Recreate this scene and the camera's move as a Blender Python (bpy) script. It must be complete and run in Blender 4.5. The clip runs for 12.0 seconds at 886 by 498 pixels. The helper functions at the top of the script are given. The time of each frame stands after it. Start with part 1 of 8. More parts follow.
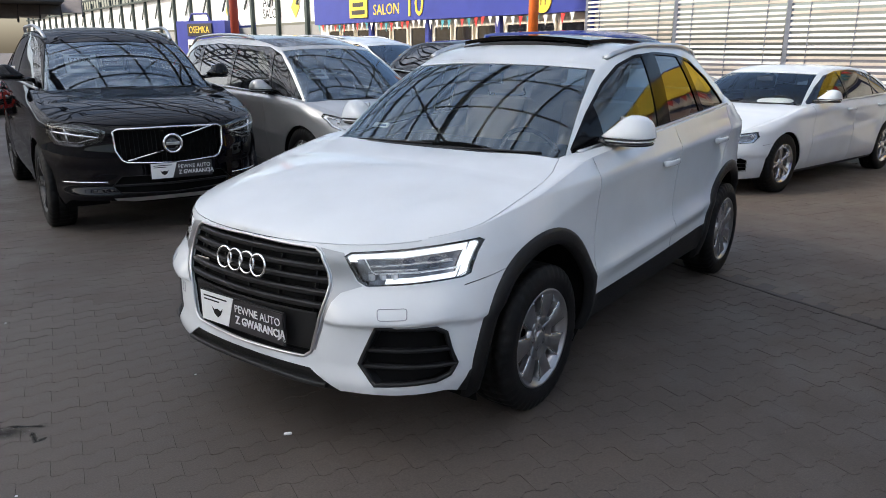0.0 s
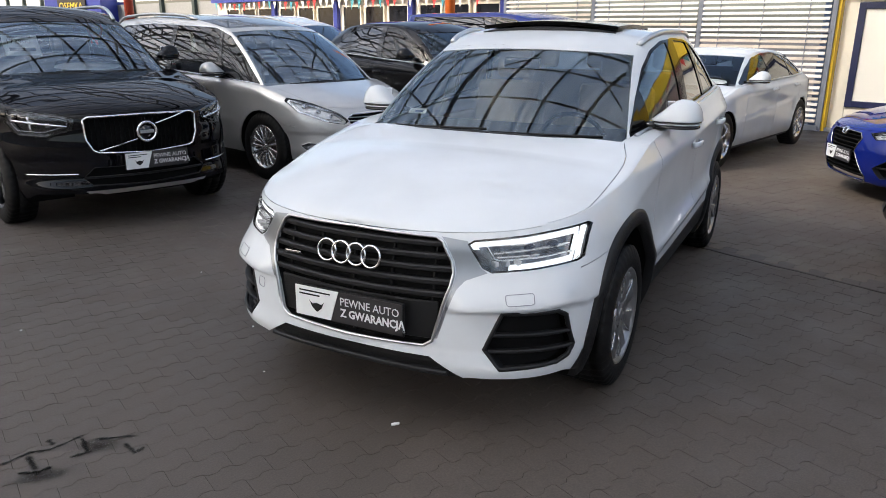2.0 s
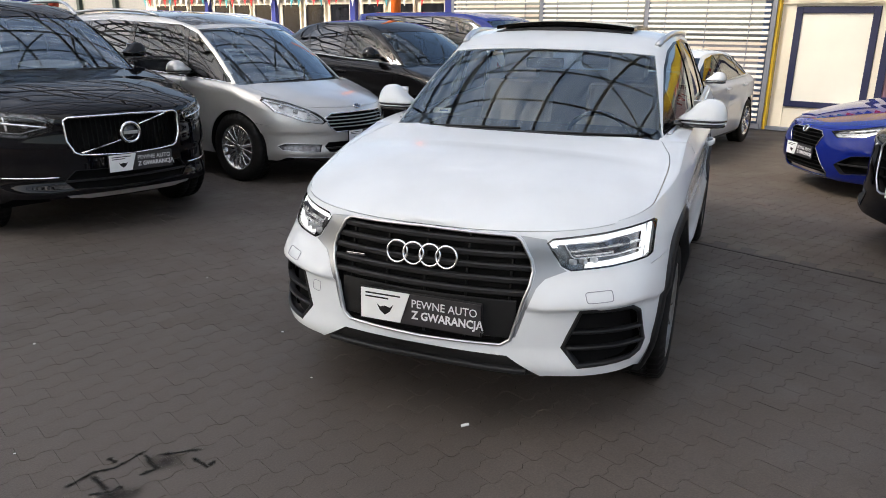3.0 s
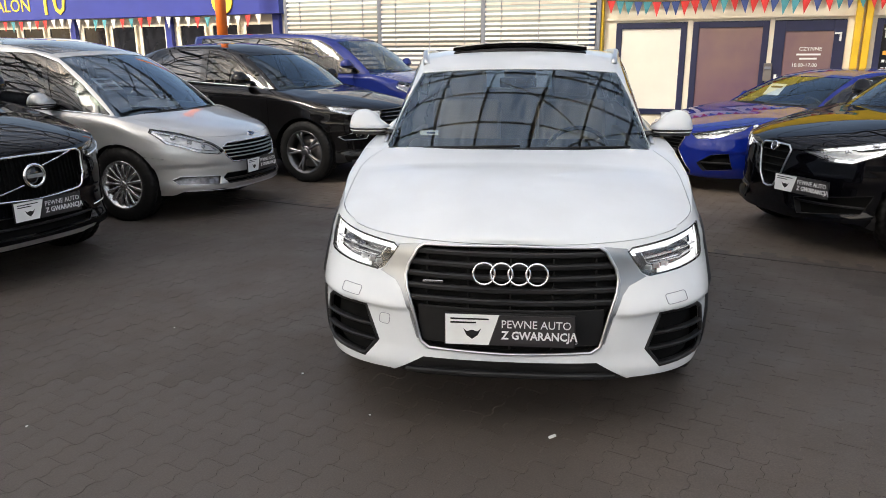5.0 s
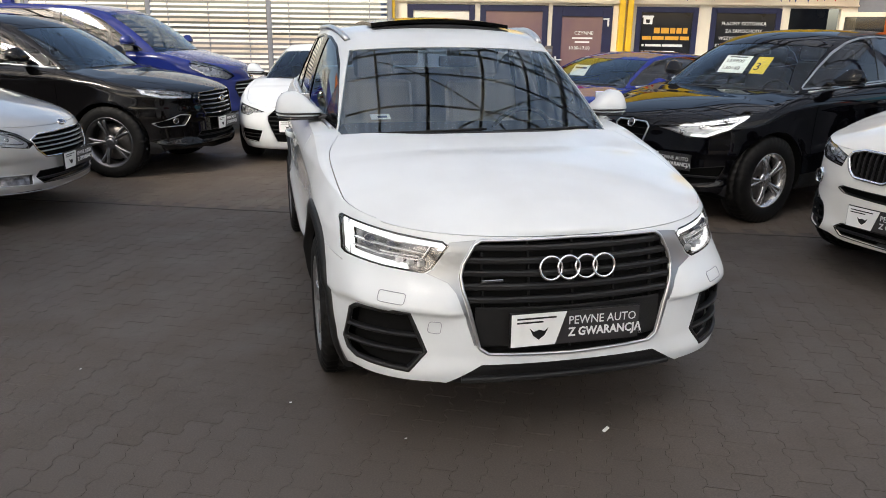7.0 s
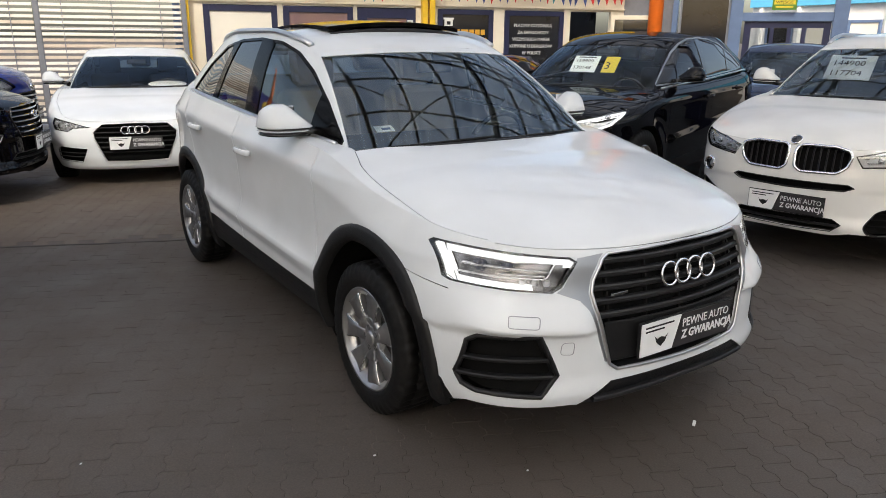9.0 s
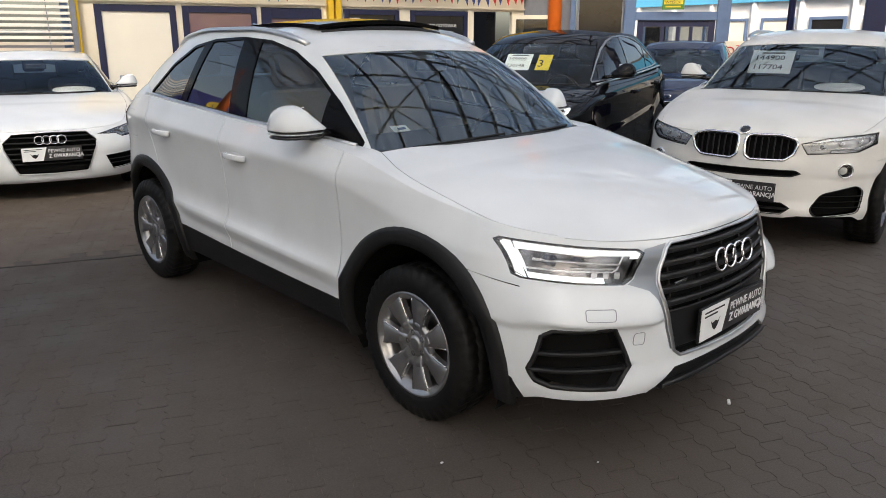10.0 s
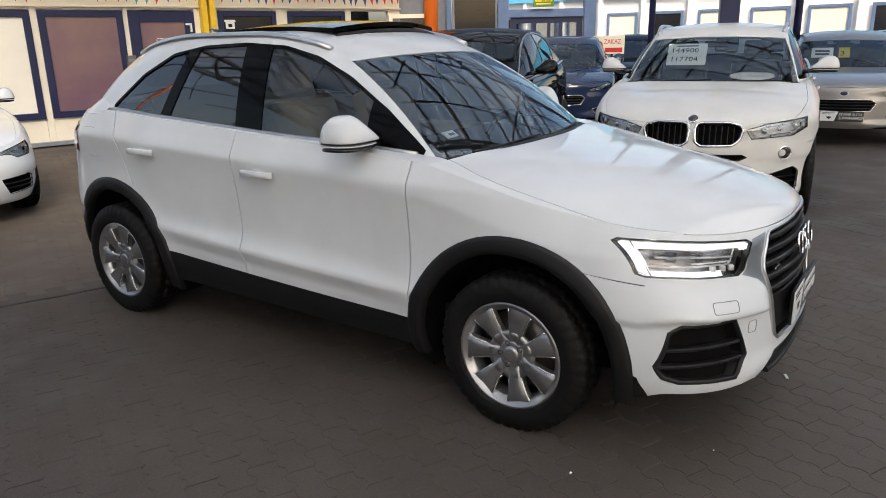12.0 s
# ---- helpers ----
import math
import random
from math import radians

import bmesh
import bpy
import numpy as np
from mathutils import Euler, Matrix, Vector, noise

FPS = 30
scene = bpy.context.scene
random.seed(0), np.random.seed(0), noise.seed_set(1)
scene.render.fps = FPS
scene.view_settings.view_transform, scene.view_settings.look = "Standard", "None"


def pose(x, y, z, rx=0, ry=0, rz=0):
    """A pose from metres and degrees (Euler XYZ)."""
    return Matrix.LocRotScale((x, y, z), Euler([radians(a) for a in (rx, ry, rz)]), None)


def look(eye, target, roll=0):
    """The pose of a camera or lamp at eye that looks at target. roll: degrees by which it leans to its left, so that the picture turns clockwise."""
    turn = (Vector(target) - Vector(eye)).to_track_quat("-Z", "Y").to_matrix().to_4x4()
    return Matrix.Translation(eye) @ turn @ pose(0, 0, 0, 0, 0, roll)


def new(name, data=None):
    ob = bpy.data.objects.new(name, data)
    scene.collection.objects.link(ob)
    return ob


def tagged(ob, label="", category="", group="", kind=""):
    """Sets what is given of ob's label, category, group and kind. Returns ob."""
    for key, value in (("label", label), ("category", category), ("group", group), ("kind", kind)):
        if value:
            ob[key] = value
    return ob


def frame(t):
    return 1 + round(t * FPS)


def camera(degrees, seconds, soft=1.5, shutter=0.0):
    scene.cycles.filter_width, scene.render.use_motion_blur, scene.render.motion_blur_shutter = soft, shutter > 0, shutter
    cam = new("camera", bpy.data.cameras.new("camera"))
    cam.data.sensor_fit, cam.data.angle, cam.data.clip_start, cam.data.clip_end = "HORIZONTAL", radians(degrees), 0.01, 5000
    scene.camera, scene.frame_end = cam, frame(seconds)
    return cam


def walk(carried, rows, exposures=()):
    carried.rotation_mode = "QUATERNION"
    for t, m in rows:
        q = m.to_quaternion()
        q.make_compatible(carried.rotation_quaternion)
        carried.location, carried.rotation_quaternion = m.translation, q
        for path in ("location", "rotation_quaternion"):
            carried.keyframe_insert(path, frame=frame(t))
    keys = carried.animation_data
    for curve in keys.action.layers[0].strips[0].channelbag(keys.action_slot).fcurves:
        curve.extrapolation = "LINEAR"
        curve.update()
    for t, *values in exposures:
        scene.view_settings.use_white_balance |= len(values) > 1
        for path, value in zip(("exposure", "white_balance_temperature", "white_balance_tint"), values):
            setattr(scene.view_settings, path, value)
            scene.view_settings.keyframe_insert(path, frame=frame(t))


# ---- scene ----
cam = camera(62.5, 12.0, soft=0.9)
PATH = [
    (0, (2.339, -2.665, 1.528), (1.18, -1.121, 1.006), 0.2),
    (0.5, (2.169, -2.705, 1.532), (1.041, -1.142, 1.0), 0.0),
    (1, (1.98, -2.803, 1.559), (0.899, -1.215, 1.001), 0.7),
    (1.5, (1.788, -3.044, 1.567), (0.818, -1.391, 0.997), 1.0),
    (2, (1.618, -3.162, 1.554), (0.722, -1.468, 0.984), 0.5),
    (2.5, (1.371, -3.239, 1.537), (0.559, -1.501, 0.971), 0.9),
    (2.7, (1.254, -3.300, 1.543), (0.481, -1.545, 0.974), 1.0),
    (4.3, (0.469, -3.638, 1.547), (0.05, -1.757, 1.013), 0.3),
    (4.5, (0.358, -3.638, 1.561), (-0.002, -1.744, 1.029), 0.1),
    (5, (0.037, -3.677, 1.566), (-0.174, -1.757, 1.045), -0.3),
    (5.5, (-0.239, -3.615, 1.55), (-0.313, -1.685, 1.032), -0.3),
    (6, (-0.514, -3.489, 1.558), (-0.411, -1.565, 1.021), -0.1),
    (6.5, (-0.843, -3.409, 1.555), (-0.534, -1.511, 1.005), 0.7),
    (7, (-1.124, -3.277, 1.535), (-0.649, -1.418, 0.97), 0.8),
    (7.5, (-1.403, -3.089, 1.539), (-0.774, -1.278, 0.969), 1.8),
    (7.7, (-1.505, -3.037, 1.538), (-0.822, -1.245, 0.97), 2.1),
    (9.3, (-2.404, -2.411, 1.537), (-1.242, -0.881, 0.983), 0.3),
    (9.5, (-2.519, -2.319, 1.535), (-1.303, -0.831, 0.982), 0.3),
    (10, (-2.709, -2.106, 1.517), (-1.387, -0.71, 0.966), 0.1),
    (10.5, (-2.862, -1.861, 1.533), (-1.447, -0.556, 0.99), -0.2),
    (11, (-3.071, -1.658, 1.545), (-1.565, -0.453, 1.015), -0.3),
    (11.5, (-3.204, -1.507, 1.541), (-1.664, -0.352, 0.999), -1.2),
    (12, (-3.243, -1.297, 1.537), (-1.656, -0.216, 0.98), -1.2),
]
walk(cam, [(t, look(eye, target, roll)) for t, eye, target, roll in PATH],
     exposures=[(0.0, 1.09, 6600, 9), (1.5, 1.17, 6720, 10), (2.7, 1.23, 7020, 10), (5.0, 1.23, 7370, 10), (7.5, 1.16, 7380, 10), (9.0, 1.02, 7380, 10), (12.0, 0.95, 7350, 10)])

# ---- light ----
world = bpy.data.worlds.new("world")
scene.world = world
world.use_nodes = True
wt = world.node_tree
sky = wt.nodes.new("ShaderNodeTexSky")
sky.sky_type, sky.sun_disc = "NISHITA", False
sky.sun_elevation, sky.sun_rotation = radians(42), radians(225)
sky.air_density, sky.dust_density, sky.ozone_density = 1.0, 4.0, 1.0
wt.links.new(sky.outputs[0], wt.nodes["Background"].inputs[0])
wt.nodes["Background"].inputs[1].default_value = 0.15
sun = new("sun", bpy.data.lights.new("sun", "SUN"))
sun.data.energy, sun.data.angle, sun.data.color = 2.5, radians(14), (1.0, 0.95, 0.88)
sun.matrix_world = look((0, 0, 30), (23.5, 23.5, 0.0))


# ---- materials ----
def material(name, colour, rough=0.5, metal=0.0, coat=0.0, spec=0.5, vary=0.0, scale=8.0, bump=0.0, bump_scale=60.0,
             emit=None, power=0.0, alpha=1.0, second=None, fine=0.0, fine_scale=120.0):
    """A principled material with broad and fine variation of its colour and a little relief."""
    m = bpy.data.materials.new(name)
    m.use_nodes = True
    nt = m.node_tree
    b = nt.nodes["Principled BSDF"]
    b.inputs["Base Color"].default_value = (*colour, 1)
    b.inputs["Roughness"].default_value = rough
    b.inputs["Metallic"].default_value = metal
    b.inputs["Coat Weight"].default_value = coat
    b.inputs["Coat Roughness"].default_value = 0.03
    b.inputs["Specular IOR Level"].default_value = spec
    co = nt.nodes.new("ShaderNodeTexCoord")
    if vary or second:
        n1 = nt.nodes.new("ShaderNodeTexNoise")
        n1.inputs["Scale"].default_value, n1.inputs["Detail"].default_value = scale, 6
        nt.links.new(co.outputs["Object"], n1.inputs["Vector"])
        ramp = nt.nodes.new("ShaderNodeValToRGB")
        c2 = second or tuple(max(0, c * (1 - vary)) for c in colour)
        c3 = tuple(min(1, c * (1 + vary * 0.6)) for c in colour)
        ramp.color_ramp.elements[0].color, ramp.color_ramp.elements[0].position = (*c2, 1), 0.3
        ramp.color_ramp.elements[1].color, ramp.color_ramp.elements[1].position = (*c3, 1), 0.7
        nt.links.new(n1.outputs["Fac"], ramp.inputs["Fac"])
        last = ramp.outputs["Color"]
        if fine:
            n3 = nt.nodes.new("ShaderNodeTexNoise")
            n3.inputs["Scale"].default_value, n3.inputs["Detail"].default_value = fine_scale, 4
            nt.links.new(co.outputs["Object"], n3.inputs["Vector"])
            mx = nt.nodes.new("ShaderNodeMix")
            mx.data_type, mx.blend_type = "RGBA", "OVERLAY"
            mx.inputs[0].default_value = fine
            nt.links.new(last, mx.inputs[6])
            nt.links.new(n3.outputs["Fac"], mx.inputs[7])
            last = mx.outputs[2]
        nt.links.new(last, b.inputs["Base Color"])
    if bump:
        n2 = nt.nodes.new("ShaderNodeTexNoise")
        n2.inputs["Scale"].default_value, n2.inputs["Detail"].default_value = bump_scale, 5
        nt.links.new(co.outputs["Object"], n2.inputs["Vector"])
        bp = nt.nodes.new("ShaderNodeBump")
        bp.inputs["Strength"].default_value, bp.inputs["Distance"].default_value = bump, 0.004
        nt.links.new(n2.outputs["Fac"], bp.inputs["Height"])
        nt.links.new(bp.outputs["Normal"], b.inputs["Normal"])
    if emit:
        b.inputs["Emission Color"].default_value = (*emit, 1)
        b.inputs["Emission Strength"].default_value = power
    return m


def glazing(name, tint, ior=1.5, rough=0.0, sheen=(1, 1, 1)):
    """Thin glass: a clear tinted pane with mirror gloss that grows at grazing angles."""
    m = bpy.data.materials.new(name)
    m.use_nodes = True
    nt = m.node_tree
    nt.nodes.remove(nt.nodes["Principled BSDF"])
    tr, gl = nt.nodes.new("ShaderNodeBsdfTransparent"), nt.nodes.new("ShaderNodeBsdfGlossy")
    fr, mx = nt.nodes.new("ShaderNodeFresnel"), nt.nodes.new("ShaderNodeMixShader")
    tr.inputs["Color"].default_value = (*tint, 1)
    gl.inputs["Roughness"].default_value = rough
    gl.inputs["Color"].default_value = (*sheen, 1)
    fr.inputs["IOR"].default_value = ior
    nt.links.new(fr.outputs[0], mx.inputs[0])
    nt.links.new(tr.outputs[0], mx.inputs[1])
    nt.links.new(gl.outputs[0], mx.inputs[2])
    nt.links.new(mx.outputs[0], nt.nodes["Material Output"].inputs["Surface"])
    return m


def paint(name, colour, metal=0.0, rough=0.35, lacquer=1.0, film=(0.01, 0.05)):
    """Car paint under clear lacquer, with a film of dust that dulls it in patches."""
    m = material(name, colour, rough, metal, coat=lacquer, spec=0.0 if metal < 0.1 else 0.3, vary=0.06, scale=3.0)
    nt = m.node_tree
    b = nt.nodes["Principled BSDF"]
    co = nt.nodes.new("ShaderNodeTexCoord")
    n = nt.nodes.new("ShaderNodeTexNoise")
    n.inputs["Scale"].default_value, n.inputs["Detail"].default_value = 5.0, 8
    nt.links.new(co.outputs["Object"], n.inputs["Vector"])
    r = nt.nodes.new("ShaderNodeMapRange")
    r.inputs[1].default_value, r.inputs[2].default_value = 0.35, 0.75
    r.inputs[3].default_value, r.inputs[4].default_value = film
    nt.links.new(n.outputs["Fac"], r.inputs[0])
    nt.links.new(r.outputs[0], b.inputs["Coat Roughness"])
    return m


M = dict(
    white=paint("white_paint", (0.645, 0.672, 0.69), lacquer=0.9, film=(0.025, 0.07)),
    creamwhite=paint("cream_white_paint", (0.70, 0.69, 0.655), lacquer=0.9),
    black=paint("black_paint", (0.0022, 0.0022, 0.0034), lacquer=0.6),
    silver=paint("silver_paint", (0.53, 0.525, 0.51), metal=0.6, rough=0.32),
    grey=paint("grey_paint", (0.30, 0.28, 0.26), metal=0.65, rough=0.36),
    darkgrey=paint("graphite_paint", (0.0040, 0.0036, 0.0038), lacquer=0.75),
    blue=paint("blue_paint", (0.002, 0.011, 0.15)),
    vanblue=paint("van_blue_paint", (0.012, 0.024, 0.16)),
    navy=paint("navy_paint", (0.012, 0.022, 0.055)),
    red=paint("red_paint", (0.30, 0.02, 0.015)),
    cladding=material("grained_plastic", (0.009, 0.009, 0.0095), 0.5, spec=0.3, vary=0.25, scale=6, bump=0.25, bump_scale=400),
    gloss=material("gloss_black_plastic", (0.008, 0.008, 0.009), 0.12, coat=0.5),
    matt=material("matt_black_plastic", (0.012, 0.012, 0.013), 0.5, spec=0.28, vary=0.2),
    pillar=material("black_pillar_film", (0.0025, 0.0025, 0.003), 0.10, spec=0.10),
    # near-black with the shade of hollows put in; also liners and grille bars
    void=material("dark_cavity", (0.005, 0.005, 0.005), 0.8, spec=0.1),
    rubber=material("tyre_rubber", (0.0055, 0.0052, 0.0052), 0.62, spec=0.25, vary=0.35, scale=9, bump=0.3, bump_scale=150),
    alloy=material("alloy_silver", (0.62, 0.62, 0.63), 0.26, 0.9, vary=0.1, scale=14),
    darkalloy=material("dark_alloy", (0.16, 0.16, 0.17), 0.3, 0.9, vary=0.1, scale=14),
    blackalloy=material("black_alloy", (0.045, 0.045, 0.048), 0.32, 0.8, vary=0.2, scale=14),
    grimalloy=material("dull_alloy", (0.40, 0.40, 0.405), 0.28, 0.85, vary=0.2, scale=10),
    flank=material("grey_grille_frame", (0.32, 0.335, 0.35), 0.36, 0.85, vary=0.08),
    midalloy=material("grey_alloy", (0.34, 0.34, 0.35), 0.25, 0.95, vary=0.1, scale=14),
    chrome=material("chrome", (0.86, 0.86, 0.87), 0.07, 1.0),
    satin=material("satin_aluminium", (0.60, 0.61, 0.62), 0.3, 1.0, vary=0.05),
    disc=material("brake_disc_iron", (0.22, 0.20, 0.19), 0.4, 0.9, vary=0.3, scale=20),
    glass=glazing("windscreen_glass", (0.96, 0.98, 0.97), 2.08, sheen=(0.74, 0.88, 0.98)),
    glass_plain=glazing("clear_windscreen_glass", (0.95, 0.97, 0.96), 1.85, sheen=(0.74, 0.88, 0.98)),
    glass_sky=glazing("bright_windscreen_glass", (0.95, 0.97, 0.96), 2.5, sheen=(0.74, 0.88, 1.0)),
    glass_soft=glazing("thin_windscreen_glass", (0.95, 0.97, 0.96), 1.5, sheen=(0.80, 0.90, 0.98)),
    tint=glazing("tinted_glass", (0.72, 0.76, 0.74), 1.55, sheen=(0.86, 0.95, 1.0)),
    clear_side=glazing("clear_side_glass", (0.74, 0.76, 0.74), 1.7, sheen=(0.86, 0.95, 1.0)),
    dim_side=glazing("dim_side_glass", (0.26, 0.27, 0.26), 1.8),
    privacy=glazing("privacy_glass", (0.035, 0.035, 0.04), 2.05),
    sideglass=glazing("dark_side_glass", (0.22, 0.23, 0.23), 1.65),
    glass_lens=material("projector_glass", (0.03, 0.035, 0.06), 0.05, coat=1.0),
    lens=glazing("clear_lamp_cover", (0.93, 0.94, 0.95), 1.4),
    pane=glazing("window_pane", (0.55, 0.58, 0.60), 1.5),
    lamp=material("daytime_light", (0.9, 0.92, 0.95), 0.25, emit=(0.92, 0.96, 1.0), power=0.42),
    reflector=material("lamp_reflector", (0.82, 0.83, 0.85), 0.22, 0.75),
    lamphouse=material("lamp_housing", (0.60, 0.60, 0.62), 0.3, 0.3, vary=0.5, scale=25),
    lampbowl=material("bright_lamp_bowl", (0.82, 0.83, 0.85), 0.22, 0.25, vary=0.15, scale=30),
    lampgrey=material("lamp_inner_grey", (0.30, 0.30, 0.32), 0.16, 0.6, second=(0.02, 0.02, 0.022), scale=24),
    fogbowl=material("fog_lamp_bowl", (0.10, 0.10, 0.105), 0.18, 0.7, second=(0.02, 0.02, 0.022), scale=30),
    bowl=paint("white_bowl_paint", (0.645, 0.672, 0.69), lacquer=0.9),
    redlamp=material("tail_lamp_red", (0.25, 0.01, 0.01), 0.1, coat=1.0),
    cream=material("cream_leather", (0.66, 0.58, 0.45), 0.5, vary=0.12, scale=5, bump=0.2, bump_scale=180),
    darktrim=material("dark_cabin_trim", (0.02, 0.02, 0.021), 0.65, vary=0.2),
    greyseat=material("grey_cloth_seat", (0.06, 0.06, 0.063), 0.85, vary=0.2, bump=0.2),
    paper=material("price_card", (0.86, 0.92, 0.90), 0.6, vary=0.04),
    yellowcard=material("yellow_card", (0.78, 0.60, 0.05), 0.6, vary=0.06),
    ink=material("black_ink", (0.02, 0.02, 0.02), 0.6),
    signwhite=material("white_sign_vinyl", (0.78, 0.79, 0.78), 0.4, vary=0.05),
    signdark=material("anthracite_sign_vinyl", (0.028, 0.026, 0.028), 0.35, vary=0.1),
    signtext=material("sign_lettering", (0.75, 0.75, 0.75), 0.5),
)


# ---- mesh helpers ----
def mesh_part(name, verts, faces, mat, parent=None, label="", normals=None, smooth=True):
    me = bpy.data.meshes.new(name)
    me.from_pydata([tuple(v) for v in verts], [], [tuple(f) for f in faces])
    me.materials.append(mat)
    if smooth:
        me.polygons.foreach_set("use_smooth", [True] * len(me.polygons))
    me.update()
    if normals is not None:
        me.normals_split_custom_set_from_vertices([tuple(n) for n in normals])
    ob = new(name, me)
    ob.parent = parent
    if label:
        tagged(ob, label)
    return ob


def part(name, bm, mat, parent=None, label="", smooth=False):
    me = bpy.data.meshes.new(name)
    bm.normal_update()
    bm.to_mesh(me)
    bm.free()
    me.materials.append(mat)
    if smooth:
        me.polygons.foreach_set("use_smooth", [True] * len(me.polygons))
    ob = new(name, me)
    ob.parent = parent
    if label:
        tagged(ob, label)
    return ob


def empty(name, m, label, category, group=""):
    ob = new(name)
    ob.empty_display_size = 0.2
    ob.matrix_world = m
    return tagged(ob, label, category, group)


def block(bm, size, m=None, bevel=0.0, segments=2):
    """A box of that size round the origin of m, with rounded edges."""
    m = m or Matrix()
    r = bmesh.ops.create_cube(bm, size=1.0, matrix=m @ Matrix.Diagonal((*size, 1)))
    if bevel:
        es = list({e for v in r["verts"] for e in v.link_edges})
        bmesh.ops.bevel(bm, geom=es, offset=bevel, segments=segments, profile=0.6, affect="EDGES")


def box_part(name, size, m, mat, parent=None, label="", bevel=0.004, segments=2):
    bm = bmesh.new()
    block(bm, size, m, min(bevel, min(size) * 0.45), segments)
    return part(name, bm, mat, parent, label)


def sweep(path, section, closed=False, up=Vector((0, 0, 1)), cap=True):
    """Verts and faces of a section (pairs: sideways, up) drawn along a path."""
    path = [Vector(p) for p in path]
    n, k = len(path), len(section)
    verts, faces = [], []
    for i, p in enumerate(path):
        a = path[i - 1] if (i or closed) else p
        b = path[(i + 1) % n] if (i < n - 1 or closed) else p
        t = (b - a).normalized()
        side = t.cross(up)
        side = side.normalized() if side.length > 1e-5 else Vector((1, 0, 0))
        top = side.cross(t).normalized()
        for s in section:
            verts.append(p + side * s[0] + top * s[1])
    for i in range(n if closed else n - 1):
        for j in range(k):
            a, b = i * k + j, i * k + (j + 1) % k
            c, d = ((i + 1) % n) * k + (j + 1) % k, ((i + 1) % n) * k + j
            faces.append((a, d, c, b))
    if cap and not closed:
        faces.append(tuple(range(k)))
        faces.append(tuple(range((n - 1) * k, n * k))[::-1])
    return verts, faces


def ring_section(r, sides=8, squash=1.0):
    return [(r * math.cos(2 * math.pi * i / sides), r * squash * math.sin(2 * math.pi * i / sides)) for i in range(sides)]


def bar_section(w, h):
    b = min(w, h) * 0.25
    return [(-w / 2, -h / 2 + b), (-w / 2 + b, -h / 2), (w / 2 - b, -h / 2), (w / 2, -h / 2 + b),
            (w / 2, h / 2 - b), (w / 2 - b, h / 2), (-w / 2 + b, h / 2), (-w / 2, h / 2 - b)]


def lathe(profile, steps=48, axis="x"):
    """Verts and faces of a profile (along, radius) turned about the x axis."""
    verts, faces, k = [], [], len(profile)
    for i in range(steps):
        a = 2 * math.pi * i / steps
        for s, r in profile:
            verts.append((s, r * math.cos(a), r * math.sin(a)))
    for i in range(steps):
        for j in range(k - 1):
            a, b = i * k + j, i * k + j + 1
            c, d = ((i + 1) % steps) * k + j + 1, ((i + 1) % steps) * k + j
            faces.append((a, b, c, d))
    return verts, faces


def lettering(name, body, size, m, mat, parent=None, label="", depth=0.0008, stretch=1.0, bold=0.0):
    cu = bpy.data.curves.new(name, "FONT")
    cu.body, cu.size, cu.extrude = body, size, depth
    cu.align_x, cu.align_y = "LEFT", "BOTTOM_BASELINE"
    cu.resolution_u, cu.offset = 2, bold
    tmp = bpy.data.objects.new(name, cu)
    me = bpy.data.meshes.new_from_object(tmp)
    bpy.data.objects.remove(tmp)
    me.materials.clear()
    me.materials.append(mat)
    me.transform(m @ Matrix.Diagonal((stretch, 1, 1, 1)))
    ob = new(name, me)
    ob.parent = parent
    if label:
        tagged(ob, label)
    return ob


def curve(knots):
    """A smooth, overshoot-free line through the knots (t, value)."""
    xs, ys = [k[0] for k in knots], [k[1] for k in knots]
    n = len(xs)
    d = [(ys[i + 1] - ys[i]) / (xs[i + 1] - xs[i]) for i in range(n - 1)]
    s = [d[0]] + [0.0 if d[i - 1] * d[i] <= 0 else 2 * d[i - 1] * d[i] / (d[i - 1] + d[i]) for i in range(1, n - 1)] + [d[-1]]

    def f(t):
        if t <= xs[0]:
            return ys[0] + s[0] * (t - xs[0]) * 0.5
        if t >= xs[-1]:
            return ys[-1] + s[-1] * (t - xs[-1]) * 0.5
        i = 0
        while t > xs[i + 1]:
            i += 1
        h = xs[i + 1] - xs[i]
        q = (t - xs[i]) / h
        return (ys[i] * (1 + 2 * q) * (1 - q) ** 2 + s[i] * h * q * (1 - q) ** 2
                + ys[i + 1] * q * q * (3 - 2 * q) + s[i + 1] * h * q * q * (q - 1))
    return f


def inside(poly, a, b):
    hit = False
    for i in range(len(poly)):
        (x0, y0), (x1, y1) = poly[i - 1], poly[i]
        if (y0 > b) != (y1 > b) and a < x0 + (b - y0) / (y1 - y0) * (x1 - x0):
            hit = not hit
    return hit


def rounded(poly, r=0.02, steps=3):
    """The polygon with its corners cut round."""
    out, n = [], len(poly)
    for i in range(n):
        p, a, b = Vector(poly[i]), Vector(poly[i - 1]), Vector(poly[(i + 1) % n])
        da, db = (a - p), (b - p)
        q = min(r, da.length * 0.4, db.length * 0.4)
        s, e = p + da.normalized() * q, p + db.normalized() * q
        for k in range(steps + 1):
            t = k / steps
            out.append(tuple(s * (1 - t) ** 2 + p * 2 * t * (1 - t) + e * t * t))
    return out


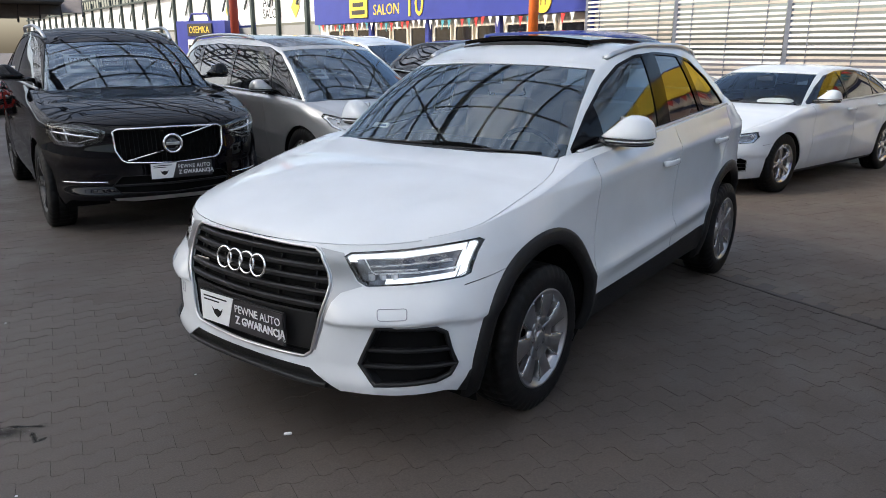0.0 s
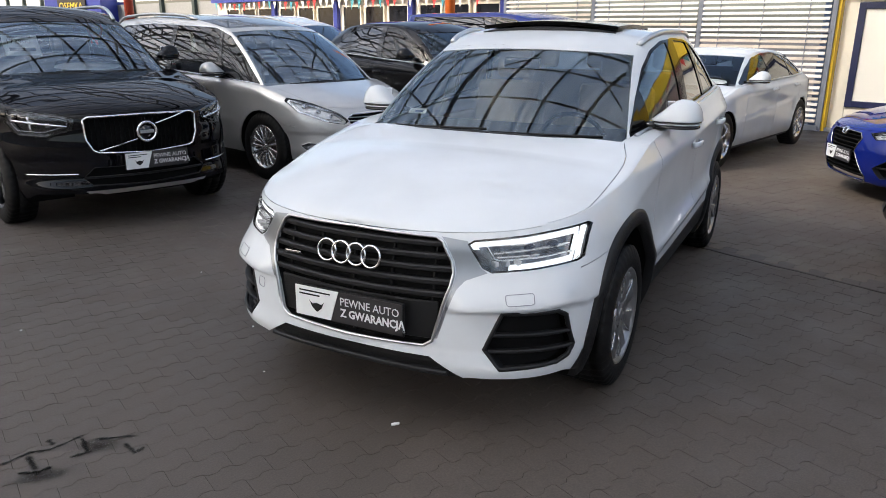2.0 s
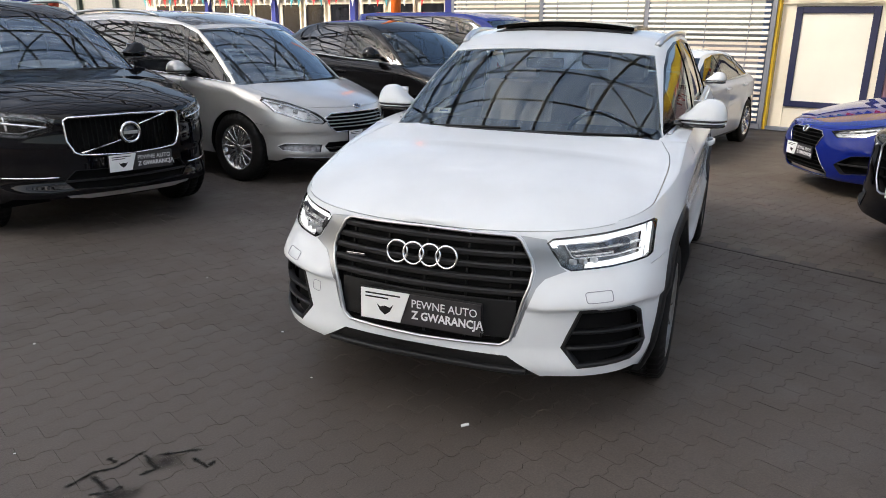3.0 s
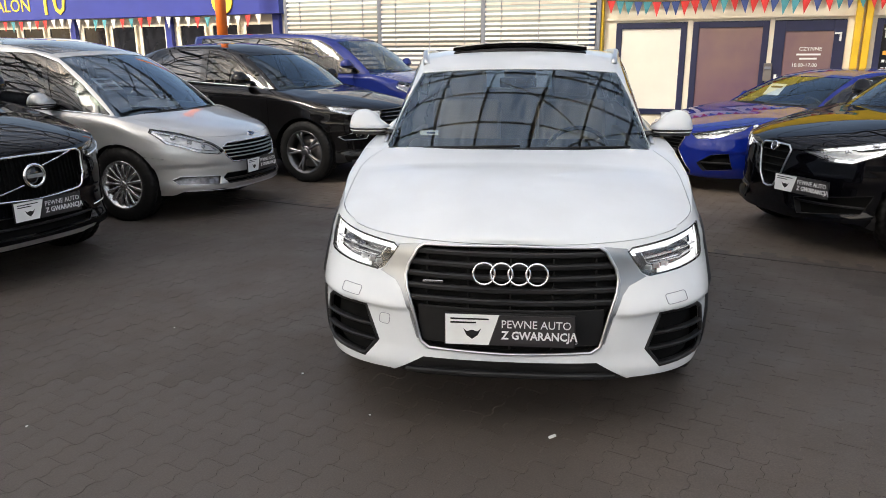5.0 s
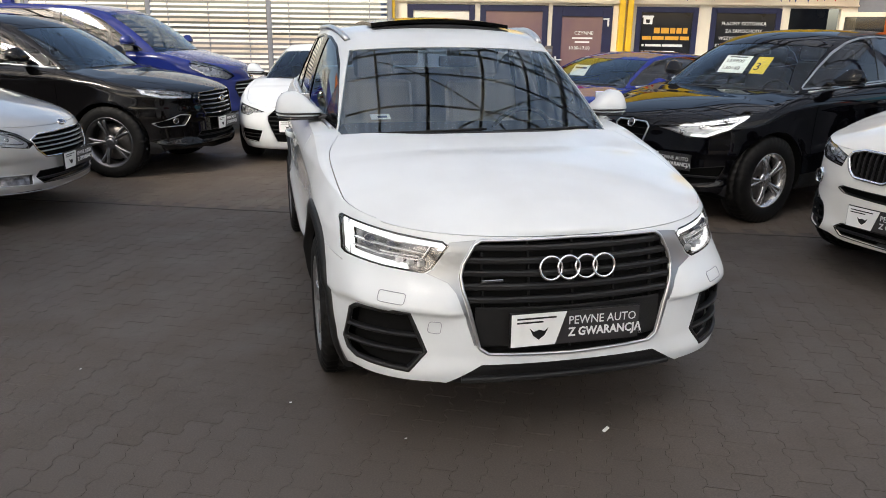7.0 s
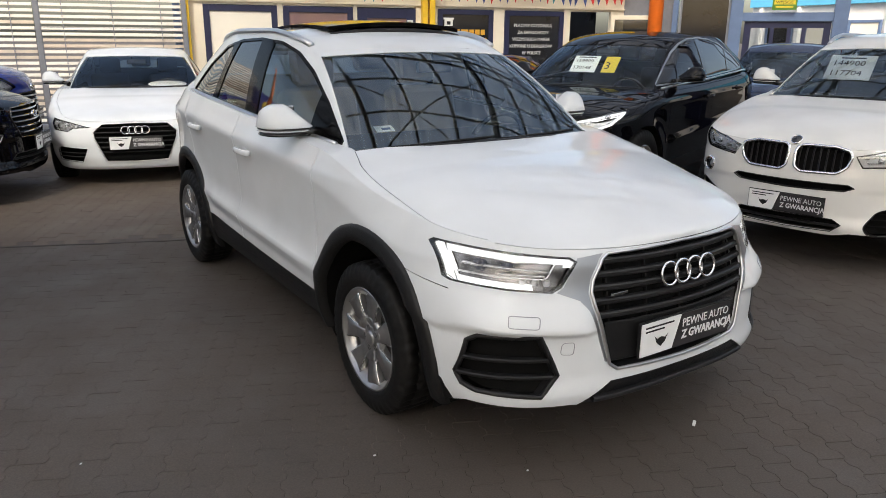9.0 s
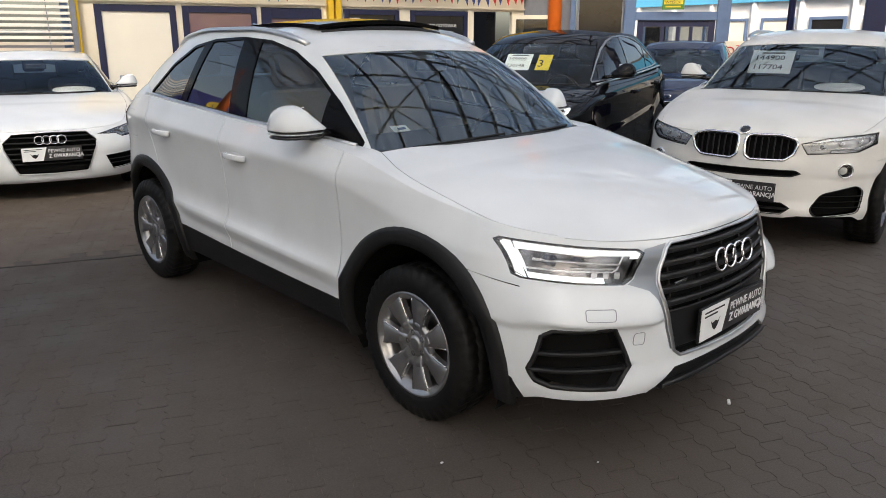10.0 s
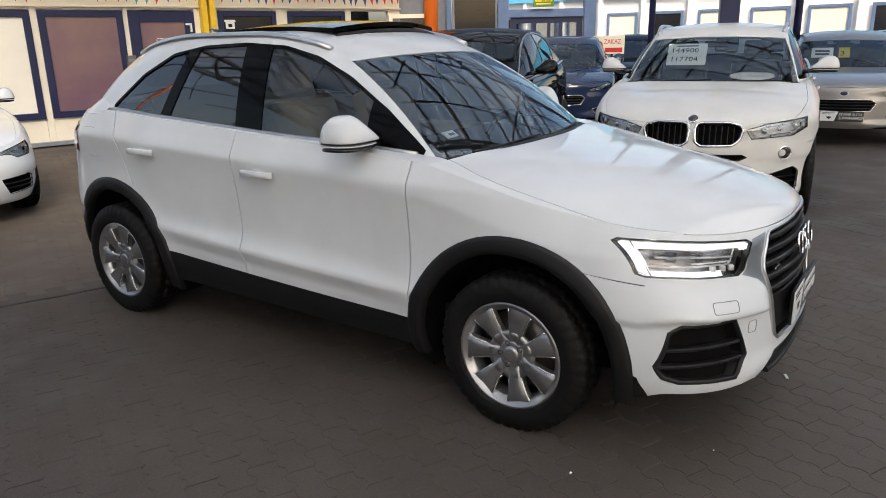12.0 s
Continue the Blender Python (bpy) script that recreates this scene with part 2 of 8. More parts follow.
def shrunk(poly, d):
    """The polygon (drawn counter-clockwise or clockwise) moved inwards by d."""
    n = len(poly)
    area = sum(poly[i - 1][0] * poly[i][1] - poly[i][0] * poly[i - 1][1] for i in range(n))
    sg = 1 if area > 0 else -1
    out = []
    for i in range(n):
        p, a, b = Vector(poly[i]), Vector(poly[i - 1]), Vector(poly[(i + 1) % n])
        u, w = (p - a).normalized(), (b - p).normalized()
        n1, n2 = Vector((-u.y, u.x)) * sg, Vector((-w.y, w.x)) * sg
        k = n1 + n2
        out.append(tuple(p + k * (d / max(0.35, k.length_squared / 2))))
    return out


# ---- cars: the front axle stands at the origin, the nose points to -y, x is the car's left ----
def cut(bm, f, pick, lay):
    """Cuts the picked faces along f = 0."""
    faces = [q for q in bm.faces if pick(q)]
    val = {}
    for q in faces:
        for v in q.verts:
            if v not in val:
                w = f(v.co)
                val[v] = 0.0 if abs(w) < 4e-4 else w
    for e in {e for q in faces for e in q.edges}:
        a, b = e.verts
        fa, fb = val.get(a, 0), val.get(b, 0)
        if fa * fb < 0:
            t = fa / (fa - fb)
            na, nb = a[lay].copy(), b[lay].copy()
            _, v = bmesh.utils.edge_split(e, a, t)
            v[lay] = na.lerp(nb, t)
            val[v] = 0.0
    for q in faces:
        zs = [v for v in q.verts if val.get(v, 1) == 0.0]
        done = False
        for i in range(len(zs)):
            for j in range(i + 1, len(zs)):
                a, b = zs[i], zs[j]
                if not done and not any(b in e.verts for e in a.link_edges if q in e.link_faces):
                    try:
                        bmesh.utils.face_split(q, a, b)
                        done = True
                    except ValueError:
                        pass


class Shell:
    """Half of a car's skin (x >= 0) as a bmesh with stored normals and a tag for each face."""

    def __init__(self):
        self.bm = bmesh.new()
        self.lay = self.bm.verts.layers.float_vector.new("n")
        self.tag = self.bm.faces.layers.int.new("tag")
        self.names = []

    def code(self, name):
        if name not in self.names:
            self.names.append(name)
        return self.names.index(name)

    def grid(self, pts, namer):
        rows = [[self.bm.verts.new(p) for p in r] for r in pts]
        for i in range(len(rows) - 1):
            for j in range(len(rows[0]) - 1):
                q = [rows[i][j], rows[i + 1][j], rows[i + 1][j + 1], rows[i][j + 1]]
                f = self.bm.faces.new(q)
                f[self.tag] = self.code(namer(i, j))

    def finish(self, outward):
        bmesh.ops.remove_doubles(self.bm, verts=self.bm.verts, dist=2e-5)
        bmesh.ops.dissolve_degenerate(self.bm, dist=1e-5, edges=self.bm.edges)
        for f in self.bm.faces:
            f.normal_update()
            if f.normal.dot(f.calc_center_median() - outward) < 0:
                f.normal_flip()
        self.bm.normal_update()
        for v in self.bm.verts:
            n = v.normal.copy()
            if abs(v.co.x) < 1e-4:
                n.x = 0
            v[self.lay] = n.normalized() if n.length > 0 else Vector((0, 0, 1))

    def named(self, *names):
        ks = [self.names.index(n) for n in names if n in self.names]
        return [f for f in self.bm.faces if f[self.tag] in ks]

    def slice(self, f, names, near=None):
        ks = {self.names.index(n) for n in names if n in self.names}
        cut(self.bm, f, lambda q: q[self.tag] in ks and (near is None or near(q.calc_center_median())), self.lay)

    def stamp(self, poly, plane, names, tag, near=None):
        """Cuts the outline (in the plane 'xz', 'yz' or, round the corner of the nose, 'x+y, z') into the named faces and tags what lies inside."""
        at = {"xz": lambda c: c.x, "yz": lambda c: c.y, "dz": lambda c: c.x + c.y}[plane]
        lo = [min(p[k] for p in poly) - 0.03 for k in (0, 1)]
        hi = [max(p[k] for p in poly) + 0.03 for k in (0, 1)]

        def close(c):
            return lo[0] < at(c) < hi[0] and lo[1] < c.z < hi[1] and (near is None or near(c))
        n = len(poly)
        for i in range(n):
            (a0, b0), (a1, b1) = poly[i - 1], poly[i]
            ln = math.hypot(a1 - a0, b1 - b0)
            if ln < 1e-5:
                continue
            ux, uz = (a1 - a0) / ln, (b1 - b0) / ln

            def side(co):
                return (at(co) - a0) * -uz + (co.z - b0) * ux

            def on(c):
                t = (at(c) - a0) * ux + (c.z - b0) * uz
                return close(c) and -0.06 < t < ln + 0.06
            self.slice(side, names, on)
        k = self.code(tag)
        for f in self.named(*names):
            c = f.calc_center_median()
            if close(c) and inside(poly, at(c), c.z):
                f[self.tag] = k

    def retag(self, names, test, tag):
        k = self.code(tag)
        for f in self.named(*names):
            if test(f.calc_center_median()):
                f[self.tag] = k

    def make(self, tag, name, mat, parent, mode="both", inset=0.0, rim=0.012, label="", shut=0.0):
        """Objects out of the faces of that tag. mode both: one mesh across the car; pair: one for each side."""
        fs = self.named(tag)
        if not fs:
            return []
        verts, norms, index, faces = [], [], {}, []
        for f in fs:
            ids = []
            for v in f.verts:
                if v not in index:
                    index[v] = len(verts)
                    n = Vector(v[self.lay])
                    verts.append(v.co - n * inset)
                    norms.append(n)
                ids.append(index[v])
            faces.append(ids)
        if rim:
            here = set(fs)
            for e in {e for f in fs for e in f.edges}:
                mine = [f for f in e.link_faces if f in here]
                if len(mine) == 1 and not all(abs(v.co.x) < 2e-3 for v in e.verts):
                    lp = next(l for l in mine[0].loops if l.edge == e)
                    a, b = lp.vert, lp.link_loop_next.vert
                    na, nb = Vector(a[self.lay]), Vector(b[self.lay])
                    pa, pb = verts[index[a]], verts[index[b]]
                    fn = (pb - pa).cross(na)
                    fn = fn.normalized() if fn.length > 1e-9 else na
                    k = len(verts)
                    verts += [pa, pb, pb - nb * rim, pa - na * rim]
                    norms += [fn] * 4
                    faces.append([k + 1, k, k + 3, k + 2])
        out = []

        def emit(vs, ns, qs):
            out.append(mesh_part(name, vs, qs, mat, parent, label, ns))
        mv = [Vector((-v.x, v.y, v.z)) for v in verts]
        mn = [Vector((-v.x, v.y, v.z)) for v in norms]
        mf = [q[::-1] for q in faces]
        if mode == "pair":
            emit(verts, norms, faces)
            emit(mv, mn, mf)
        else:
            k = len(verts)
            emit(verts + mv, norms + mn, faces + [[i + k for i in q] for q in mf])
        return out


class Car:
    def __init__(self, c):
        self.c = c
        self.F, self.R, self.Ws = curve(c["front"]), curve(c["rear"]), curve(c["side"])
        self.Wy, self.top, self.bot = curve(c["plan"]), curve(c["belt"]), curve(c["bottom"])
        self.hood = curve(c["hood"])
        self.seam_x = curve(c["seam_line"]) if "seam_line" in c else None
        self.pf, self.qf, self.yf = c["nose"]
        self.pz = curve(c["nose_p"]) if "nose_p" in c else (lambda z: self.pf)
        self.qz = curve(c["nose_q"]) if "nose_q" in c else (lambda z: self.qf)
        self.pr, self.qr, self.yr = c["tail"]
        self.base_x = curve(c["gbase"])
        self.top_x, self.top_z = curve([(k[0], k[1]) for k in c["gtop"]]), curve([(k[0], k[2]) for k in c["gtop"]])

    def width(self, y, z):
        w = self.Ws(z) * self.Wy(y)
        hub, r = self.c["hub"], self.c["arch"]
        for yc in (0.0, self.c["wb"]):
            d = math.hypot(y - yc, z - hub)
            q = (d - r) / 0.16
            if -0.6 < q < 1 and z > hub - 0.1:
                w += self.c["flare"] * (1 - max(0, q)) ** 2
        for ya, yb, z0, slope, up, down, amount, *bends in self.c.get("creases", ()):
            e_up, e_down = bends or (1.3, 1.3)
            fade = max(0.0, min(1.0, (y - ya) / 0.35, (yb - y) / 0.35))
            d = z - z0 - slope * y
            if fade and -down < d < up:
                w += amount * fade * ((1 - d / up) ** e_up if d > 0 else (1 + d / down) ** e_down)
        gap = self.top(y) - z
        rr, hr, bend = self.c["shoulder"]
        if gap < hr:
            w -= rr * (1 - max(0.0, gap) / hr) ** bend
        return w

    def sx(self, y, z):
        """Half the width of the body at y and z."""
        if y < self.yf:
            f = min(1.0, (self.yf - y) / (self.yf - self.F(z)))
            return self.width(max(y, self.yf - 0.35), z) * max(0.0, 1 - f ** self.qz(z)) ** (1 / self.pz(z))
        if y > self.yr:
            f = min(1.0, (y - self.yr) / (self.R(z) - self.yr))
            return self.width(min(y, self.yr + 0.3), z) * max(0.0, 1 - f ** self.qr) ** (1 / self.pr)
        return self.width(y, z)

    def nose_at(self, p, z):
        """A point of the nose's level z at the angle p from the middle."""
        y = self.yf - (self.yf - self.F(z)) * math.cos(p) ** (2 / self.qz(z))
        x = self.width(max(y, self.yf - 0.35), z) * math.sin(p) ** (2 / self.pz(z))
        return x, y - self.ledge(x, z)

    def fy(self, x, z):
        """The front skin's y at x and z."""
        x, lo, hi = abs(x), 0.0, math.pi / 2
        for _ in range(26):
            mid = (lo + hi) / 2
            if self.nose_at(mid, z)[0] < x:
                lo = mid
            else:
                hi = mid
        return self.nose_at(lo, z)[1]

    def ledge(self, x, z):
        """The bumper's shelf over the side intakes, and the edge of the lip."""
        if "ledge" not in self.c:
            return 0.0
        x0, z0, amount = self.c["ledge"]
        ss = lambda t: max(0.0, min(1.0, t)) ** 2 * (3 - 2 * max(0.0, min(1.0, t)))
        zz = z0 + 0.05 * (x - 0.6)
        return amount * ss((z - zz) / 0.012) * (1 - ss((z - zz - 0.014) / 0.13)) * ss((x - x0) / 0.10) * (1 - ss((x - 0.80) / 0.08))

    def ry(self, x, z):
        w = self.Ws(z) * self.Wy(self.yr + 0.2)
        f = max(0.0, 1 - min(1.0, abs(x) / w) ** self.pr) ** (1 / self.qr)
        return self.yr + (self.R(z) - self.yr) * f

    def skirt(self, nf=34, ns=64, nr=22, nv=30):
        c, rows = self.c, []
        spots = [("f", (i / nf) ** 0.9 * math.pi / 2) for i in range(nf)]
        spots += [("s", self.yf + (self.yr - self.yf) * i / ns) for i in range(ns)]
        spots += [("r", math.pi / 2 * (1 - i / nr)) for i in range(nr + 1)]
        for kind, p in spots:
            if kind == "r":
                sx, cy = math.sin(p) ** (2 / self.pr), math.cos(p) ** (2 / self.qr)

            def at(z):
                if kind == "s":
                    return self.width(p, z), p
                if kind == "f":
                    return self.nose_at(p, z)
                y = self.yr + (self.R(z) - self.yr) * cy
                return self.width(min(y, self.yr + 0.3), z) * sx, y
            zt = 0.9
            for _ in range(6):
                zt = self.top(at(zt)[1])
            zb = self.bot(at(0.3)[1])
            row = []
            for j in range(nv + 2):
                v = min(j, nv) / nv
                v = v + 0.10 * math.sin(math.pi * v) * v
                if j >= nv:
                    v = 1 - 0.0025 / (zt - zb) if j == nv else 1.0
                z = zb + (zt - zb) * v
                x, y = at(z)
                row.append(Vector((max(0.0, x), y, z)))
            rows.append(row)
        rows[0] = [Vector((0, p.y, p.z)) for p in rows[0]]
        rows[-1] = [Vector((0, p.y, p.z)) for p in rows[-1]]
        return rows

    def bonnet(self, rows):
        """Lines from the top of the wing across to the middle."""
        ya = self.c["cowl"][0]
        edge = [r[-1] for r in rows if r[-1].y <= ya + 1e-6]
        f0, yc = edge[0].y, self.c["cowl"][1]
        seam0 = self.c.get("seam", 0.1)
        sx_ = self.c.get("seam_x", 0.70)
        out = []
        for e in edge:
            t0 = max(0.0, min(1.0, (e.x - sx_) / 0.10))
            seam = 0.012 + (seam0 - 0.012) * t0 * t0 * (3 - 2 * t0)
            if "seam_line" in self.c and t0 > 0:
                seam = max(seam * (1 - t0), 1 - self.seam_x(e.y) / e.x, 0.006)
            sw = 0.0021
            ws = [0, seam * 0.45, seam - sw, seam + sw] + [seam + sw + (1 - seam - sw) * i / 22 for i in range(1, 23)]
            t = (e.y - f0) / (edge[-1].y - f0)
            ym = f0 + (yc - f0) * t
            line = []
            for w in ws:
                w = min(1.0, w)
                x = e.x * (1 - w)
                y = e.y + (ym - e.y) * (1 - (1 - w) ** 2)
                s = 1 - (1 - w) ** self.c.get("crown", 2.4)
                z = e.z + (self.hood(ym) - e.z) * s
                k = self.c.get("crease", 0.0)
                if k:
                    d = (x - (0.36 + 0.22 * t)) / 0.10
                    z += k * math.exp(-d * d) * min(1, t * 3) * (1 - s * 0)
                line.append(Vector((x, y, z)))
            out.append(line)
        # fair the panel, but for its rims
        for _ in range(120 if self.seam_x else 60):
            zs = [[p.z for p in line] for line in out]
            for i in range(1 if self.seam_x else 2, len(out) - (1 if self.seam_x else 2)):
                for j in range(4, len(out[0])):
                    inner = zs[i][j + 1] if j + 1 < len(out[0]) else zs[i][j - 1]
                    out[i][j].z = 0.4 * zs[i][j] + 0.2 * (zs[i - 1][j] + zs[i + 1][j]) + 0.1 * (zs[i][j - 1] + inner)
        return out

    def deck(self, rows):
        """Lines from the top of the rear wing across to the middle."""
        edge = [r[-1] for r in rows if r[-1].y >= self.c["dpillar"][0][1] - 0.12]
        out = []
        for e in edge:
            line = []
            for i in range(9):
                w = i / 8
                line.append(Vector((e.x * (1 - w), e.y, e.z + 0.03 * (1 - (1 - w) ** 2.4) * min(1, e.x / 0.5))))
            out.append(line)
        return out

    def cabin(self, nf=22, ns=56, nr=16, nv=18):
        c = self.c
        (bx, by, bz), (tx, ty, tz) = c["apillar"]
        (cy, cz), (hy, hz) = c["screen"]
        (dx, dy, dz), (ex, ey, ez) = c["dpillar"]
        (ry, rz), (sy, sz) = c["backlight"]
        lines = []
        for i in range(nf + 1):
            s = i / nf
            b = Vector((bx * s, cy + (by - cy) * s ** 2.3, cz + (bz - cz) * s ** 2))
            t = Vector((tx * s, hy + (ty - hy) * s ** 2.3, hz + (tz - hz) * s ** 2.2))
            lines.append((b, t, Vector((0, -1, 0.5)), c.get("screen_bulge", 0.02), ("f", s)))
        for i in range(1, ns + 1):
            s = i / ns
            y0, y1 = by + (dy - by) * s, ty + (ey - ty) * s
            q = min(1, s / 0.06)
            b = Vector((bx + (self.base_x(y0) - bx) * q if q < 1 else self.base_x(y0), y0, self.top(y0) - 0.012))
            if s == 1:
                b = Vector((dx, dy, dz))
            t = Vector((self.top_x(y1), y1, self.top_z(y1)))
            lines.append((b, t, Vector((1, 0, 0.3)), c.get("side_bulge", 0.025), ("s", s)))
        for i in range(1, nr + 1):
            s = 1 - i / nr
            b = Vector((dx * s, ry + (dy - ry) * s ** 2.3, rz + (dz - rz) * s ** 2))
            t = Vector((ex * s, sy + (ey - sy) * s ** 2.3, sz + (ez - sz) * s ** 2.2))
            lines.append((b, t, Vector((0, 1, 0.3)), 0.02, ("r", s)))
        grid = []
        for b, t, out, bulge, _ in lines:
            row = []
            for j in range(nv + 1):
                v = j / nv
                h = c.get("bow", 0.8) * v + (1 - c.get("bow", 0.8)) * v ** 4
                p = Vector((b.x + (t.x - b.x) * h, b.y + (t.y - b.y) * h, b.z + (t.z - b.z) * v))
                row.append(p + out.normalized() * (bulge * 4 * v * (1 - v)))
            grid.append(row)
        return grid, [l[4] for l in lines]

    def roof(self, grid, kinds):
        """Lines across the roof from its edge to the middle, from the header to the back."""
        front = [g[-1] for g, k in zip(grid, kinds) if k[0] == "f"]
        sides = [g[-1] for g, k in zip(grid, kinds) if k[0] == "s"]
        rear = [g[-1] for g, k in zip(grid, kinds) if k[0] == "r"]
        n, rows, rise = 16, [], self.c.get("roof_rise", 0.05)
        edge = [front[-1]] + sides
        for i, e in enumerate(edge):
            t = i / (len(edge) - 1)
            mid_y = front[0].y + (rear[-1].y - front[0].y) * t
            mid_z = front[0].z + (rear[-1].z - front[0].z) * t
            mid_z = max(mid_z, 0) + 0
            row = []
            for j in range(n + 1):
                w = j / n
                x = e.x * (1 - w)
                s = 1 - (1 - w) ** 2.3
                y = e.y + (mid_y - e.y) * s
                zc = max(e.z, 0) + rise * min(1.0, t * 8, (1 - t) * 8 + 0.0)
                zc = zc * 1.0
                if t < 0.125:
                    zc = front[0].z + (edge[len(edge) // 8].z + rise - front[0].z) * (t / 0.125) ** 0.8
                if t > 0.875:
                    zc = rear[-1].z + (edge[len(edge) * 7 // 8].z + rise - rear[-1].z) * ((1 - t) / 0.125) ** 0.8
                row.append(Vector((x, y, e.z + (zc - e.z) * s)))
            rows.append(row)
        return rows


def wheel(parent, r, rim_r, width, m, spokes, rim_mat, style="wide", tread=True):
    """A wheel whose outer face looks along +x of m."""
    w = new("wheel")
    w.parent = parent
    w.matrix_local = m
    h = width / 2
    prof = [(-h * 0.8, rim_r), (-h, rim_r + 0.02), (-h * 1.02, (r + rim_r) / 2), (-h * 0.95, r - 0.03), (-h * 0.82, r - 0.008),
            (-h * 0.6, r), (h * 0.6, r), (h * 0.82, r - 0.008), (h * 0.95, r - 0.03), (h * 1.02, (r + rim_r) / 2),
            (h * 1.0, rim_r + 0.035), (h * 0.97, rim_r + 0.025), (h * 0.97, rim_r + 0.012), (h * 0.8, rim_r)]
    if tread:
        # grooves across the shoulders and round the tread, in one skin
        prof = prof[:4] + [(-h * 0.86, r - 0.012), (-h * 0.80, r - 0.004), (-h * 0.40, r), (-h * 0.38, r - 0.007), (-h * 0.32, r - 0.007), (-h * 0.30, r),
                           (h * 0.30, r), (h * 0.32, r - 0.007), (h * 0.38, r - 0.007), (h * 0.40, r), (h * 0.80, r - 0.004), (h * 0.86, r - 0.012)] + prof[8:]
    n = 168
    v, f = lathe(prof, n)
    if tread:
        k = len(prof)
        for i in range(n):
            for j in range(k):
                x, y, z = v[i * k + j]
                rad = math.hypot(y, z)
                if rad > r - 0.034 and (i + int(2 * x / h)) % 4 == 0:
                    q = (rad - 0.010) / rad
                    v[i * k + j] = (x, y * q, z * q)
    mesh_part("tyre", v, f, M["rubber"], w)
    v, f = lathe([(-h * 0.9, rim_r + 0.004), (-h * 0.6, rim_r - 0.03), (h * 0.5, rim_r - 0.035), (h * 0.80, rim_r - 0.02),
                  (h * 0.84, rim_r - 0.008), (h * 0.93, rim_r - 0.004), (h * 0.95, rim_r + 0.004), (h * 0.9, rim_r + 0.008)], 48)
    mesh_part("rim", v, f, rim_mat, w)
    v, f = lathe([(-0.01, 0.02), (0.0, 0.05), (0.0, rim_r * 0.74), (-0.02, rim_r * 0.75)], 32)
    mesh_part("brake_disc", [(a + h * 0.05, b, c2) for a, b, c2 in v], f, M["disc"], w)
    # black disc standing in for the shade inside the wheel
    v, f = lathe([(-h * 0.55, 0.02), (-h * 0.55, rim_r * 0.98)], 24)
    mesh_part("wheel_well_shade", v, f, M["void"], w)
    for i in range(spokes):
        a0 = 2 * math.pi * (i + 0.5) / spokes
        pairs = [(0.0, 1.0)] if style == "wide" else [(-0.10, 1.0), (0.10, 1.0)]
        if style == "thin":
            pairs = [(0.0, 1.0)]
        v, f = [], []
        for off, _ in pairs:
            steps = 7
            k0 = len(v)
            for s in range(steps + 1):
                t = s / steps
                rad = rim_r * (0.16 + 0.80 * t)
                if style == "wide":
                    half = rim_r * (0.115 + 0.150 * t * t)
                elif style == "thin":
                    half = 0.011 + 0.006 * t
                else:
                    half = 0.013 + 0.004 * t
                cx = h * (0.86 - 0.20 * (1 - t) ** 2) - (0.012 if t > 0.95 else 0)
                a = a0 + off * (0.3 + t * 1.2) if style == "pair" else a0
                d, n = Vector((0, math.cos(a), math.sin(a))), Vector((0, -math.sin(a), math.cos(a)))
                for u, x in ((-1, -0.03), (-1, -0.006), (-0.90, 0.003), (0, -0.001 if style == "wide" else 0.003), (0.90, 0.003), (1, -0.006), (1, -0.03)):
                    v.append(d * rad + n * (u * half) + Vector((cx + x, 0, 0)))
            for s in range(steps):
                for j in range(6):
                    a, b = k0 + s * 7 + j, k0 + s * 7 + j + 1
                    f.append((a, a + 7, b + 7, b))
        sp = mesh_part("spoke", v, f, rim_mat, w)
        if style == "wide":
            for u in (-1, 1):
                path = []
                for s in range(1, 8):
                    t = 0.30 + 0.62 * s / 7
                    rad, half = rim_r * (0.16 + 0.80 * t), rim_r * (0.115 + 0.150 * t * t)
                    path.append(Vector((0, math.cos(a0), math.sin(a0))) * rad + Vector((0, -math.sin(a0), math.cos(a0))) * (u * half * 0.985) + Vector((h * (0.86 - 0.20 * (1 - t) ** 2) - 0.003, 0, 0)))
                ev, ef = sweep(path, ring_section(0.0042, 6), up=Vector((1, 0, 0)))
                mesh_part("spoke_edge", ev, ef, M["alloy"], sp, "polished bevelled spoke edge")
    if style == "wide":
        v, f = lathe([(h * 0.60, rim_r * 0.47), (h * 0.79, rim_r * 0.455), (h * 0.76, rim_r * 0.36), (h * 0.70, rim_r * 0.28)], 36)
        mesh_part("hub_disc", v, f, rim_mat, w)
    v, f = lathe([(h * 0.60, rim_r * 0.30), (h * 0.70, rim_r * 0.28), (h * 0.74, rim_r * 0.20), (h * 0.72, rim_r * 0.15), (h * 0.78, rim_r * 0.14), (h * 0.80, rim_r * 0.10), (h * 0.80, 0.001)], 30)
    mesh_part("hub_cap", v, f, rim_mat, w)
    for i in range(5):
        a = 2 * math.pi * (i + 0.5) / 5
        v, f = lathe([(h * 0.70, 0.013), (h * 0.735, 0.013), (h * 0.74, 0.009), (h * 0.70, 0.004)], 8)
        mesh_part("wheel_bolt", [(x, y + rim_r * 0.225 * math.cos(a), z + rim_r * 0.225 * math.sin(a)) for x, y, z in v], f, M["darkalloy"], w)
    return w


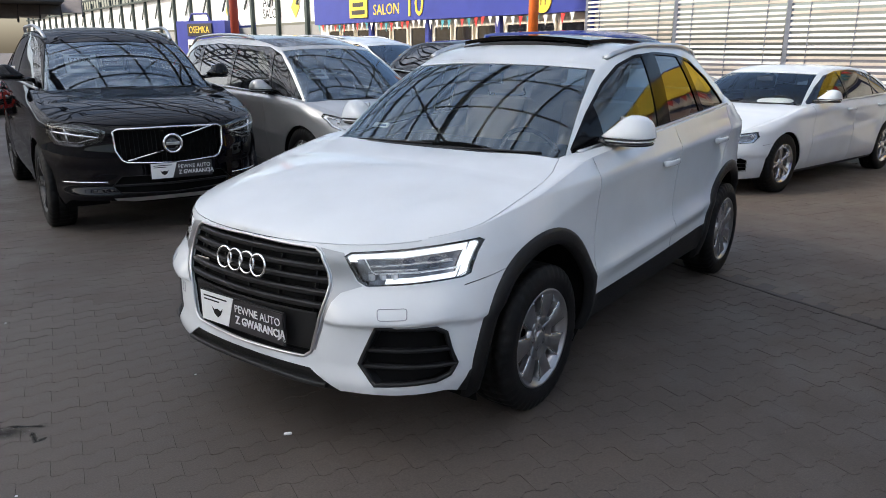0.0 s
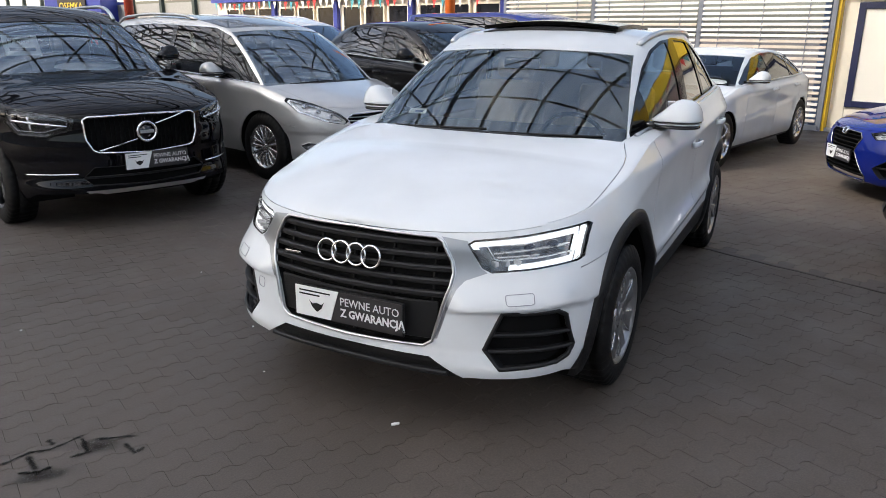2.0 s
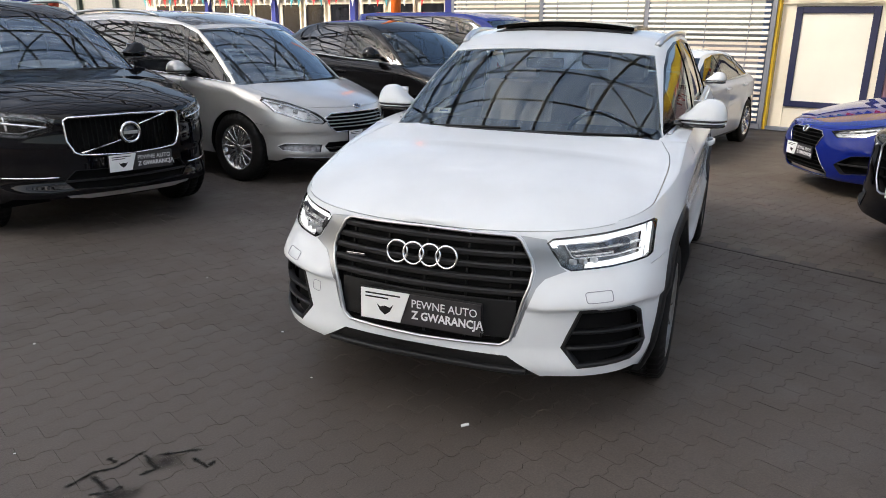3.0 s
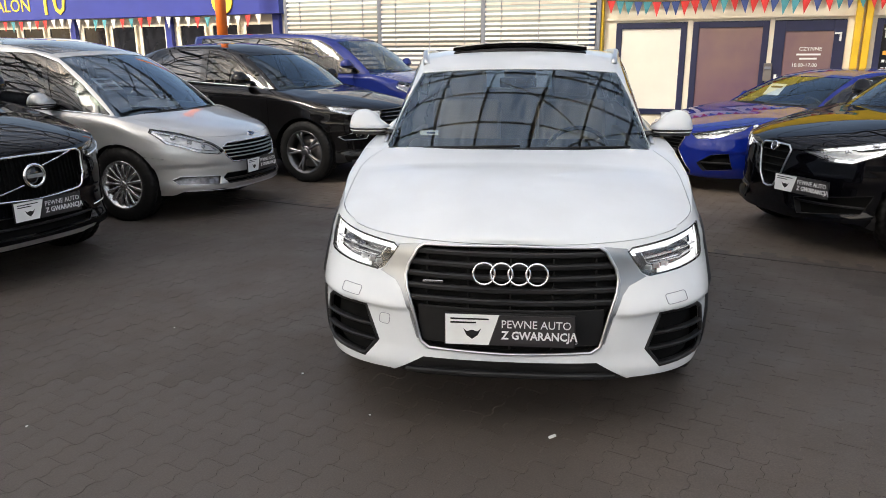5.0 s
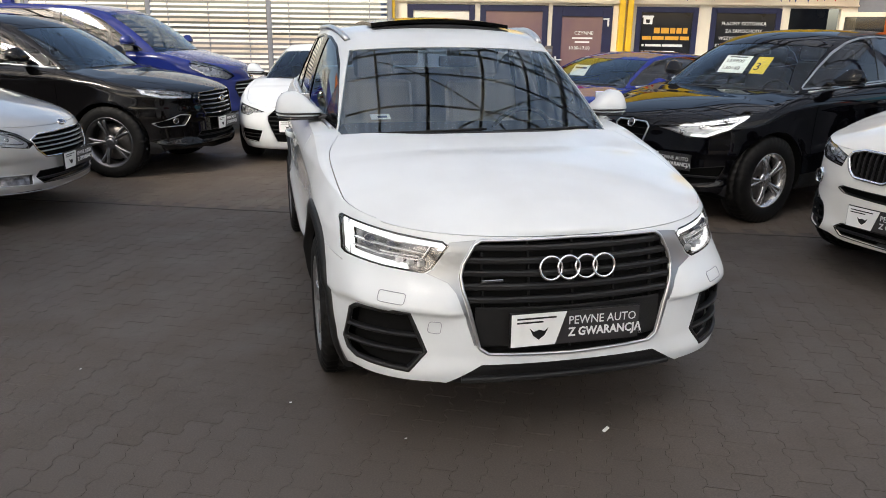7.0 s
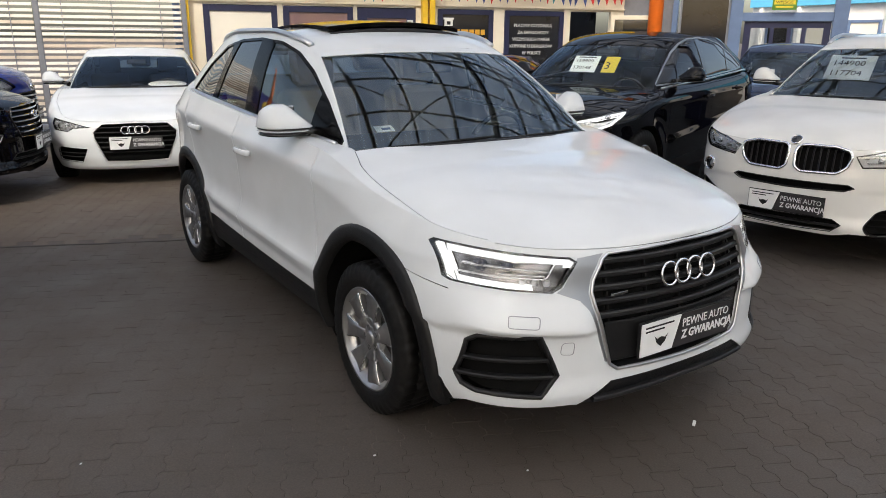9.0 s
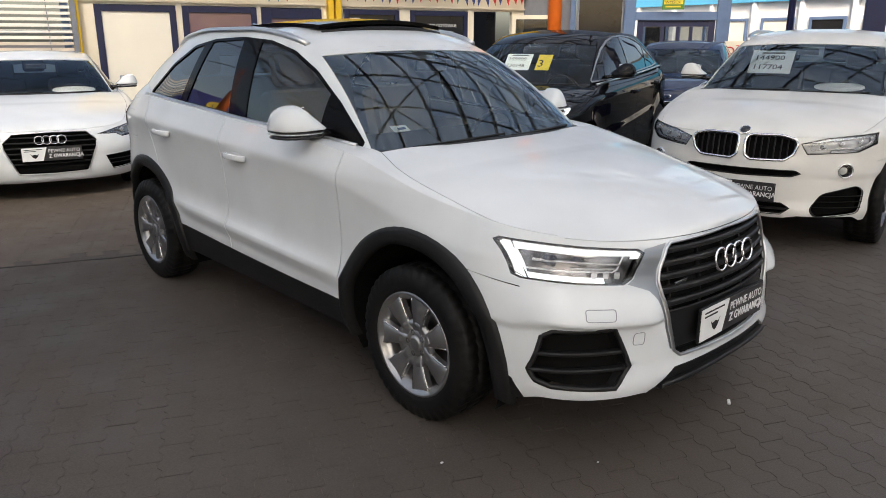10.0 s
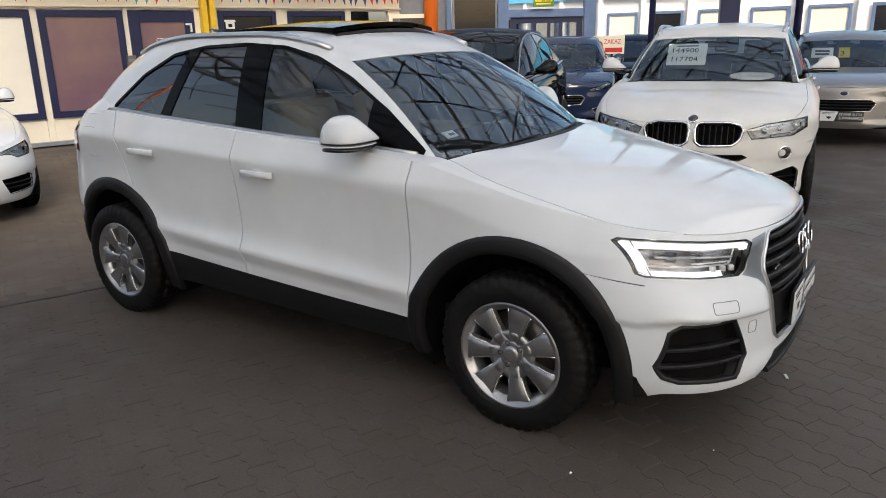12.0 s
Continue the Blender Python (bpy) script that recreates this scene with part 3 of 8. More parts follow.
def seat(car, x, y, z, mat, wide=0.5):
    ob = new("seat")
    ob.parent = car
    ob.location = (x, y, z)
    n = max(1, round(wide / 0.5))
    box_part("cushion", (wide, 0.5, 0.16), pose(0, 0, 0.1, 8), mat, ob, bevel=0.05, segments=3)
    box_part("backrest", (wide * 0.96, 0.14, 0.62), pose(0, 0.3, 0.44, -16), mat, ob, bevel=0.055, segments=3)
    for i in range(n):
        xx = (i - (n - 1) / 2) * 0.5
        box_part("headrest", (0.26, 0.10, 0.19), pose(xx, 0.43, 0.85, -14), mat, ob, bevel=0.045, segments=3)
    return ob


def plate_sign(car, m, width=0.515, height=0.128, bright=True):
    """The dealer's panel in place of a number plate: white and anthracite, with its words."""
    ob = new("plate_panel")
    ob.parent = car
    ob.matrix_local = m
    box_part("holder", (width + 0.01, 0.012, height + 0.01), pose(0, 0.004, 0), M["matt"], ob, bevel=0.003)
    v = [(-width / 2, 0, -height / 2), (-width * 0.16, 0, -height / 2), (-width * 0.08, 0, height / 2), (-width / 2, 0, height / 2)]
    w = [(-width * 0.155, 0, -height / 2), (width / 2, 0, -height / 2), (width / 2, 0, height / 2), (-width * 0.075, 0, height / 2)]
    for nm, q, mt in (("white_field", v, M["signwhite"]), ("dark_field", w, M["signdark"])):
        bm = bmesh.new()
        f = bm.faces.new([bm.verts.new((a, -0.0055, c)) for a, b, c in q])
        r = bmesh.ops.extrude_face_region(bm, geom=[f])
        bmesh.ops.translate(bm, verts=[g for g in r["geom"] if isinstance(g, bmesh.types.BMVert)], vec=(0, 0.005, 0))
        bmesh.ops.recalc_face_normals(bm, faces=bm.faces)
        part(nm, bm, mt, ob)
    up = pose(0, -0.0065, 0, 90, 0, 0)
    lettering("top_line", "PEWNE AUTO", height * 0.37, Matrix.Translation((-width * 0.065, 0, height * 0.09)) @ up, M["signtext"], ob, stretch=0.92)
    lettering("lower_line", "Z GWARANCJĄ", height * 0.37, Matrix.Translation((-width * 0.060, 0, -height * 0.28)) @ up, M["signtext"], ob, depth=0.001, stretch=0.90, bold=0.0011)
    for k, (dx, wd) in enumerate(((0.0, 0.30), (0.02, 0.20))):
        box_part("small_print_bar", (width * wd, 0.001, height * 0.05), pose(-width * 0.5 + width * (0.04 + wd / 2), -0.006, height * (0.36 - 0.12 * k)), M["cladding"], ob, bevel=0)
    bm = bmesh.new()
    for pts in (((-0.05, 0.02), (-0.028, 0.005), (0, 0.012), (0.028, 0.005), (0.05, 0.02), (0.03, -0.012), (0, -0.03), (-0.03, -0.012)),):
        s = height / 0.135
        bm.faces.new([bm.verts.new((-width * 0.29 + a * s * 0.8, -0.0064, -0.012 * s + b * s)) for a, b in pts])
    bmesh.ops.recalc_face_normals(bm, faces=bm.faces)
    part("emblem_shape", bm, M["cladding"], ob)
    return ob


def front_bar(car, z0, z1, x0, x1, off, h, d, mat, parent, name="grille_bar", n=16, bow=0.0):
    pts = []
    for i in range(n + 1):
        t = i / n
        x, z = x0 + (x1 - x0) * t, z0 + (z1 - z0) * t + bow * 4 * t * (1 - t)
        pts.append((x, car.fy(x, z) + off, z))
    v, f = sweep(pts, bar_section(d, h))
    return mesh_part(name, v, f, mat, parent, smooth=False)


def span(poly, z):
    """Where the level z crosses the outline: least and greatest x."""
    xs = []
    for i in range(len(poly)):
        (x0, z0), (x1, z1) = poly[i - 1], poly[i]
        if (z0 > z) != (z1 > z):
            xs.append(x0 + (z - z0) / (z1 - z0) * (x1 - x0))
    return (min(xs), max(xs)) if len(xs) > 1 else None


def outline(car, poly, off, r, mat, parent, name, squash=1.0, mirror=False, steps=4):
    """A rounded rim that follows the outline on the nose."""
    pts = []
    for i in range(len(poly)):
        (x0, z0), (x1, z1) = poly[i - 1], poly[i]
        for k in range(steps):
            t = k / steps
            x, z = x0 + (x1 - x0) * t, z0 + (z1 - z0) * t
            pts.append((-x if mirror else x, car.fy(x, z) + off, z))
    v, f = sweep(pts, ring_section(r, 8, squash), closed=True, up=Vector((0, -1, 0.05)))
    return mesh_part(name, v, f, mat, parent)


def round_lamp(k, x, z, r, parent, off):
    """A round lamp that looks out along the skin's normal."""
    y = k.fy(abs(x), z) + off
    slope = (k.fy(abs(x) + 0.03, z) - k.fy(abs(x) - 0.03, z)) / 0.06 * (1 if x > 0 else -1) * 0.6
    n = math.hypot(1, slope)

    def put(rows):
        return [(x + (b + a * slope) / n, y + (b * slope - a) / n, z + d) for a, b, d in rows]
    v, f = lathe([(0.0, r * 1.0), (0.012, r * 1.12), (-0.012, r * 1.25), (-0.03, r * 1.2)], 24)
    ob = mesh_part("fog_lamp", put(v), f, M["chrome"], parent)
    v, f = lathe([(-0.02, 0.001), (-0.01, r * 0.5), (0.0, r * 1.02)], 24)
    mesh_part("lamp_bowl", put(v), f, M["fogbowl"], ob)
    v, f = lathe([(0.012, 0.001), (0.01, r * 0.6), (0.002, r * 1.02)], 24)
    mesh_part("lamp_glass", put(v), f, M["lens"], ob)


def badge(k, spec, car):
    """The maker's mark as a plain shape."""
    style, x, z, size = spec
    y = k.fy(abs(x), z) - 0.006
    b = new("badge")
    b.parent = car
    b.location = (x, y, z)
    if style != "ring_bar":
        lean = math.atan((k.fy(abs(x), z + 0.03) - k.fy(abs(x), z - 0.03)) / 0.06)
        b.rotation_euler = (-min(lean, 1.0), 0, 0)
    if style == "rings":
        for i in range(4):
            cx = (i - 1.5) * size * 0.76
            v, f = sweep([(cx + size * 0.47 * math.cos(a), -0.008 - 0.002 * (i % 2), size * 0.47 * math.sin(a)) for a in np.linspace(0, 2 * math.pi, 33)[:-1]], ring_section(size * 0.058, 8), closed=True, up=Vector((0, 1, 0)))
            mesh_part("ring", v, f, M["chrome"], b)
    elif style == "ring_bar":
        v, f = sweep([(size * math.cos(a), -0.012, size * math.sin(a)) for a in np.linspace(0, 2 * math.pi, 29)[:-1]], ring_section(size * 0.16, 8), closed=True, up=Vector((0, 1, 0)))
        mesh_part("ring", v, f, M["chrome"], b)
        box_part("name_bar", (size * 1.5, 0.01, size * 0.34), pose(0, -0.018, 0), M["satin"], b, bevel=0.003)
        v, f = lathe([(0.010, 0.001), (0.010, size * 0.9), (-0.01, size * 0.9)], 24)
        mesh_part("disc", [(q, -p, r) for p, q, r in v], f, M["gloss"], b)
        for s in (1, -1):
            pts = []
            for i in range(7):
                t = i / 6
                xx, zz = s * (size * 1.1 + (0.36 - size) * t), s * (size * 0.75 + 0.075 * t)
                pts.append((xx, k.fy(abs(xx), z + zz) - y - 0.004, zz))
            v, f = sweep(pts, bar_section(0.012, 0.018), up=Vector((0, -1, 0)))
            mesh_part("diagonal_bar", v, f, M["chrome"], b, smooth=False)
    else:
        sz = 0.55 if style == "oval" else 1.0
        v, f = lathe([(0.012, 0.001), (0.010, size * 0.8), (0.006, size * 0.84)], 28)
        mesh_part("disc", [(q, -p, r * sz) for p, q, r in v], f, M["navy"] if style == "oval" else M["gloss"], b)
        v, f = lathe([(0.006, size * 0.82), (0.014, size * 0.9), (0.006, size), (-0.015, size)], 28)
        mesh_part("rim", [(q, -p, r * sz) for p, q, r in v], f, M["chrome"], b)


def build_car(name, label, c, body, m, category="car"):
    car = empty(name, m, label, category)
    k = Car(c)
    hero = c.get("hero", False)
    hub, wb, ar = c["hub"], c["wb"], c["arch"]
    # skin below the windows
    rows = k.skirt(40, 88, 20, 54) if hero else k.skirt(30, 66, 16, 36)
    sh = Shell()
    last = len(rows[0]) - 2
    sh.grid(rows, lambda i, j: "gap" if j == last and rows[i + 1][-1].x < c.get("seam_x", 0.70) and rows[i][-1].y < 0 else "skirt")
    bon = k.bonnet(rows)
    side_on = lambda i: bon[i][0].x > c.get("seam_x", 0.70)
    sh.grid(bon, lambda i, j: "hood" if j > 2 or not side_on(i) else ("wing_top" if j < 2 else "gap"))
    sh.grid(k.deck(rows), lambda i, j: "deck")
    sh.finish(Vector((0, wb / 2, 0.6)))
    frontal = lambda p: p.y < k.yf + 0.1
    # openings of the nose
    hl = c["headlight"]
    wrap = lambda poly: [(x + k.fy(x, z), z) for x, z in poly]
    fine = lambda poly: [(poly[i - 1][0] + (poly[i][0] - poly[i - 1][0]) * t / 3, poly[i - 1][1] + (poly[i][1] - poly[i - 1][1]) * t / 3) for i in range(len(poly)) for t in (1, 2, 3)]
    sh.stamp(wrap(fine(hl)), "dz", ["skirt", "wing_top", "hood", "gap"], "headlight", lambda p: p.y < c.get("lamp_back", 0.0))
    ops = c["openings"]
    for i, o in enumerate(ops):
        poly = [(0 if p[0] < 0.004 else p[0], p[1]) for p in o["poly"]]
        pair = min(p[0] for p in poly) > 0.004
        sh.stamp(wrap(fine(poly)) if pair else poly, "dz" if pair else "xz", ["skirt", "hood", "wing_top", "gap"] if o.get("high") else ["skirt"], "opening%d" % i, lambda p: p.y < -0.2)
    # wheel arches
    for yc in (0.0, wb):
        sh.slice(lambda p: math.hypot(p.y - yc, p.z - hub) - ar, ["skirt"], lambda p: abs(p.y - yc) < ar + 0.1 and p.x > 0.4)
        sh.retag(["skirt"], lambda p: p.x > 0.4 and math.hypot(p.y - yc, p.z - hub) < ar, "gap")
    # lower cladding
    lo = curve(c["sill"])
    sh.slice(lambda p: p.z - lo(p.y), ["skirt"])
    sh.retag(["skirt"], lambda p: p.z < lo(p.y), "lower")
    # shut lines
    for y0, slant, a, b in c["doors"]:
        for d in (-0.0028, 0.0028):
            sh.slice(lambda p: p.y - y0 - slant * (p.z - 0.7) + d, ["skirt"], lambda p: abs(p.y - y0) < 0.4 and p.x > 0.4)
        sh.retag(["skirt"], lambda p: abs(p.y - y0 - slant * (p.z - 0.7)) < 0.0028 and p.x > 0.4, "gap")
    z0, y0 = c["bumper"]
    for d in (-0.0016, 0.0016):
        sh.slice(lambda p: p.z - z0 - 0.12 * (p.y - y0) + d, ["skirt"], lambda p: p.y < 0 and p.x > 0.4)
    sh.retag(["skirt"], lambda p: p.y < -0.1 and abs(p.z - z0 - 0.12 * (p.y - y0)) < 0.0016 and p.x > 0.4 and p.y > c.get("seam_end", y0 - 0.22), "gap")
    d1, d2, d3 = c["doors"]
    at = lambda d, p: p.y - d[0] - d[1] * (p.z - 0.7)
    sh.retag(["skirt"], lambda p: at(d1, p) < 0 and (p.z < z0 + 0.12 * (p.y - y0) and p.y < 0.05), "bumper")
    sh.retag(["skirt"], lambda p: p.y < c.get("nose_y", -0.42), "bumper")
    sh.retag(["skirt"], lambda p: at(d1, p) < 0, "wing")
    sh.retag(["wing_top"], lambda p: True, "wing")
    sh.retag(["skirt"], lambda p: at(d2, p) < 0, "front_door")
    sh.retag(["skirt"], lambda p: at(d3, p) < 0, "rear_door")
    sh.retag(["skirt"], lambda p: p.y < k.yr + 0.45, "rear_wing")
    sh.make("bumper", "front_bumper", body, car)
    sh.make("wing", "front_wing", body, car, "pair")
    sh.make("hood", "bonnet", body, car)
    doors = sh.make("front_door", "front_door", body, car, "pair")
    back = sh.make("rear_door", "rear_door", body, car, "pair")
    sh.make("rear_wing", "rear_wing", body, car, "pair")
    sh.make("skirt", "tailgate", body, car)
    sh.make("deck", "rear_deck", body, car)
    sh.make("lower", "lower_cladding", c.get("lower_mat", M["cladding"]), car)
    # lamps
    lens = sh.make("headlight", "headlight", M["lens"], car, "pair", inset=0.001, rim=0.004, label="clear headlight cover")
    if lens:
        inner = shrunk(hl, c.get("drl", 0.018) + 0.007)
        border = shrunk(hl, 0.007)
        sh.stamp(wrap(fine(border)), "dz", ["headlight"], "lamp_ring", lambda p: p.y < 0.2)
        sh.stamp(wrap(fine(inner)), "dz", ["lamp_ring"], "lamp_core", lambda p: p.y < 0.2)
        cxl = sum(p[0] for p in hl) / len(hl)
        czl = sum(p[1] for p in hl) / len(hl)
        sh.retag(["lamp_ring"], lambda p: p.x < cxl - 0.05 and p.z < czl + 0.01, "lamp_core")
        for nm, mt, ins, rm, tag in (("lamp_housing", c.get("house_mat", M["lamphouse"]), 0.045, 0, "lamp_core"), ("light_guide", c.get("guide_mat", M["reflector"]), 0.014, 0.02, "lamp_ring"), ("lamp_seal", M["gloss"], 0.003, 0.02, "headlight")):
            obs = sh.make(tag, nm, mt, car, "pair", inset=ins, rim=rm)
            for o, l in zip(obs, lens):
                o.parent = l
        xs, zs = [p[0] for p in inner], [p[1] for p in inner]
        cx, cz = sum(xs) / len(xs), sum(zs) / len(zs)
        wd = max(xs) - min(xs)
        for sgn, l in ((1, lens[0]), (-1, lens[1])):
            for i in range(c.get("eyes", 3)):
                x = cx + wd * (i - (c.get("eyes", 3) - 1) / 2) * 0.27
                sp = span(inner, cz)
                q_ = c.get("eye_r", 0.6)
                v, f = lathe([(0.02 * q_, 0.004 * q_), (0.012 * q_, 0.018 * q_), (0.0, 0.026 * q_), (0.006 * q_, 0.031 * q_), (-0.03, 0.033 * q_)], 16)
                y = k.fy(x, cz) + 0.034
                mesh_part("projector", [(sgn * x + b, y - a, cz + d + (x - cx) * c.get("eye_rise", 0.2)) for a, b, d in v], f, M["reflector"], l)
            low = shrunk(inner, 0.012)
            pts = [(sgn * x, k.fy(x, z) + 0.03, z) for x, z in low]
            v, f = sweep(pts, ring_section(0.004, 6), closed=True, up=Vector((0, -1, 0)))
            mesh_part("chrome_trim", v, f, M["reflector"], l)
    # openings of the nose, with their backs, rims and bars
    for i, o in enumerate(ops):
        poly, depth = o["poly"], o.get("depth", 0.045)
        whole = min(p[0] for p in poly) < 0.004
        plain = o.get("plain", False)
        obs = sh.make("opening%d" % i, o["name"], o.get("mat", M["void"]), car, "both" if whole else "pair", inset=depth, rim=0.015 if plain else 0)
        ring = poly + [(-x, z) for x, z in reversed(poly) if x > 0.004] if whole else poly
        for sgn, ob in zip((1, -1), obs):
            if plain:
                continue
            if o.get("rim", 0.006):
                outline(k, ring, o.get("rim_off", -0.002), o.get("rim", 0.006), o.get("rim_mat", M["matt"]), ob, "surround", mirror=sgn < 0)
            cv, cf, dense = [], [], []
            for q in range(len(ring)):
                (x0, za), (x1, zb) = ring[q - 1], ring[q]
                for t in range(4):
                    dense.append((x0 + (x1 - x0) * t / 4, za + (zb - za) * t / 4))
            for x, z in dense:
                y = k.fy(x, z)
                cv += [(sgn * x, y, z), (sgn * x, y + depth + 0.004, z)]
            nn = len(dense)
            for q in range(nn):
                cf.append((2 * q, 2 * q + 1, 2 * ((q + 1) % nn) + 1, 2 * ((q + 1) % nn)))
            mesh_part("collar", cv, cf, M["matt"], ob, smooth=False)
            for z in o.get("bars", []):
                sp = span(ring, z)
                if sp:
                    front_bar(k, z, z + o.get("rise", 0), sgn * (sp[0] + 0.004), sgn * (sp[1] - 0.004), o.get("bar_off", 0.018), o.get("bar_h", 0.016), 0.03, o.get("bar_mat", M["matt"]), ob, "bar", 20)
            n = o.get("uprights", 0)
            xs = [p[0] for p in ring]
            for q in range(n):
                x = min(xs) + (max(xs) - min(xs)) * (q + 0.5) / n
                zz = [z for z in np.linspace(min(p[1] for p in ring), max(p[1] for p in ring), 60) if span(ring, z) and span(ring, z)[0] < x < span(ring, z)[1]]
                if len(zz) > 2:
                    pts = [(sgn * x, k.fy(x, z) + o.get("upright_off", 0.024), z) for z in np.linspace(min(zz), max(zz), 6)]
                    v, f = sweep(pts, bar_section(o.get("upright_w", 0.008), 0.02), up=Vector((0, -1, 0)))
                    mesh_part("bar", v, f, o.get("upright_mat", M["matt"]), ob, smooth=False)
            if "lamp" in o:
                x, z, r = o["lamp"]
                round_lamp(k, sgn * x, z, r, ob, 0.02)
    for x, z, r in c.get("fogs", []):
        for sgn in (1, -1):
            round_lamp(k, sgn * x, z, r, car, -0.012)
    for pts, r, mat_, both in c.get("strips", []):
        for sgn in ((1, -1) if both else (1,)):
            path = []
            for (xa, za), (xb, zb) in zip(pts[:-1], pts[1:]):
                for t in range(6):
                    x, z = xa + (xb - xa) * t / 6, za + (zb - za) * t / 6
                    path.append((sgn * x, k.fy(x, z) - 0.002, z))
            path.append((sgn * pts[-1][0], k.fy(*pts[-1]) - 0.002, pts[-1][1]))
            v, f = sweep(path, ring_section(r, 8), up=Vector((0, -1, 0.1)))
            mesh_part("trim_strip", v, f, mat_, car)
    if "badge" in c:
        badge(k, c["badge"], car)
    # arch liners and trims
    for sgn in (1, -1):
        for yc in (0.0, wb):
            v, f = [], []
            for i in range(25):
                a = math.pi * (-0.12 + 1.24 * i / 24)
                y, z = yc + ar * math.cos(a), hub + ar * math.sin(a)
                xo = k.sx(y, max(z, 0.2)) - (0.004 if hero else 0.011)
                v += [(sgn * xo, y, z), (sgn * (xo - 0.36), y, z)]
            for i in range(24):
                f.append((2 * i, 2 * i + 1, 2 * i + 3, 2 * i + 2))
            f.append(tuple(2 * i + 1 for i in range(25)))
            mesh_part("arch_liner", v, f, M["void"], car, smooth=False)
            if c.get("arch_trim"):
                tw = c["arch_trim"]
                v, f = [], []
                n = 36
                for i in range(n + 1):
                    a = math.pi * (-0.07 + 1.145 * i / n)
                    for j, (dr, lift) in enumerate(((-0.012, -0.03), (-0.010, 0.010), (0.012, 0.015), (tw * 0.75, 0.014), (tw, 0.008), (tw + 0.002, -0.02))):
                        y, z = yc + (ar + dr) * math.cos(a), hub + (ar + dr) * math.sin(a)
                        v.append((sgn * (k.sx(y, max(z, 0.2)) + lift), y, z))
                for i in range(n):
                    for j in range(5):
                        a = i * 6 + j
                        f.append((a, a + 1, a + 7, a + 6))
                mesh_part("arch_trim", v, f, c.get("trim_mat", M["cladding"]), car)
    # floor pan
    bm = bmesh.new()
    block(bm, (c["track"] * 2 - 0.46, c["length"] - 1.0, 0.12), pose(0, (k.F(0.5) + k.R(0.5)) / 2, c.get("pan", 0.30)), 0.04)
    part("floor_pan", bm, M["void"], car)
    # cabin
    grid, kinds = k.cabin(*( (22, 56, 16, 18) if hero else (16, 42, 12, 14)))
    cab = Shell()
    ws, wt_ = c.get("screen_edge", (0.95, 0.93))
    nv = len(grid[0]) - 1

    def kind(i, j):
        a = kinds[i]
        mid = (j + 0.5) / nv
        if a[0] == "f":
            return "screen" if a[1] < ws and mid < wt_ else "cant"
        nxt = kinds[i + 1] if i + 1 < len(kinds) else a
        if nxt[0] == "r":
            return "backlight" if nxt[1] < 0.84 and 0.12 < mid < 0.86 else "dpillar_skin"
        return "cant"
    cab.grid(grid, kind)
    rf = k.roof(grid, kinds)
    cab.grid(rf, lambda i, j: "roof")
    cab.finish(Vector((0, (c["apillar"][0][1] + c["dpillar"][0][1]) / 2, 1.0)))
    if "fillet" in c:
        y0 = c["fillet"]
        zq = grid[len(grid) // 2][len(grid[0]) // 4].z
        ease = lambda y: min(1.0, max(0.0, (y - y0) / 0.20)) ** 1.3
        cab.retag(["cant", "dpillar_skin"], lambda p: p.y > y0 + 0.06 and p.z < c["dpillar"][0][2] - 0.02 + (0.02 + 0.22 * (c["dpillar"][1][2] - c["dpillar"][0][2])) * ease(p.y), "covered")
        low = [r[-4] for r in rows if r[-1].y >= y0]
        high = [g[1].lerp(g[len(g) // 4], 1.0 if kd[0] == "r" else ease(g[0].y)) for g, kd in zip(grid, kinds) if kd[0] != "f" and (g[len(g) // 4].y >= y0 or kd[0] == "r")]

        def even(line, n=34):
            d = [0.0]
            for p, q in zip(line[:-1], line[1:]):
                d.append(d[-1] + (q - p).length)
            out = []
            for i in range(n + 1):
                t, j = d[-1] * i / n, 0
                while j < len(d) - 2 and d[j + 1] < t:
                    j += 1
                out.append(line[j].lerp(line[j + 1], min(1.0, (t - d[j]) / max(1e-6, d[j + 1] - d[j]))))
            return out
        fil = Shell()
        strip = []
        for a_, b_ in zip(even(low), even(high)):
            mid = Vector((a_.x * 0.62 + b_.x * 0.38, a_.y * 0.55 + b_.y * 0.45, a_.z * 0.46 + b_.z * 0.54))
            strip.append([a_ * (1 - t) ** 2 + mid * (2 * t * (1 - t)) + b_ * t * t for t in (0, 0.12, 0.25, 0.4, 0.55, 0.7, 0.85, 1.0)])
        fil.grid(strip, lambda i, j: "fillet")
        fil.finish(Vector((0, wb / 2 + 0.4, 0.8)))
        fil.make("fillet", "rear_pillar_skin", body, car, inset=-0.003, rim=0.004)
    dlo = c["dlo"]
    sided = lambda p: p.x > 0.3
    cab.stamp(shrunk(rounded(dlo, 0.02), -c.get("surround", 0.014)), "yz", ["cant"], "window_frame", sided)
    cab.stamp(rounded(dlo, 0.02), "yz", ["window_frame"], "glass_front", sided)
    for y0, slant, half in c["pillars"]:
        for d in (-half, half):
            cab.slice(lambda p: p.y - y0 - slant * (p.z - 1.3) + d, ["glass_front"], lambda p: abs(p.y - y0) < 0.5)
        cab.retag(["glass_front"], lambda p: abs(p.y - y0 - slant * (p.z - 1.3)) < half, "cover%.2f" % y0)
    if "sail" in c:
        ysl, sl = c["sail"]
        cab.slice(lambda p: p.y - ysl - sl * (p.z - 1.3), ["glass_front"], lambda p: p.y < ysl + 0.4)
        cab.retag(["glass_front"], lambda p: p.y < ysl + sl * (p.z - 1.3), "sail")
        cab.make("sail", "mirror_sail_panel", M["pillar"], car, "pair", inset=0.002, rim=0.01)
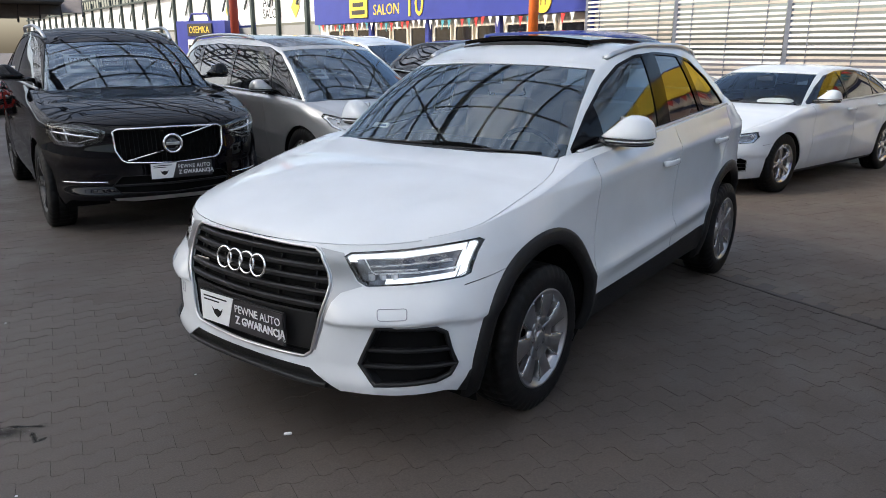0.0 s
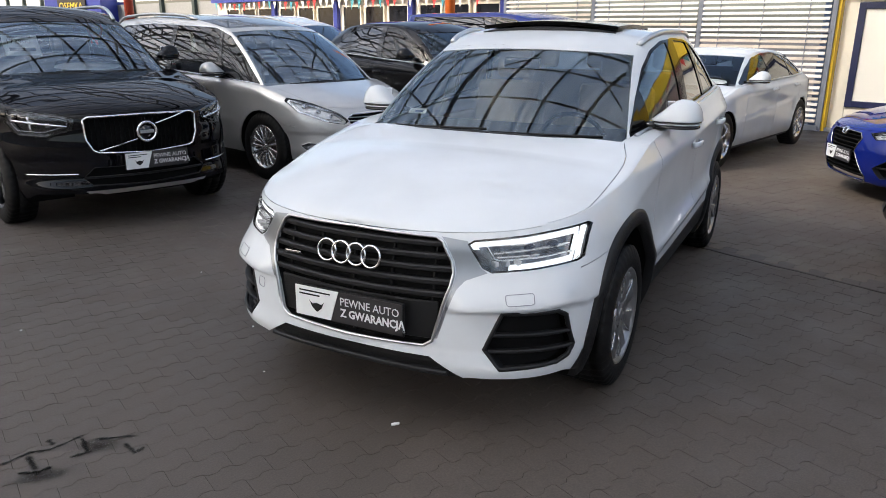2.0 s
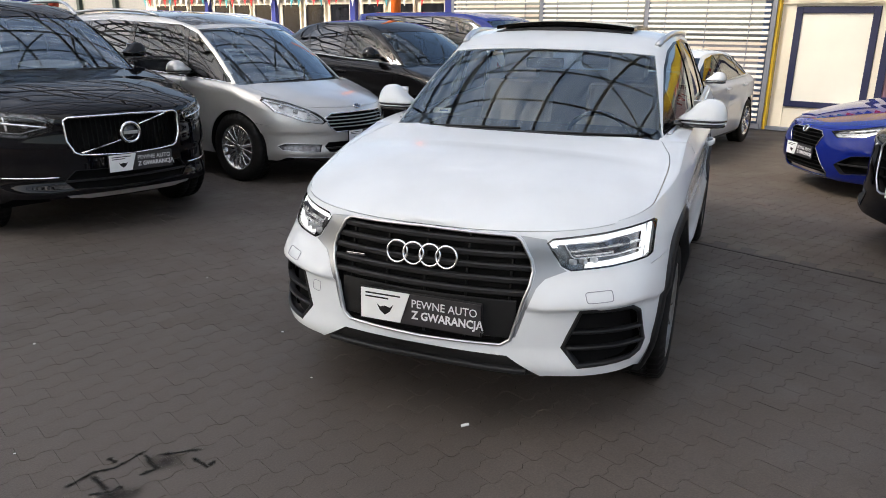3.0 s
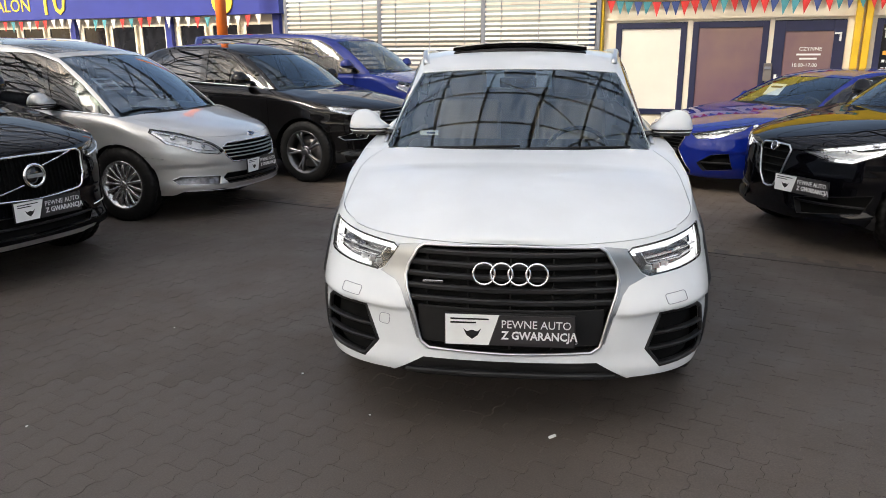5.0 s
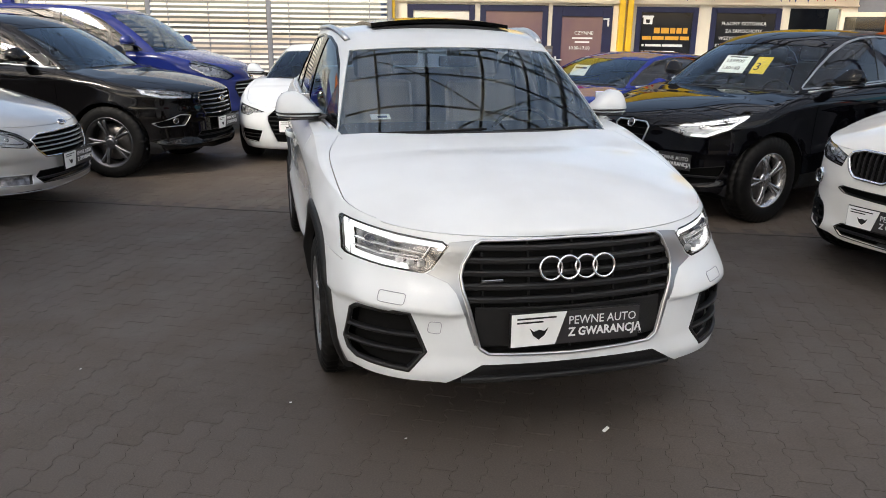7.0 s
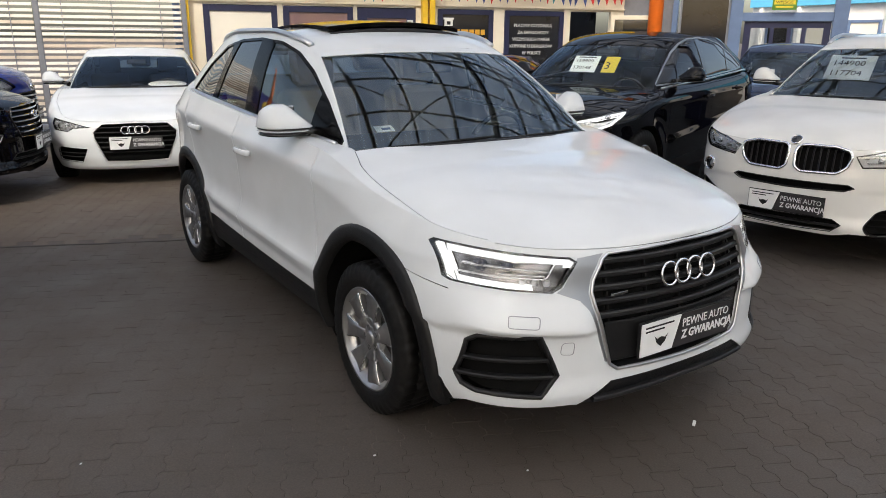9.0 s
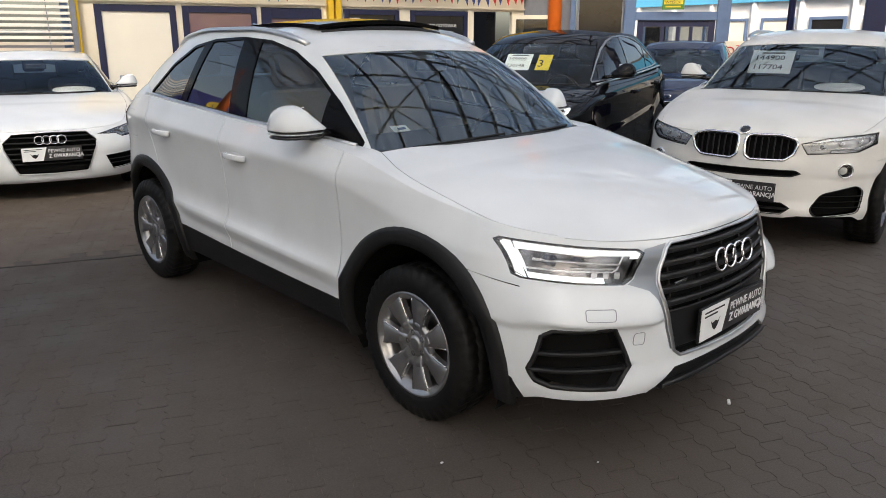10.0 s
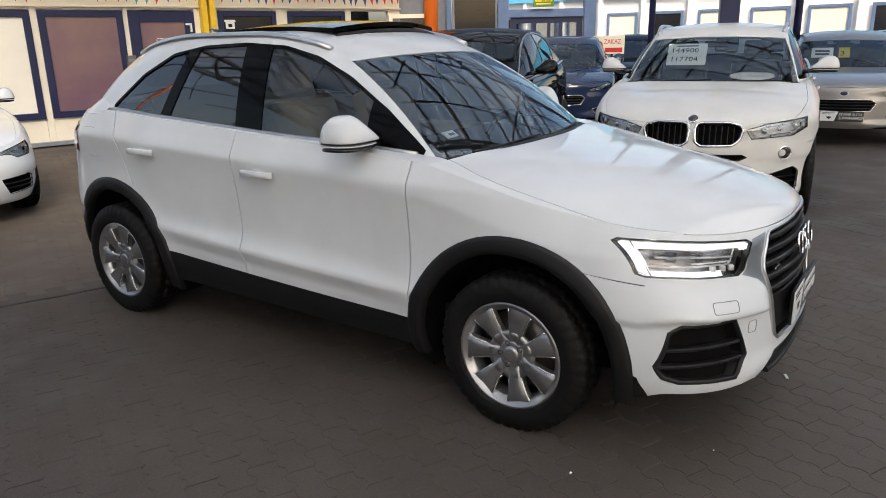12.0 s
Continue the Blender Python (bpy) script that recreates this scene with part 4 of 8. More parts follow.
    yb, slant, _ = c["pillars"][0]
    cab.retag(["glass_front"], lambda p: p.y > yb + slant * (p.z - 1.3), "glass_rear")
    cab.make("roof", "roof", c.get("roof_mat", body), car, rim=0)
    cab.make("cant", "pillar_and_cant_rail", body, car, "pair", rim=0.01)
    cab.make("dpillar_skin", "tailgate_upper", body, car, rim=0.01)
    cab.make("screen", "windscreen", c.get("screen_glass", M["glass"] if hero else M["glass_plain"]), car, inset=0.004, rim=0.004, label="windscreen reflecting the roof")
    cab.make("backlight", "rear_window", M["tint"], car, inset=0.004, rim=0.004)
    cab.make("window_frame", "window_surround", c.get("surround_mat", M["gloss"]), car, "pair", inset=-0.001, rim=0.01)
    gf = cab.make("glass_front", "front_side_window", c.get("front_glass", M["tint"]), car, "pair", inset=0.006, rim=0.004)
    gb = cab.make("glass_rear", "rear_side_window", c.get("rear_glass", M["privacy"]), car, "pair", inset=0.006, rim=0.004)
    for y0, _, _ in c["pillars"]:
        cab.make("cover%.2f" % y0, "pillar_cover", c.get("cover_mat", M["gloss"]), car, "pair", inset=0.001, rim=0.01)
    # the ledge between the doors' top and the windows
    edge = [r[-1] for r in rows if c["cowl"][0] - 0.03 <= r[-1].y <= c.get("fillet", c["dpillar"][0][1])]
    for sgn in (1, -1):
        v, f = [], []
        for e in edge:
            xi = k.base_x(max(e.y, c["apillar"][0][1])) - 0.015
            for w_, dz in ((0.0, -0.001), (0.35, 0.004), (1.0, 0.003)):
                v.append((sgn * (e.x + (xi - e.x) * w_), e.y, e.z + dz))
        for i in range(len(edge) - 1):
            for j in range(2):
                a = 3 * i + j
                f.append((a, a + 1, a + 4, a + 3) if sgn > 0 else (a, a + 3, a + 4, a + 1))
        mesh_part("window_ledge", v, f, body, car)
    # bright line under the windows
    for sgn in (1, -1):
        ys = np.linspace(c["waist"][0], c["waist"][1], 24)
        pts = [(sgn * (k.base_x(y) + 0.014), y, k.top(y) + 0.008) for y in ys]
        v, f = sweep(pts, bar_section(0.022, 0.016))
        mesh_part("waist_strip", v, f, c.get("strip_mat", M["satin"]), car)
    # screen surround and scuttle
    cw = c["screen"][0]
    pts = []
    for i in range(21):
        s = -1 + i / 10
        pts.append((c["apillar"][0][0] * s, cw[0] + (c["apillar"][0][1] - cw[0]) * abs(s) ** 2.3 - 0.012, cw[1] + (c["apillar"][0][2] - cw[1]) * s * s - 0.016))
    v, f = sweep(pts, bar_section(0.07, 0.03))
    mesh_part("scuttle_panel", v, f, M["matt"], car)
    for x0, x1 in ((0.05, 0.62), (-0.55, 0.02)):
        pts = []
        for i in range(9):
            x = x0 + (x1 - x0) * i / 8
            s = x / c["apillar"][0][0]
            pts.append((x, cw[0] + (c["apillar"][0][1] - cw[0]) * abs(s) ** 2.3 + 0.005 + 0.02 * i / 8, cw[1] - 0.012 * s * s + 0.012 + 0.012 * i / 8))
        v, f = sweep([(a, b - 0.012, d - 0.016) for a, b, d in pts], bar_section(0.010, 0.012))
        mesh_part("wiper", v, f, M["matt"], car)
    # mirrors
    mx, my, mz = c["mirror"]
    for sgn in (1, -1):
        mi = new("door_mirror")
        mi.parent = car
        mi.location = (sgn * mx, my, mz)
        bm = bmesh.new()
        bmesh.ops.create_uvsphere(bm, u_segments=28, v_segments=18, radius=1)
        for v in bm.verts:
            x, y, z = v.co
            x, y = math.copysign(abs(x) ** 0.56, x), math.copysign(abs(y) ** 0.72, y)
            z = abs(z) ** 0.62 * (1 if z > 0 else -1)
            out = sgn * x
            if y > 0.3:
                y = 0.3 + (y - 0.3) * 0.08
            low = max(0.0, 1 - max(z, 0) * 1.3)
            top = 0.104 * (1 - 0.06 * max(0, out) ** 2 - 0.58 * max(0, -out) ** 1.3)
            v.co = (x * 0.110 * (1 - 0.14 * max(0, z)) - sgn * (0.030 * low if out < -0.55 else 0), y * (0.075 + 0.022 * low) + 0.03 * max(0, out) ** 2, z * top if z > 0 else z * 0.010)
        part("mirror_shell", bm, c.get("mirror_mat", body), mi, smooth=True)
        box_part("mirror_glass", (0.15, 0.006, 0.09), pose(0, 0.030, 0.045), M["chrome"], mi, bevel=0.02)
        for nm, sx_, sy_, z0_, z1_, mt in (("mirror_base_band", 0.97, 0.97, -0.004, -0.016, M["gloss"]), ("mirror_lip", 0.98, 0.98, -0.016, -0.024, c.get("mirror_mat", body)), ("mirror_underside", 0.92, 0.90, -0.024, -0.046, M["gloss"])):
            bm = bmesh.new()
            bmesh.ops.create_uvsphere(bm, u_segments=24, v_segments=10, radius=1)
            for v in bm.verts:
                x, y, z = v.co
                x, y = math.copysign(abs(x) ** 0.66, x), math.copysign(abs(y) ** 0.75, y)
                if y > 0.3:
                    y = 0.3 + (y - 0.3) * 0.08
                v.co = (x * 0.110 * sx_ - sgn * (0.02 if sgn * x < -0.55 else 0), y * 0.097 * sy_ + 0.03 * max(0, sgn * x) ** 2, (z0_ + z1_) / 2 + (abs(z) ** 0.4) * math.copysign(1, z) * (z0_ - z1_) / 2)
            part(nm, bm, mt, mi, smooth=True)
        v, f = sweep([(-sgn * 0.06, 0.0, -0.030), (-sgn * 0.14, -0.005, -0.034), (-sgn * 0.20, -0.01, -0.042)], bar_section(0.075, 0.038))
        mesh_part("mirror_foot", v, f, M["gloss"], mi)
        # the sail panel by the front pillar
    # handles
    for (y, z), ds in zip(c["handles"], (doors, back)):
        for sgn, d in zip((1, -1), ds):
            h = new("door_handle")
            h.parent = d
            x = k.sx(y, z)
            h.location = (sgn * x, y, z)
            pts = [(sgn * (0.012 + 0.030 * math.sin(math.pi * i / 10) ** 0.5), -0.105 + 0.21 * i / 10, 0.004 * math.sin(math.pi * i / 10)) for i in range(11)]
            v, f = sweep(pts, bar_section(0.016, 0.03))
            mesh_part("grip", v, f, c.get("handle_mat", body), h)
            bm = bmesh.new()
            bmesh.ops.create_uvsphere(bm, u_segments=14, v_segments=8, radius=1, matrix=Matrix.Diagonal((0.006, 0.062, 0.032, 1)))
            part("recess", bm, c.get("handle_mat", body), h, smooth=True)
            if hero:
                v, f = lathe([(0.001, 0.052), (0.002, 0.049), (-0.010, 0.036), (-0.016, 0.001)], 20)
                mesh_part("bowl", [(sgn * a, b * 1.15, d * 0.75 + 0.022) for a, b, d in v], f, M["bowl"], h)
    # roof rails
    if c.get("rails"):
        y0, y1, lift = c["rails"]
        for sgn in (1, -1):
            pts = []
            for i in range(19):
                t = i / 18
                y = y0 + (y1 - y0) * t
                pts.append((sgn * (k.top_x(y) - 0.012), y, k.top_z(y) + 0.008 + lift * min(1, math.sin(math.pi * t) * 2.6)))
            v, f = sweep(pts, ring_section(0.019, 8, 0.9))
            mesh_part("roof_rail", v, f, c.get("rail_mat", M["satin"]), car)
    # wheels
    for yc in (0.0, wb):
        for sgn in (1, -1):
            wheel(car, hub + c.get("squash", 0.012), c["rim"], c["tyre"], pose(sgn * (c["track"] - c["tyre"] / 2), yc, hub, 0, 0, 0 if sgn > 0 else 180), c["spokes"], c.get("rim_mat", M["alloy"]), c.get("spoke_style", "wide"), True)
    # seats and dash
    sm = c.get("seat_mat", M["greyseat"])
    sy = c["apillar"][0][1] + 0.78
    fz = c.get("seat_z", 0.42)
    seat(car, 0.36, sy, fz, sm)
    seat(car, -0.36, sy, fz, sm)
    seat(car, 0, sy + 0.88, fz + 0.04, sm, 1.3)
    (bx, by, bz), _ = c["apillar"]
    bm = bmesh.new()
    block(bm, (bx * 1.86, 0.62, 0.22), pose(0, cw[0] + 0.36, bz - 0.13, 4), 0.07, 3)
    part("dashboard", bm, M["darktrim"], car)
    v, f = sweep([(0.36 + 0.185 * math.cos(a), sy - 0.45 - 0.07 * math.sin(a), bz - 0.08 + 0.17 * math.sin(a)) for a in np.linspace(0, 2 * math.pi, 25)[:-1]], ring_section(0.014, 6), closed=True, up=Vector((0, 1, 0.3)))
    mesh_part("steering_wheel", v, f, M["darktrim"], car)
    box_part("inside_mirror", (0.22, 0.03, 0.06), pose(0, c["screen"][1][0] - 0.10, c["screen"][1][1] - 0.10), M["darktrim"], car, bevel=0.012)
    for sgn in (1, -1):
        box_part("door_card", (0.05, wb - ar - by - 0.1, 0.55), pose(sgn * bx, (by + wb - ar) / 2, bz - 0.30), sm, car, bevel=0.02)
    box_part("cabin_floor", (bx * 1.9, c["dpillar"][0][1] - by + 0.5, 0.06), pose(0, (by + c["dpillar"][0][1]) / 2, 0.36), M["darktrim"], car)
    ey = c["dpillar"][1][1]
    ty = c["apillar"][1][1]
    box_part("headlining", (c["apillar"][1][0] * 1.7, ey - ty - 0.2, 0.02), pose(0, (ey + ty) / 2, c["apillar"][1][2] - 0.0), sm if hero else M["greyseat"], car, bevel=0.008)
    # tail lamps
    for sgn in (1, -1):
        tz = c.get("tail_z", (0.92, 1.08))
        v, f = [], []
        n = 10
        ys = np.linspace(k.R(1.0) - c.get("tail_len", 0.42), k.R(1.0) - 0.06, n)
        for y in ys:
            for z in np.linspace(tz[0], tz[1], 5):
                v.append((sgn * (k.sx(y, z) + 0.006), y, z))
        for i in range(n - 1):
            for j in range(4):
                a = i * 5 + j
                f.append((a, a + 1, a + 6, a + 5))
        mesh_part("tail_lamp", v, f, M["redlamp"], car)
    if c.get("plate"):
        x, z, tilt = c["plate"]
        plate_sign(car, pose(x, k.fy(abs(x) * 0.6, z) - c.get("plate_out", 0.028), z, tilt, 0, c.get("plate_yaw", 0)))
    return car, k


Q3 = dict(
    hero=True, eyes=0, drl=0.019, cover_mat=M["pillar"], tail_len=0.43, tail_z=(0.93, 1.09), rim_mat=M["grimalloy"], wb=2.603, hub=0.310, arch=0.435, rim=0.218, tyre=0.215, track=0.900, length=4.39, squash=0.021, spokes=7,
    front=[(0.18, -0.81), (0.25, -0.880), (0.33, -0.908), (0.42, -0.913), (0.60, -0.905), (0.70, -0.888), (0.78, -0.872), (0.83, -0.845), (0.88, -0.785), (1.0, -0.62), (1.12, -0.5)],
    rear=[(0.18, 3.28), (0.35, 3.47), (0.5, 3.50), (0.7, 3.475), (0.9, 3.43), (1.1, 3.30), (1.2, 3.17)],
    side=[(0.18, 0.835), (0.35, 0.888), (0.46, 0.898), (0.57, 0.894), (0.66, 0.890), (0.80, 0.896), (0.94, 0.904), (1.02, 0.908), (1.10, 0.910), (1.2, 0.910)],
    plan=[(-1, 0.985), (0, 0.995), (1.2, 0.998), (2.6, 0.985), (3.5, 0.95)],
    belt=[(-0.93, 0.82), (-0.75, 0.83), (-0.45, 0.865), (-0.1, 0.93), (0.2, 1.0), (0.46, 1.052), (1.5, 1.118), (2.2, 1.158), (2.62, 1.18), (3.1, 1.16), (3.4, 1.1)],
    bottom=[(-1, 0.243), (-0.885, 0.245), (-0.85, 0.270), (-0.62, 0.272), (-0.55, 0.25), (-0.5, 0.23), (0.5, 0.24), (2.0, 0.27), (3.4, 0.25)],
    hood=[(-0.87, 0.825), (-0.78, 0.875), (-0.5, 0.955), (0.0, 1.03), (0.33, 1.062)],
    cowl=(0.40, 0.29), seam_line=[(-0.50, 0.785), (-0.2, 0.806), (0.05, 0.812), (0.2, 0.795), (0.31, 0.762), (0.40, 0.735)], seam=0.02, crease=0.006,
    nose=(2.25, 2.85, 0.1), tail=(3.2, 2.6, 2.5), flare=0.014, shoulder=(0.052, 0.135, 1.25), seam_end=-0.52, lamp_back=-0.3,
    apillar=((0.735, 0.43, 1.045), (0.585, 1.04, 1.462)), screen=((0.32, 1.062), (0.95, 1.487)),
    dpillar=((0.765, 2.90, 1.10), (0.56, 2.66, 1.465)), backlight=((3.12, 1.08), (2.76, 1.475)),
    bow=0.92, side_bulge=0.014,
    gbase=[(0.43, 0.735), (0.55, 0.744), (0.8, 0.772), (1.1, 0.796), (1.5, 0.812), (2.3, 0.812), (2.65, 0.80), (2.90, 0.765)],
    gtop=[(1.04, 0.588, 1.462), (1.25, 0.622, 1.52), (1.55, 0.655, 1.553), (2.0, 0.660, 1.552), (2.35, 0.632, 1.522), (2.66, 0.56, 1.465)],
    dlo=[(0.50, 1.068), (0.72, 1.225), (0.95, 1.36), (1.15, 1.45), (1.35, 1.50), (1.60, 1.517), (1.90, 1.506), (2.15, 1.468), (2.38, 1.365), (2.61, 1.195), (2.4, 1.18), (1.54, 1.135)],
    creases=((0.30, 2.35, 0.478, 0.043, 0.12, 0.075, 0.034, 2.4, 1.0), (-0.25, 3.3, 0.951, 0.031, 0.075, 0.20, 0.014, 1.0, 2.4)), sail=(0.80, 0.0), guide_mat=M["lamp"], house_mat=M["lampgrey"],
    screen_edge=(0.965, 0.95), surround_mat=M["pillar"], pillars=[(1.505, 0.02, 0.088), (2.075, -0.50, 0.040)], waist=(0.52, 2.62),
    doors=[(0.475, 0.0, 0, 0), (1.515, 0.04, 0, 0), (2.38, 0.30, 0, 0)], bumper=(0.703, -0.30),
    fillet=2.60,
    sill=[(-1.0, 0.10), (-0.63, 0.12), (-0.575, 0.18), (-0.54, 0.26), (-0.505, 0.332), (-0.44, 0.352), (-0.40, 0.365), (0.40, 0.375), (2.12, 0.44), (3.1, 0.50), (3.4, 0.5)],
    headlight=[(0.466, 0.788), (0.487, 0.804), (0.64, 0.818), (0.812, 0.838), (0.824, 0.828), (0.830, 0.716), (0.818, 0.705), (0.70, 0.692), (0.562, 0.683), (0.527, 0.70)],
    nose_p=[(0.2, 3.0), (0.28, 2.8), (0.385, 2.05), (0.53, 1.92), (0.69, 1.97), (0.80, 2.2)], nose_q=[(0.2, 5.0), (0.53, 5.0), (0.69, 3.85), (0.80, 3.15), (0.9, 3.0)], ledge=(0.40, 0.538, 0.034),
    openings=[
        dict(name="grille", poly=[(0.0, 0.818), (0.352, 0.810), (0.378, 0.794), (0.418, 0.725), (0.430, 0.68), (0.424, 0.63), (0.40, 0.55), (0.365, 0.41), (0.33, 0.386), (0.0, 0.378)],
             high=True, bars=[0.782, 0.735, 0.688, 0.640, 0.592], bar_h=0.024, rim=0.0065, rim_mat=M["satin"], uprights=5, upright_off=0.042),
        dict(name="air_intake", poly=[(0.612, 0.533), (0.785, 0.531), (0.808, 0.510), (0.829, 0.380), (0.818, 0.340), (0.790, 0.322), (0.618, 0.312), (0.556, 0.388)],
             bars=[0.445, 0.38], bar_h=0.014, rim=0.010, rim_off=0.006),
        dict(name="lower_lip", poly=[(0.0, 0.343), (0.355, 0.343), (0.49, 0.262), (0.50, 0.19), (0.0, 0.19)], plain=True, mat=M["cladding"], depth=0.012),
        dict(name="grille_flank", poly=[(0.368, 0.812), (0.464, 0.800), (0.522, 0.702), (0.548, 0.684), (0.476, 0.655), (0.449, 0.62), (0.424, 0.55), (0.384, 0.42), (0.372, 0.418), (0.409, 0.55), (0.433, 0.63), (0.439, 0.68), (0.427, 0.725), (0.388, 0.794)], plain=True, high=True, mat=M["flank"], depth=0.002),
    ],
    badge=("rings", 0.0, 0.713, 0.092), arch_trim=0.060, plate=(0.0, 0.485, 0), plate_out=0.006,
    mirror=(0.915, 0.765, 1.130), handles=((1.34, 0.937), (2.235, 0.982)), rails=(1.12, 2.62, 0.006),
    seat_mat=M["cream"], front_glass=M["clear_side"], rear_glass=M["dim_side"], seat_z=0.50,
)


def derived(wb, fo, ro, half, height, **over):
    """Another car's outline, out of the first one's by its wheelbase, overhangs, half width and height."""
    fy = lambda y: y * fo / 0.935 if y < 0 else (y * wb / 2.603 if y < 2.603 else wb + (y - 2.603) * ro / 0.857)
    fx = lambda x: x * half / 0.912
    fz = lambda z: z * height / 1.59
    c = dict(Q3)
    c["hero"] = False
    for key in ("rim_mat", "cover_mat", "tail_len", "tail_z", "eyes", "drl"):
        c.pop(key)
    for key in ("front", "rear"):
        c[key] = [(fz(z), fy(y)) for z, y in Q3[key]]
    plain = [(0.18, 0.835), (0.35, 0.888), (0.46, 0.896), (0.57, 0.900), (0.66, 0.898), (0.80, 0.901), (0.94, 0.904), (1.02, 0.896), (1.10, 0.876), (1.2, 0.85)]
    c["side"] = [(fz(z), fx(x)) for z, x in plain]
    c["plan"] = [(fy(y), v) for y, v in Q3["plan"]]
    for key in ("belt", "bottom", "hood", "sill", "dlo"):
        c[key] = [(fy(y), fz(z)) for y, z in Q3[key]]
    for key in ("apillar", "dpillar"):
        c[key] = tuple((fx(x), fy(y), fz(z)) for x, y, z in Q3[key])
    for key in ("screen", "backlight"):
        c[key] = tuple((fy(y), fz(z)) for y, z in Q3[key])
    base = [(0.43, 0.735), (0.55, 0.765), (0.8, 0.80), (1.5, 0.835), (2.3, 0.832), (2.65, 0.818), (2.90, 0.78)]
    crown = [(1.04, 0.585, 1.462), (1.25, 0.612, 1.52), (1.55, 0.635, 1.553), (2.0, 0.638, 1.552), (2.35, 0.61, 1.522), (2.66, 0.545, 1.465)]
    c["gbase"] = [(fy(y), fx(x)) for y, x in base]
    c["gtop"] = [(fy(y), fx(x), fz(z)) for y, x, z in crown]
    c["headlight"] = [(fx(x), fz(z)) for x, z in Q3["headlight"]]
    c["nose_p"] = [(fz(z), v) for z, v in Q3["nose_p"]]
    for key in ("ledge", "nose_q", "seam_line"):
        c.pop(key)
    c["seam"] = 0.055
    c.pop("badge")
    c.pop("sail")
    c["guide_mat"], c["house_mat"] = M["reflector"], M["lamphouse"]
    c["creases"] = ((fy(0.30), fy(2.35), fz(0.525), 0.08, 0.05, 0.16, 0.012), (fy(-0.1), fy(3.2), fz(0.925), 0.03, 0.10, 0.05, 0.008))
    c.pop("fillet")
    c["seam_end"], c["seam_x"] = fy(-0.44), fx(0.70)
    c["pillars"] = [(fy(1.50), 0.12, 0.05), (fy(2.16), 0.55, 0.03)]
    c["doors"] = [(fy(y), s, 0, 0) for y, s, _, _ in Q3["doors"]]
    c["bumper"] = (fz(0.675), fy(-0.30))
    c["waist"] = (fy(0.52), fy(2.62))
    c["cowl"] = (fy(0.40), fy(0.29))
    c["nose"], c["tail"] = (2.25, 2.85, fy(0.1)), (2.6, 2.6, fy(2.5))
    c["mirror"] = (half + 0.05, fy(0.79), fz(1.165))
    c["handles"] = ((fy(1.40), fz(0.95)), (fy(2.25), fz(1.0)))
    c["rails"] = (fy(1.12), fy(2.62), 0.035)
    c["wb"], c["length"], c["track"], c["nose_y"], c["plate"] = wb, wb + fo + ro, half - 0.02, fy(-0.42), (0.0, fz(0.485), 0)
    c["seat_mat"], c["rear_glass"], c["front_glass"] = M["greyseat"], M["privacy"], M["sideglass"]
    c["surround_mat"], c["screen_edge"], c["shoulder"] = M["gloss"], (0.95, 0.93), (0.05, 0.10, 2.2)
    c.update(over)
    return c


# ---- ground ----
def grounded(name, base, dark):
    """Dark paving: broad stains, fine grit and a dull, slightly uneven sheen."""
    m = material(name, base, 0.72, vary=0.0, second=dark, scale=0.55, fine=0.5, fine_scale=140, bump=0.35, bump_scale=160)
    nt = m.node_tree
    b = nt.nodes["Principled BSDF"]
    co = nt.nodes.new("ShaderNodeTexCoord")
    n = nt.nodes.new("ShaderNodeTexNoise")
    n.inputs["Scale"].default_value, n.inputs["Detail"].default_value = 2.2, 9
    nt.links.new(co.outputs["Object"], n.inputs["Vector"])
    r = nt.nodes.new("ShaderNodeMapRange")
    r.inputs[1].default_value, r.inputs[2].default_value = 0.3, 0.7
    r.inputs[3].default_value, r.inputs[4].default_value = 0.55, 0.85
    nt.links.new(n.outputs["Fac"], r.inputs[0])
    nt.links.new(r.outputs[0], b.inputs["Roughness"])
    return m


M["ground"] = grounded("dark_paving", (0.078, 0.063, 0.053), (0.053, 0.043, 0.036))
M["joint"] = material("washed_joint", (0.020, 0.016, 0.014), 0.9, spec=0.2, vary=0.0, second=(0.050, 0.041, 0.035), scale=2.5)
M["seam"] = material("seam_sealant", (0.034, 0.028, 0.024), 0.85, vary=0.3, scale=12)
M["stone_tan"] = grounded("sandy_paving_stone", (0.120, 0.092, 0.070), (0.090, 0.070, 0.054))
M["sand"] = material("joint_sand", (0.105, 0.085, 0.070), 0.9, vary=0.3, scale=30)
M["stone"] = grounded("paving_stone", (0.078, 0.063, 0.053), (0.053, 0.043, 0.036))
M["cream_wall"] = material("cream_painted_panel", (0.85, 0.77, 0.62), 0.55, vary=0.06, scale=2.5, fine=0.15, fine_scale=40)
M["navy_frame"] = material("navy_painted_steel", (0.012, 0.016, 0.060), 0.42, vary=0.12, scale=5)
M["steel_blue"] = material("blue_grey_painted_steel", (0.12, 0.185, 0.32), 0.45, vary=0.15, scale=4)
M["yellow"] = material("yellow_painted_steel", (0.80, 0.50, 0.03), 0.42, vary=0.1, scale=4)
M["orange"] = material("orange_painted_steel", (0.78, 0.16, 0.02), 0.42, vary=0.12, scale=4)
M["redpost"] = material("red_painted_steel", (0.42, 0.05, 0.02), 0.45, vary=0.15, scale=4)
M["fascia_blue"] = material("blue_fascia_board", (0.025, 0.04, 0.26), 0.45, vary=0.1, scale=2)
M["fascia_yellow"] = material("yellow_fascia_board", (0.85, 0.56, 0.03), 0.45, vary=0.08, scale=2)
M["white_blind"] = material("white_roller_blind", (0.86, 0.81, 0.70), 0.65, vary=0.05, scale=1.5)
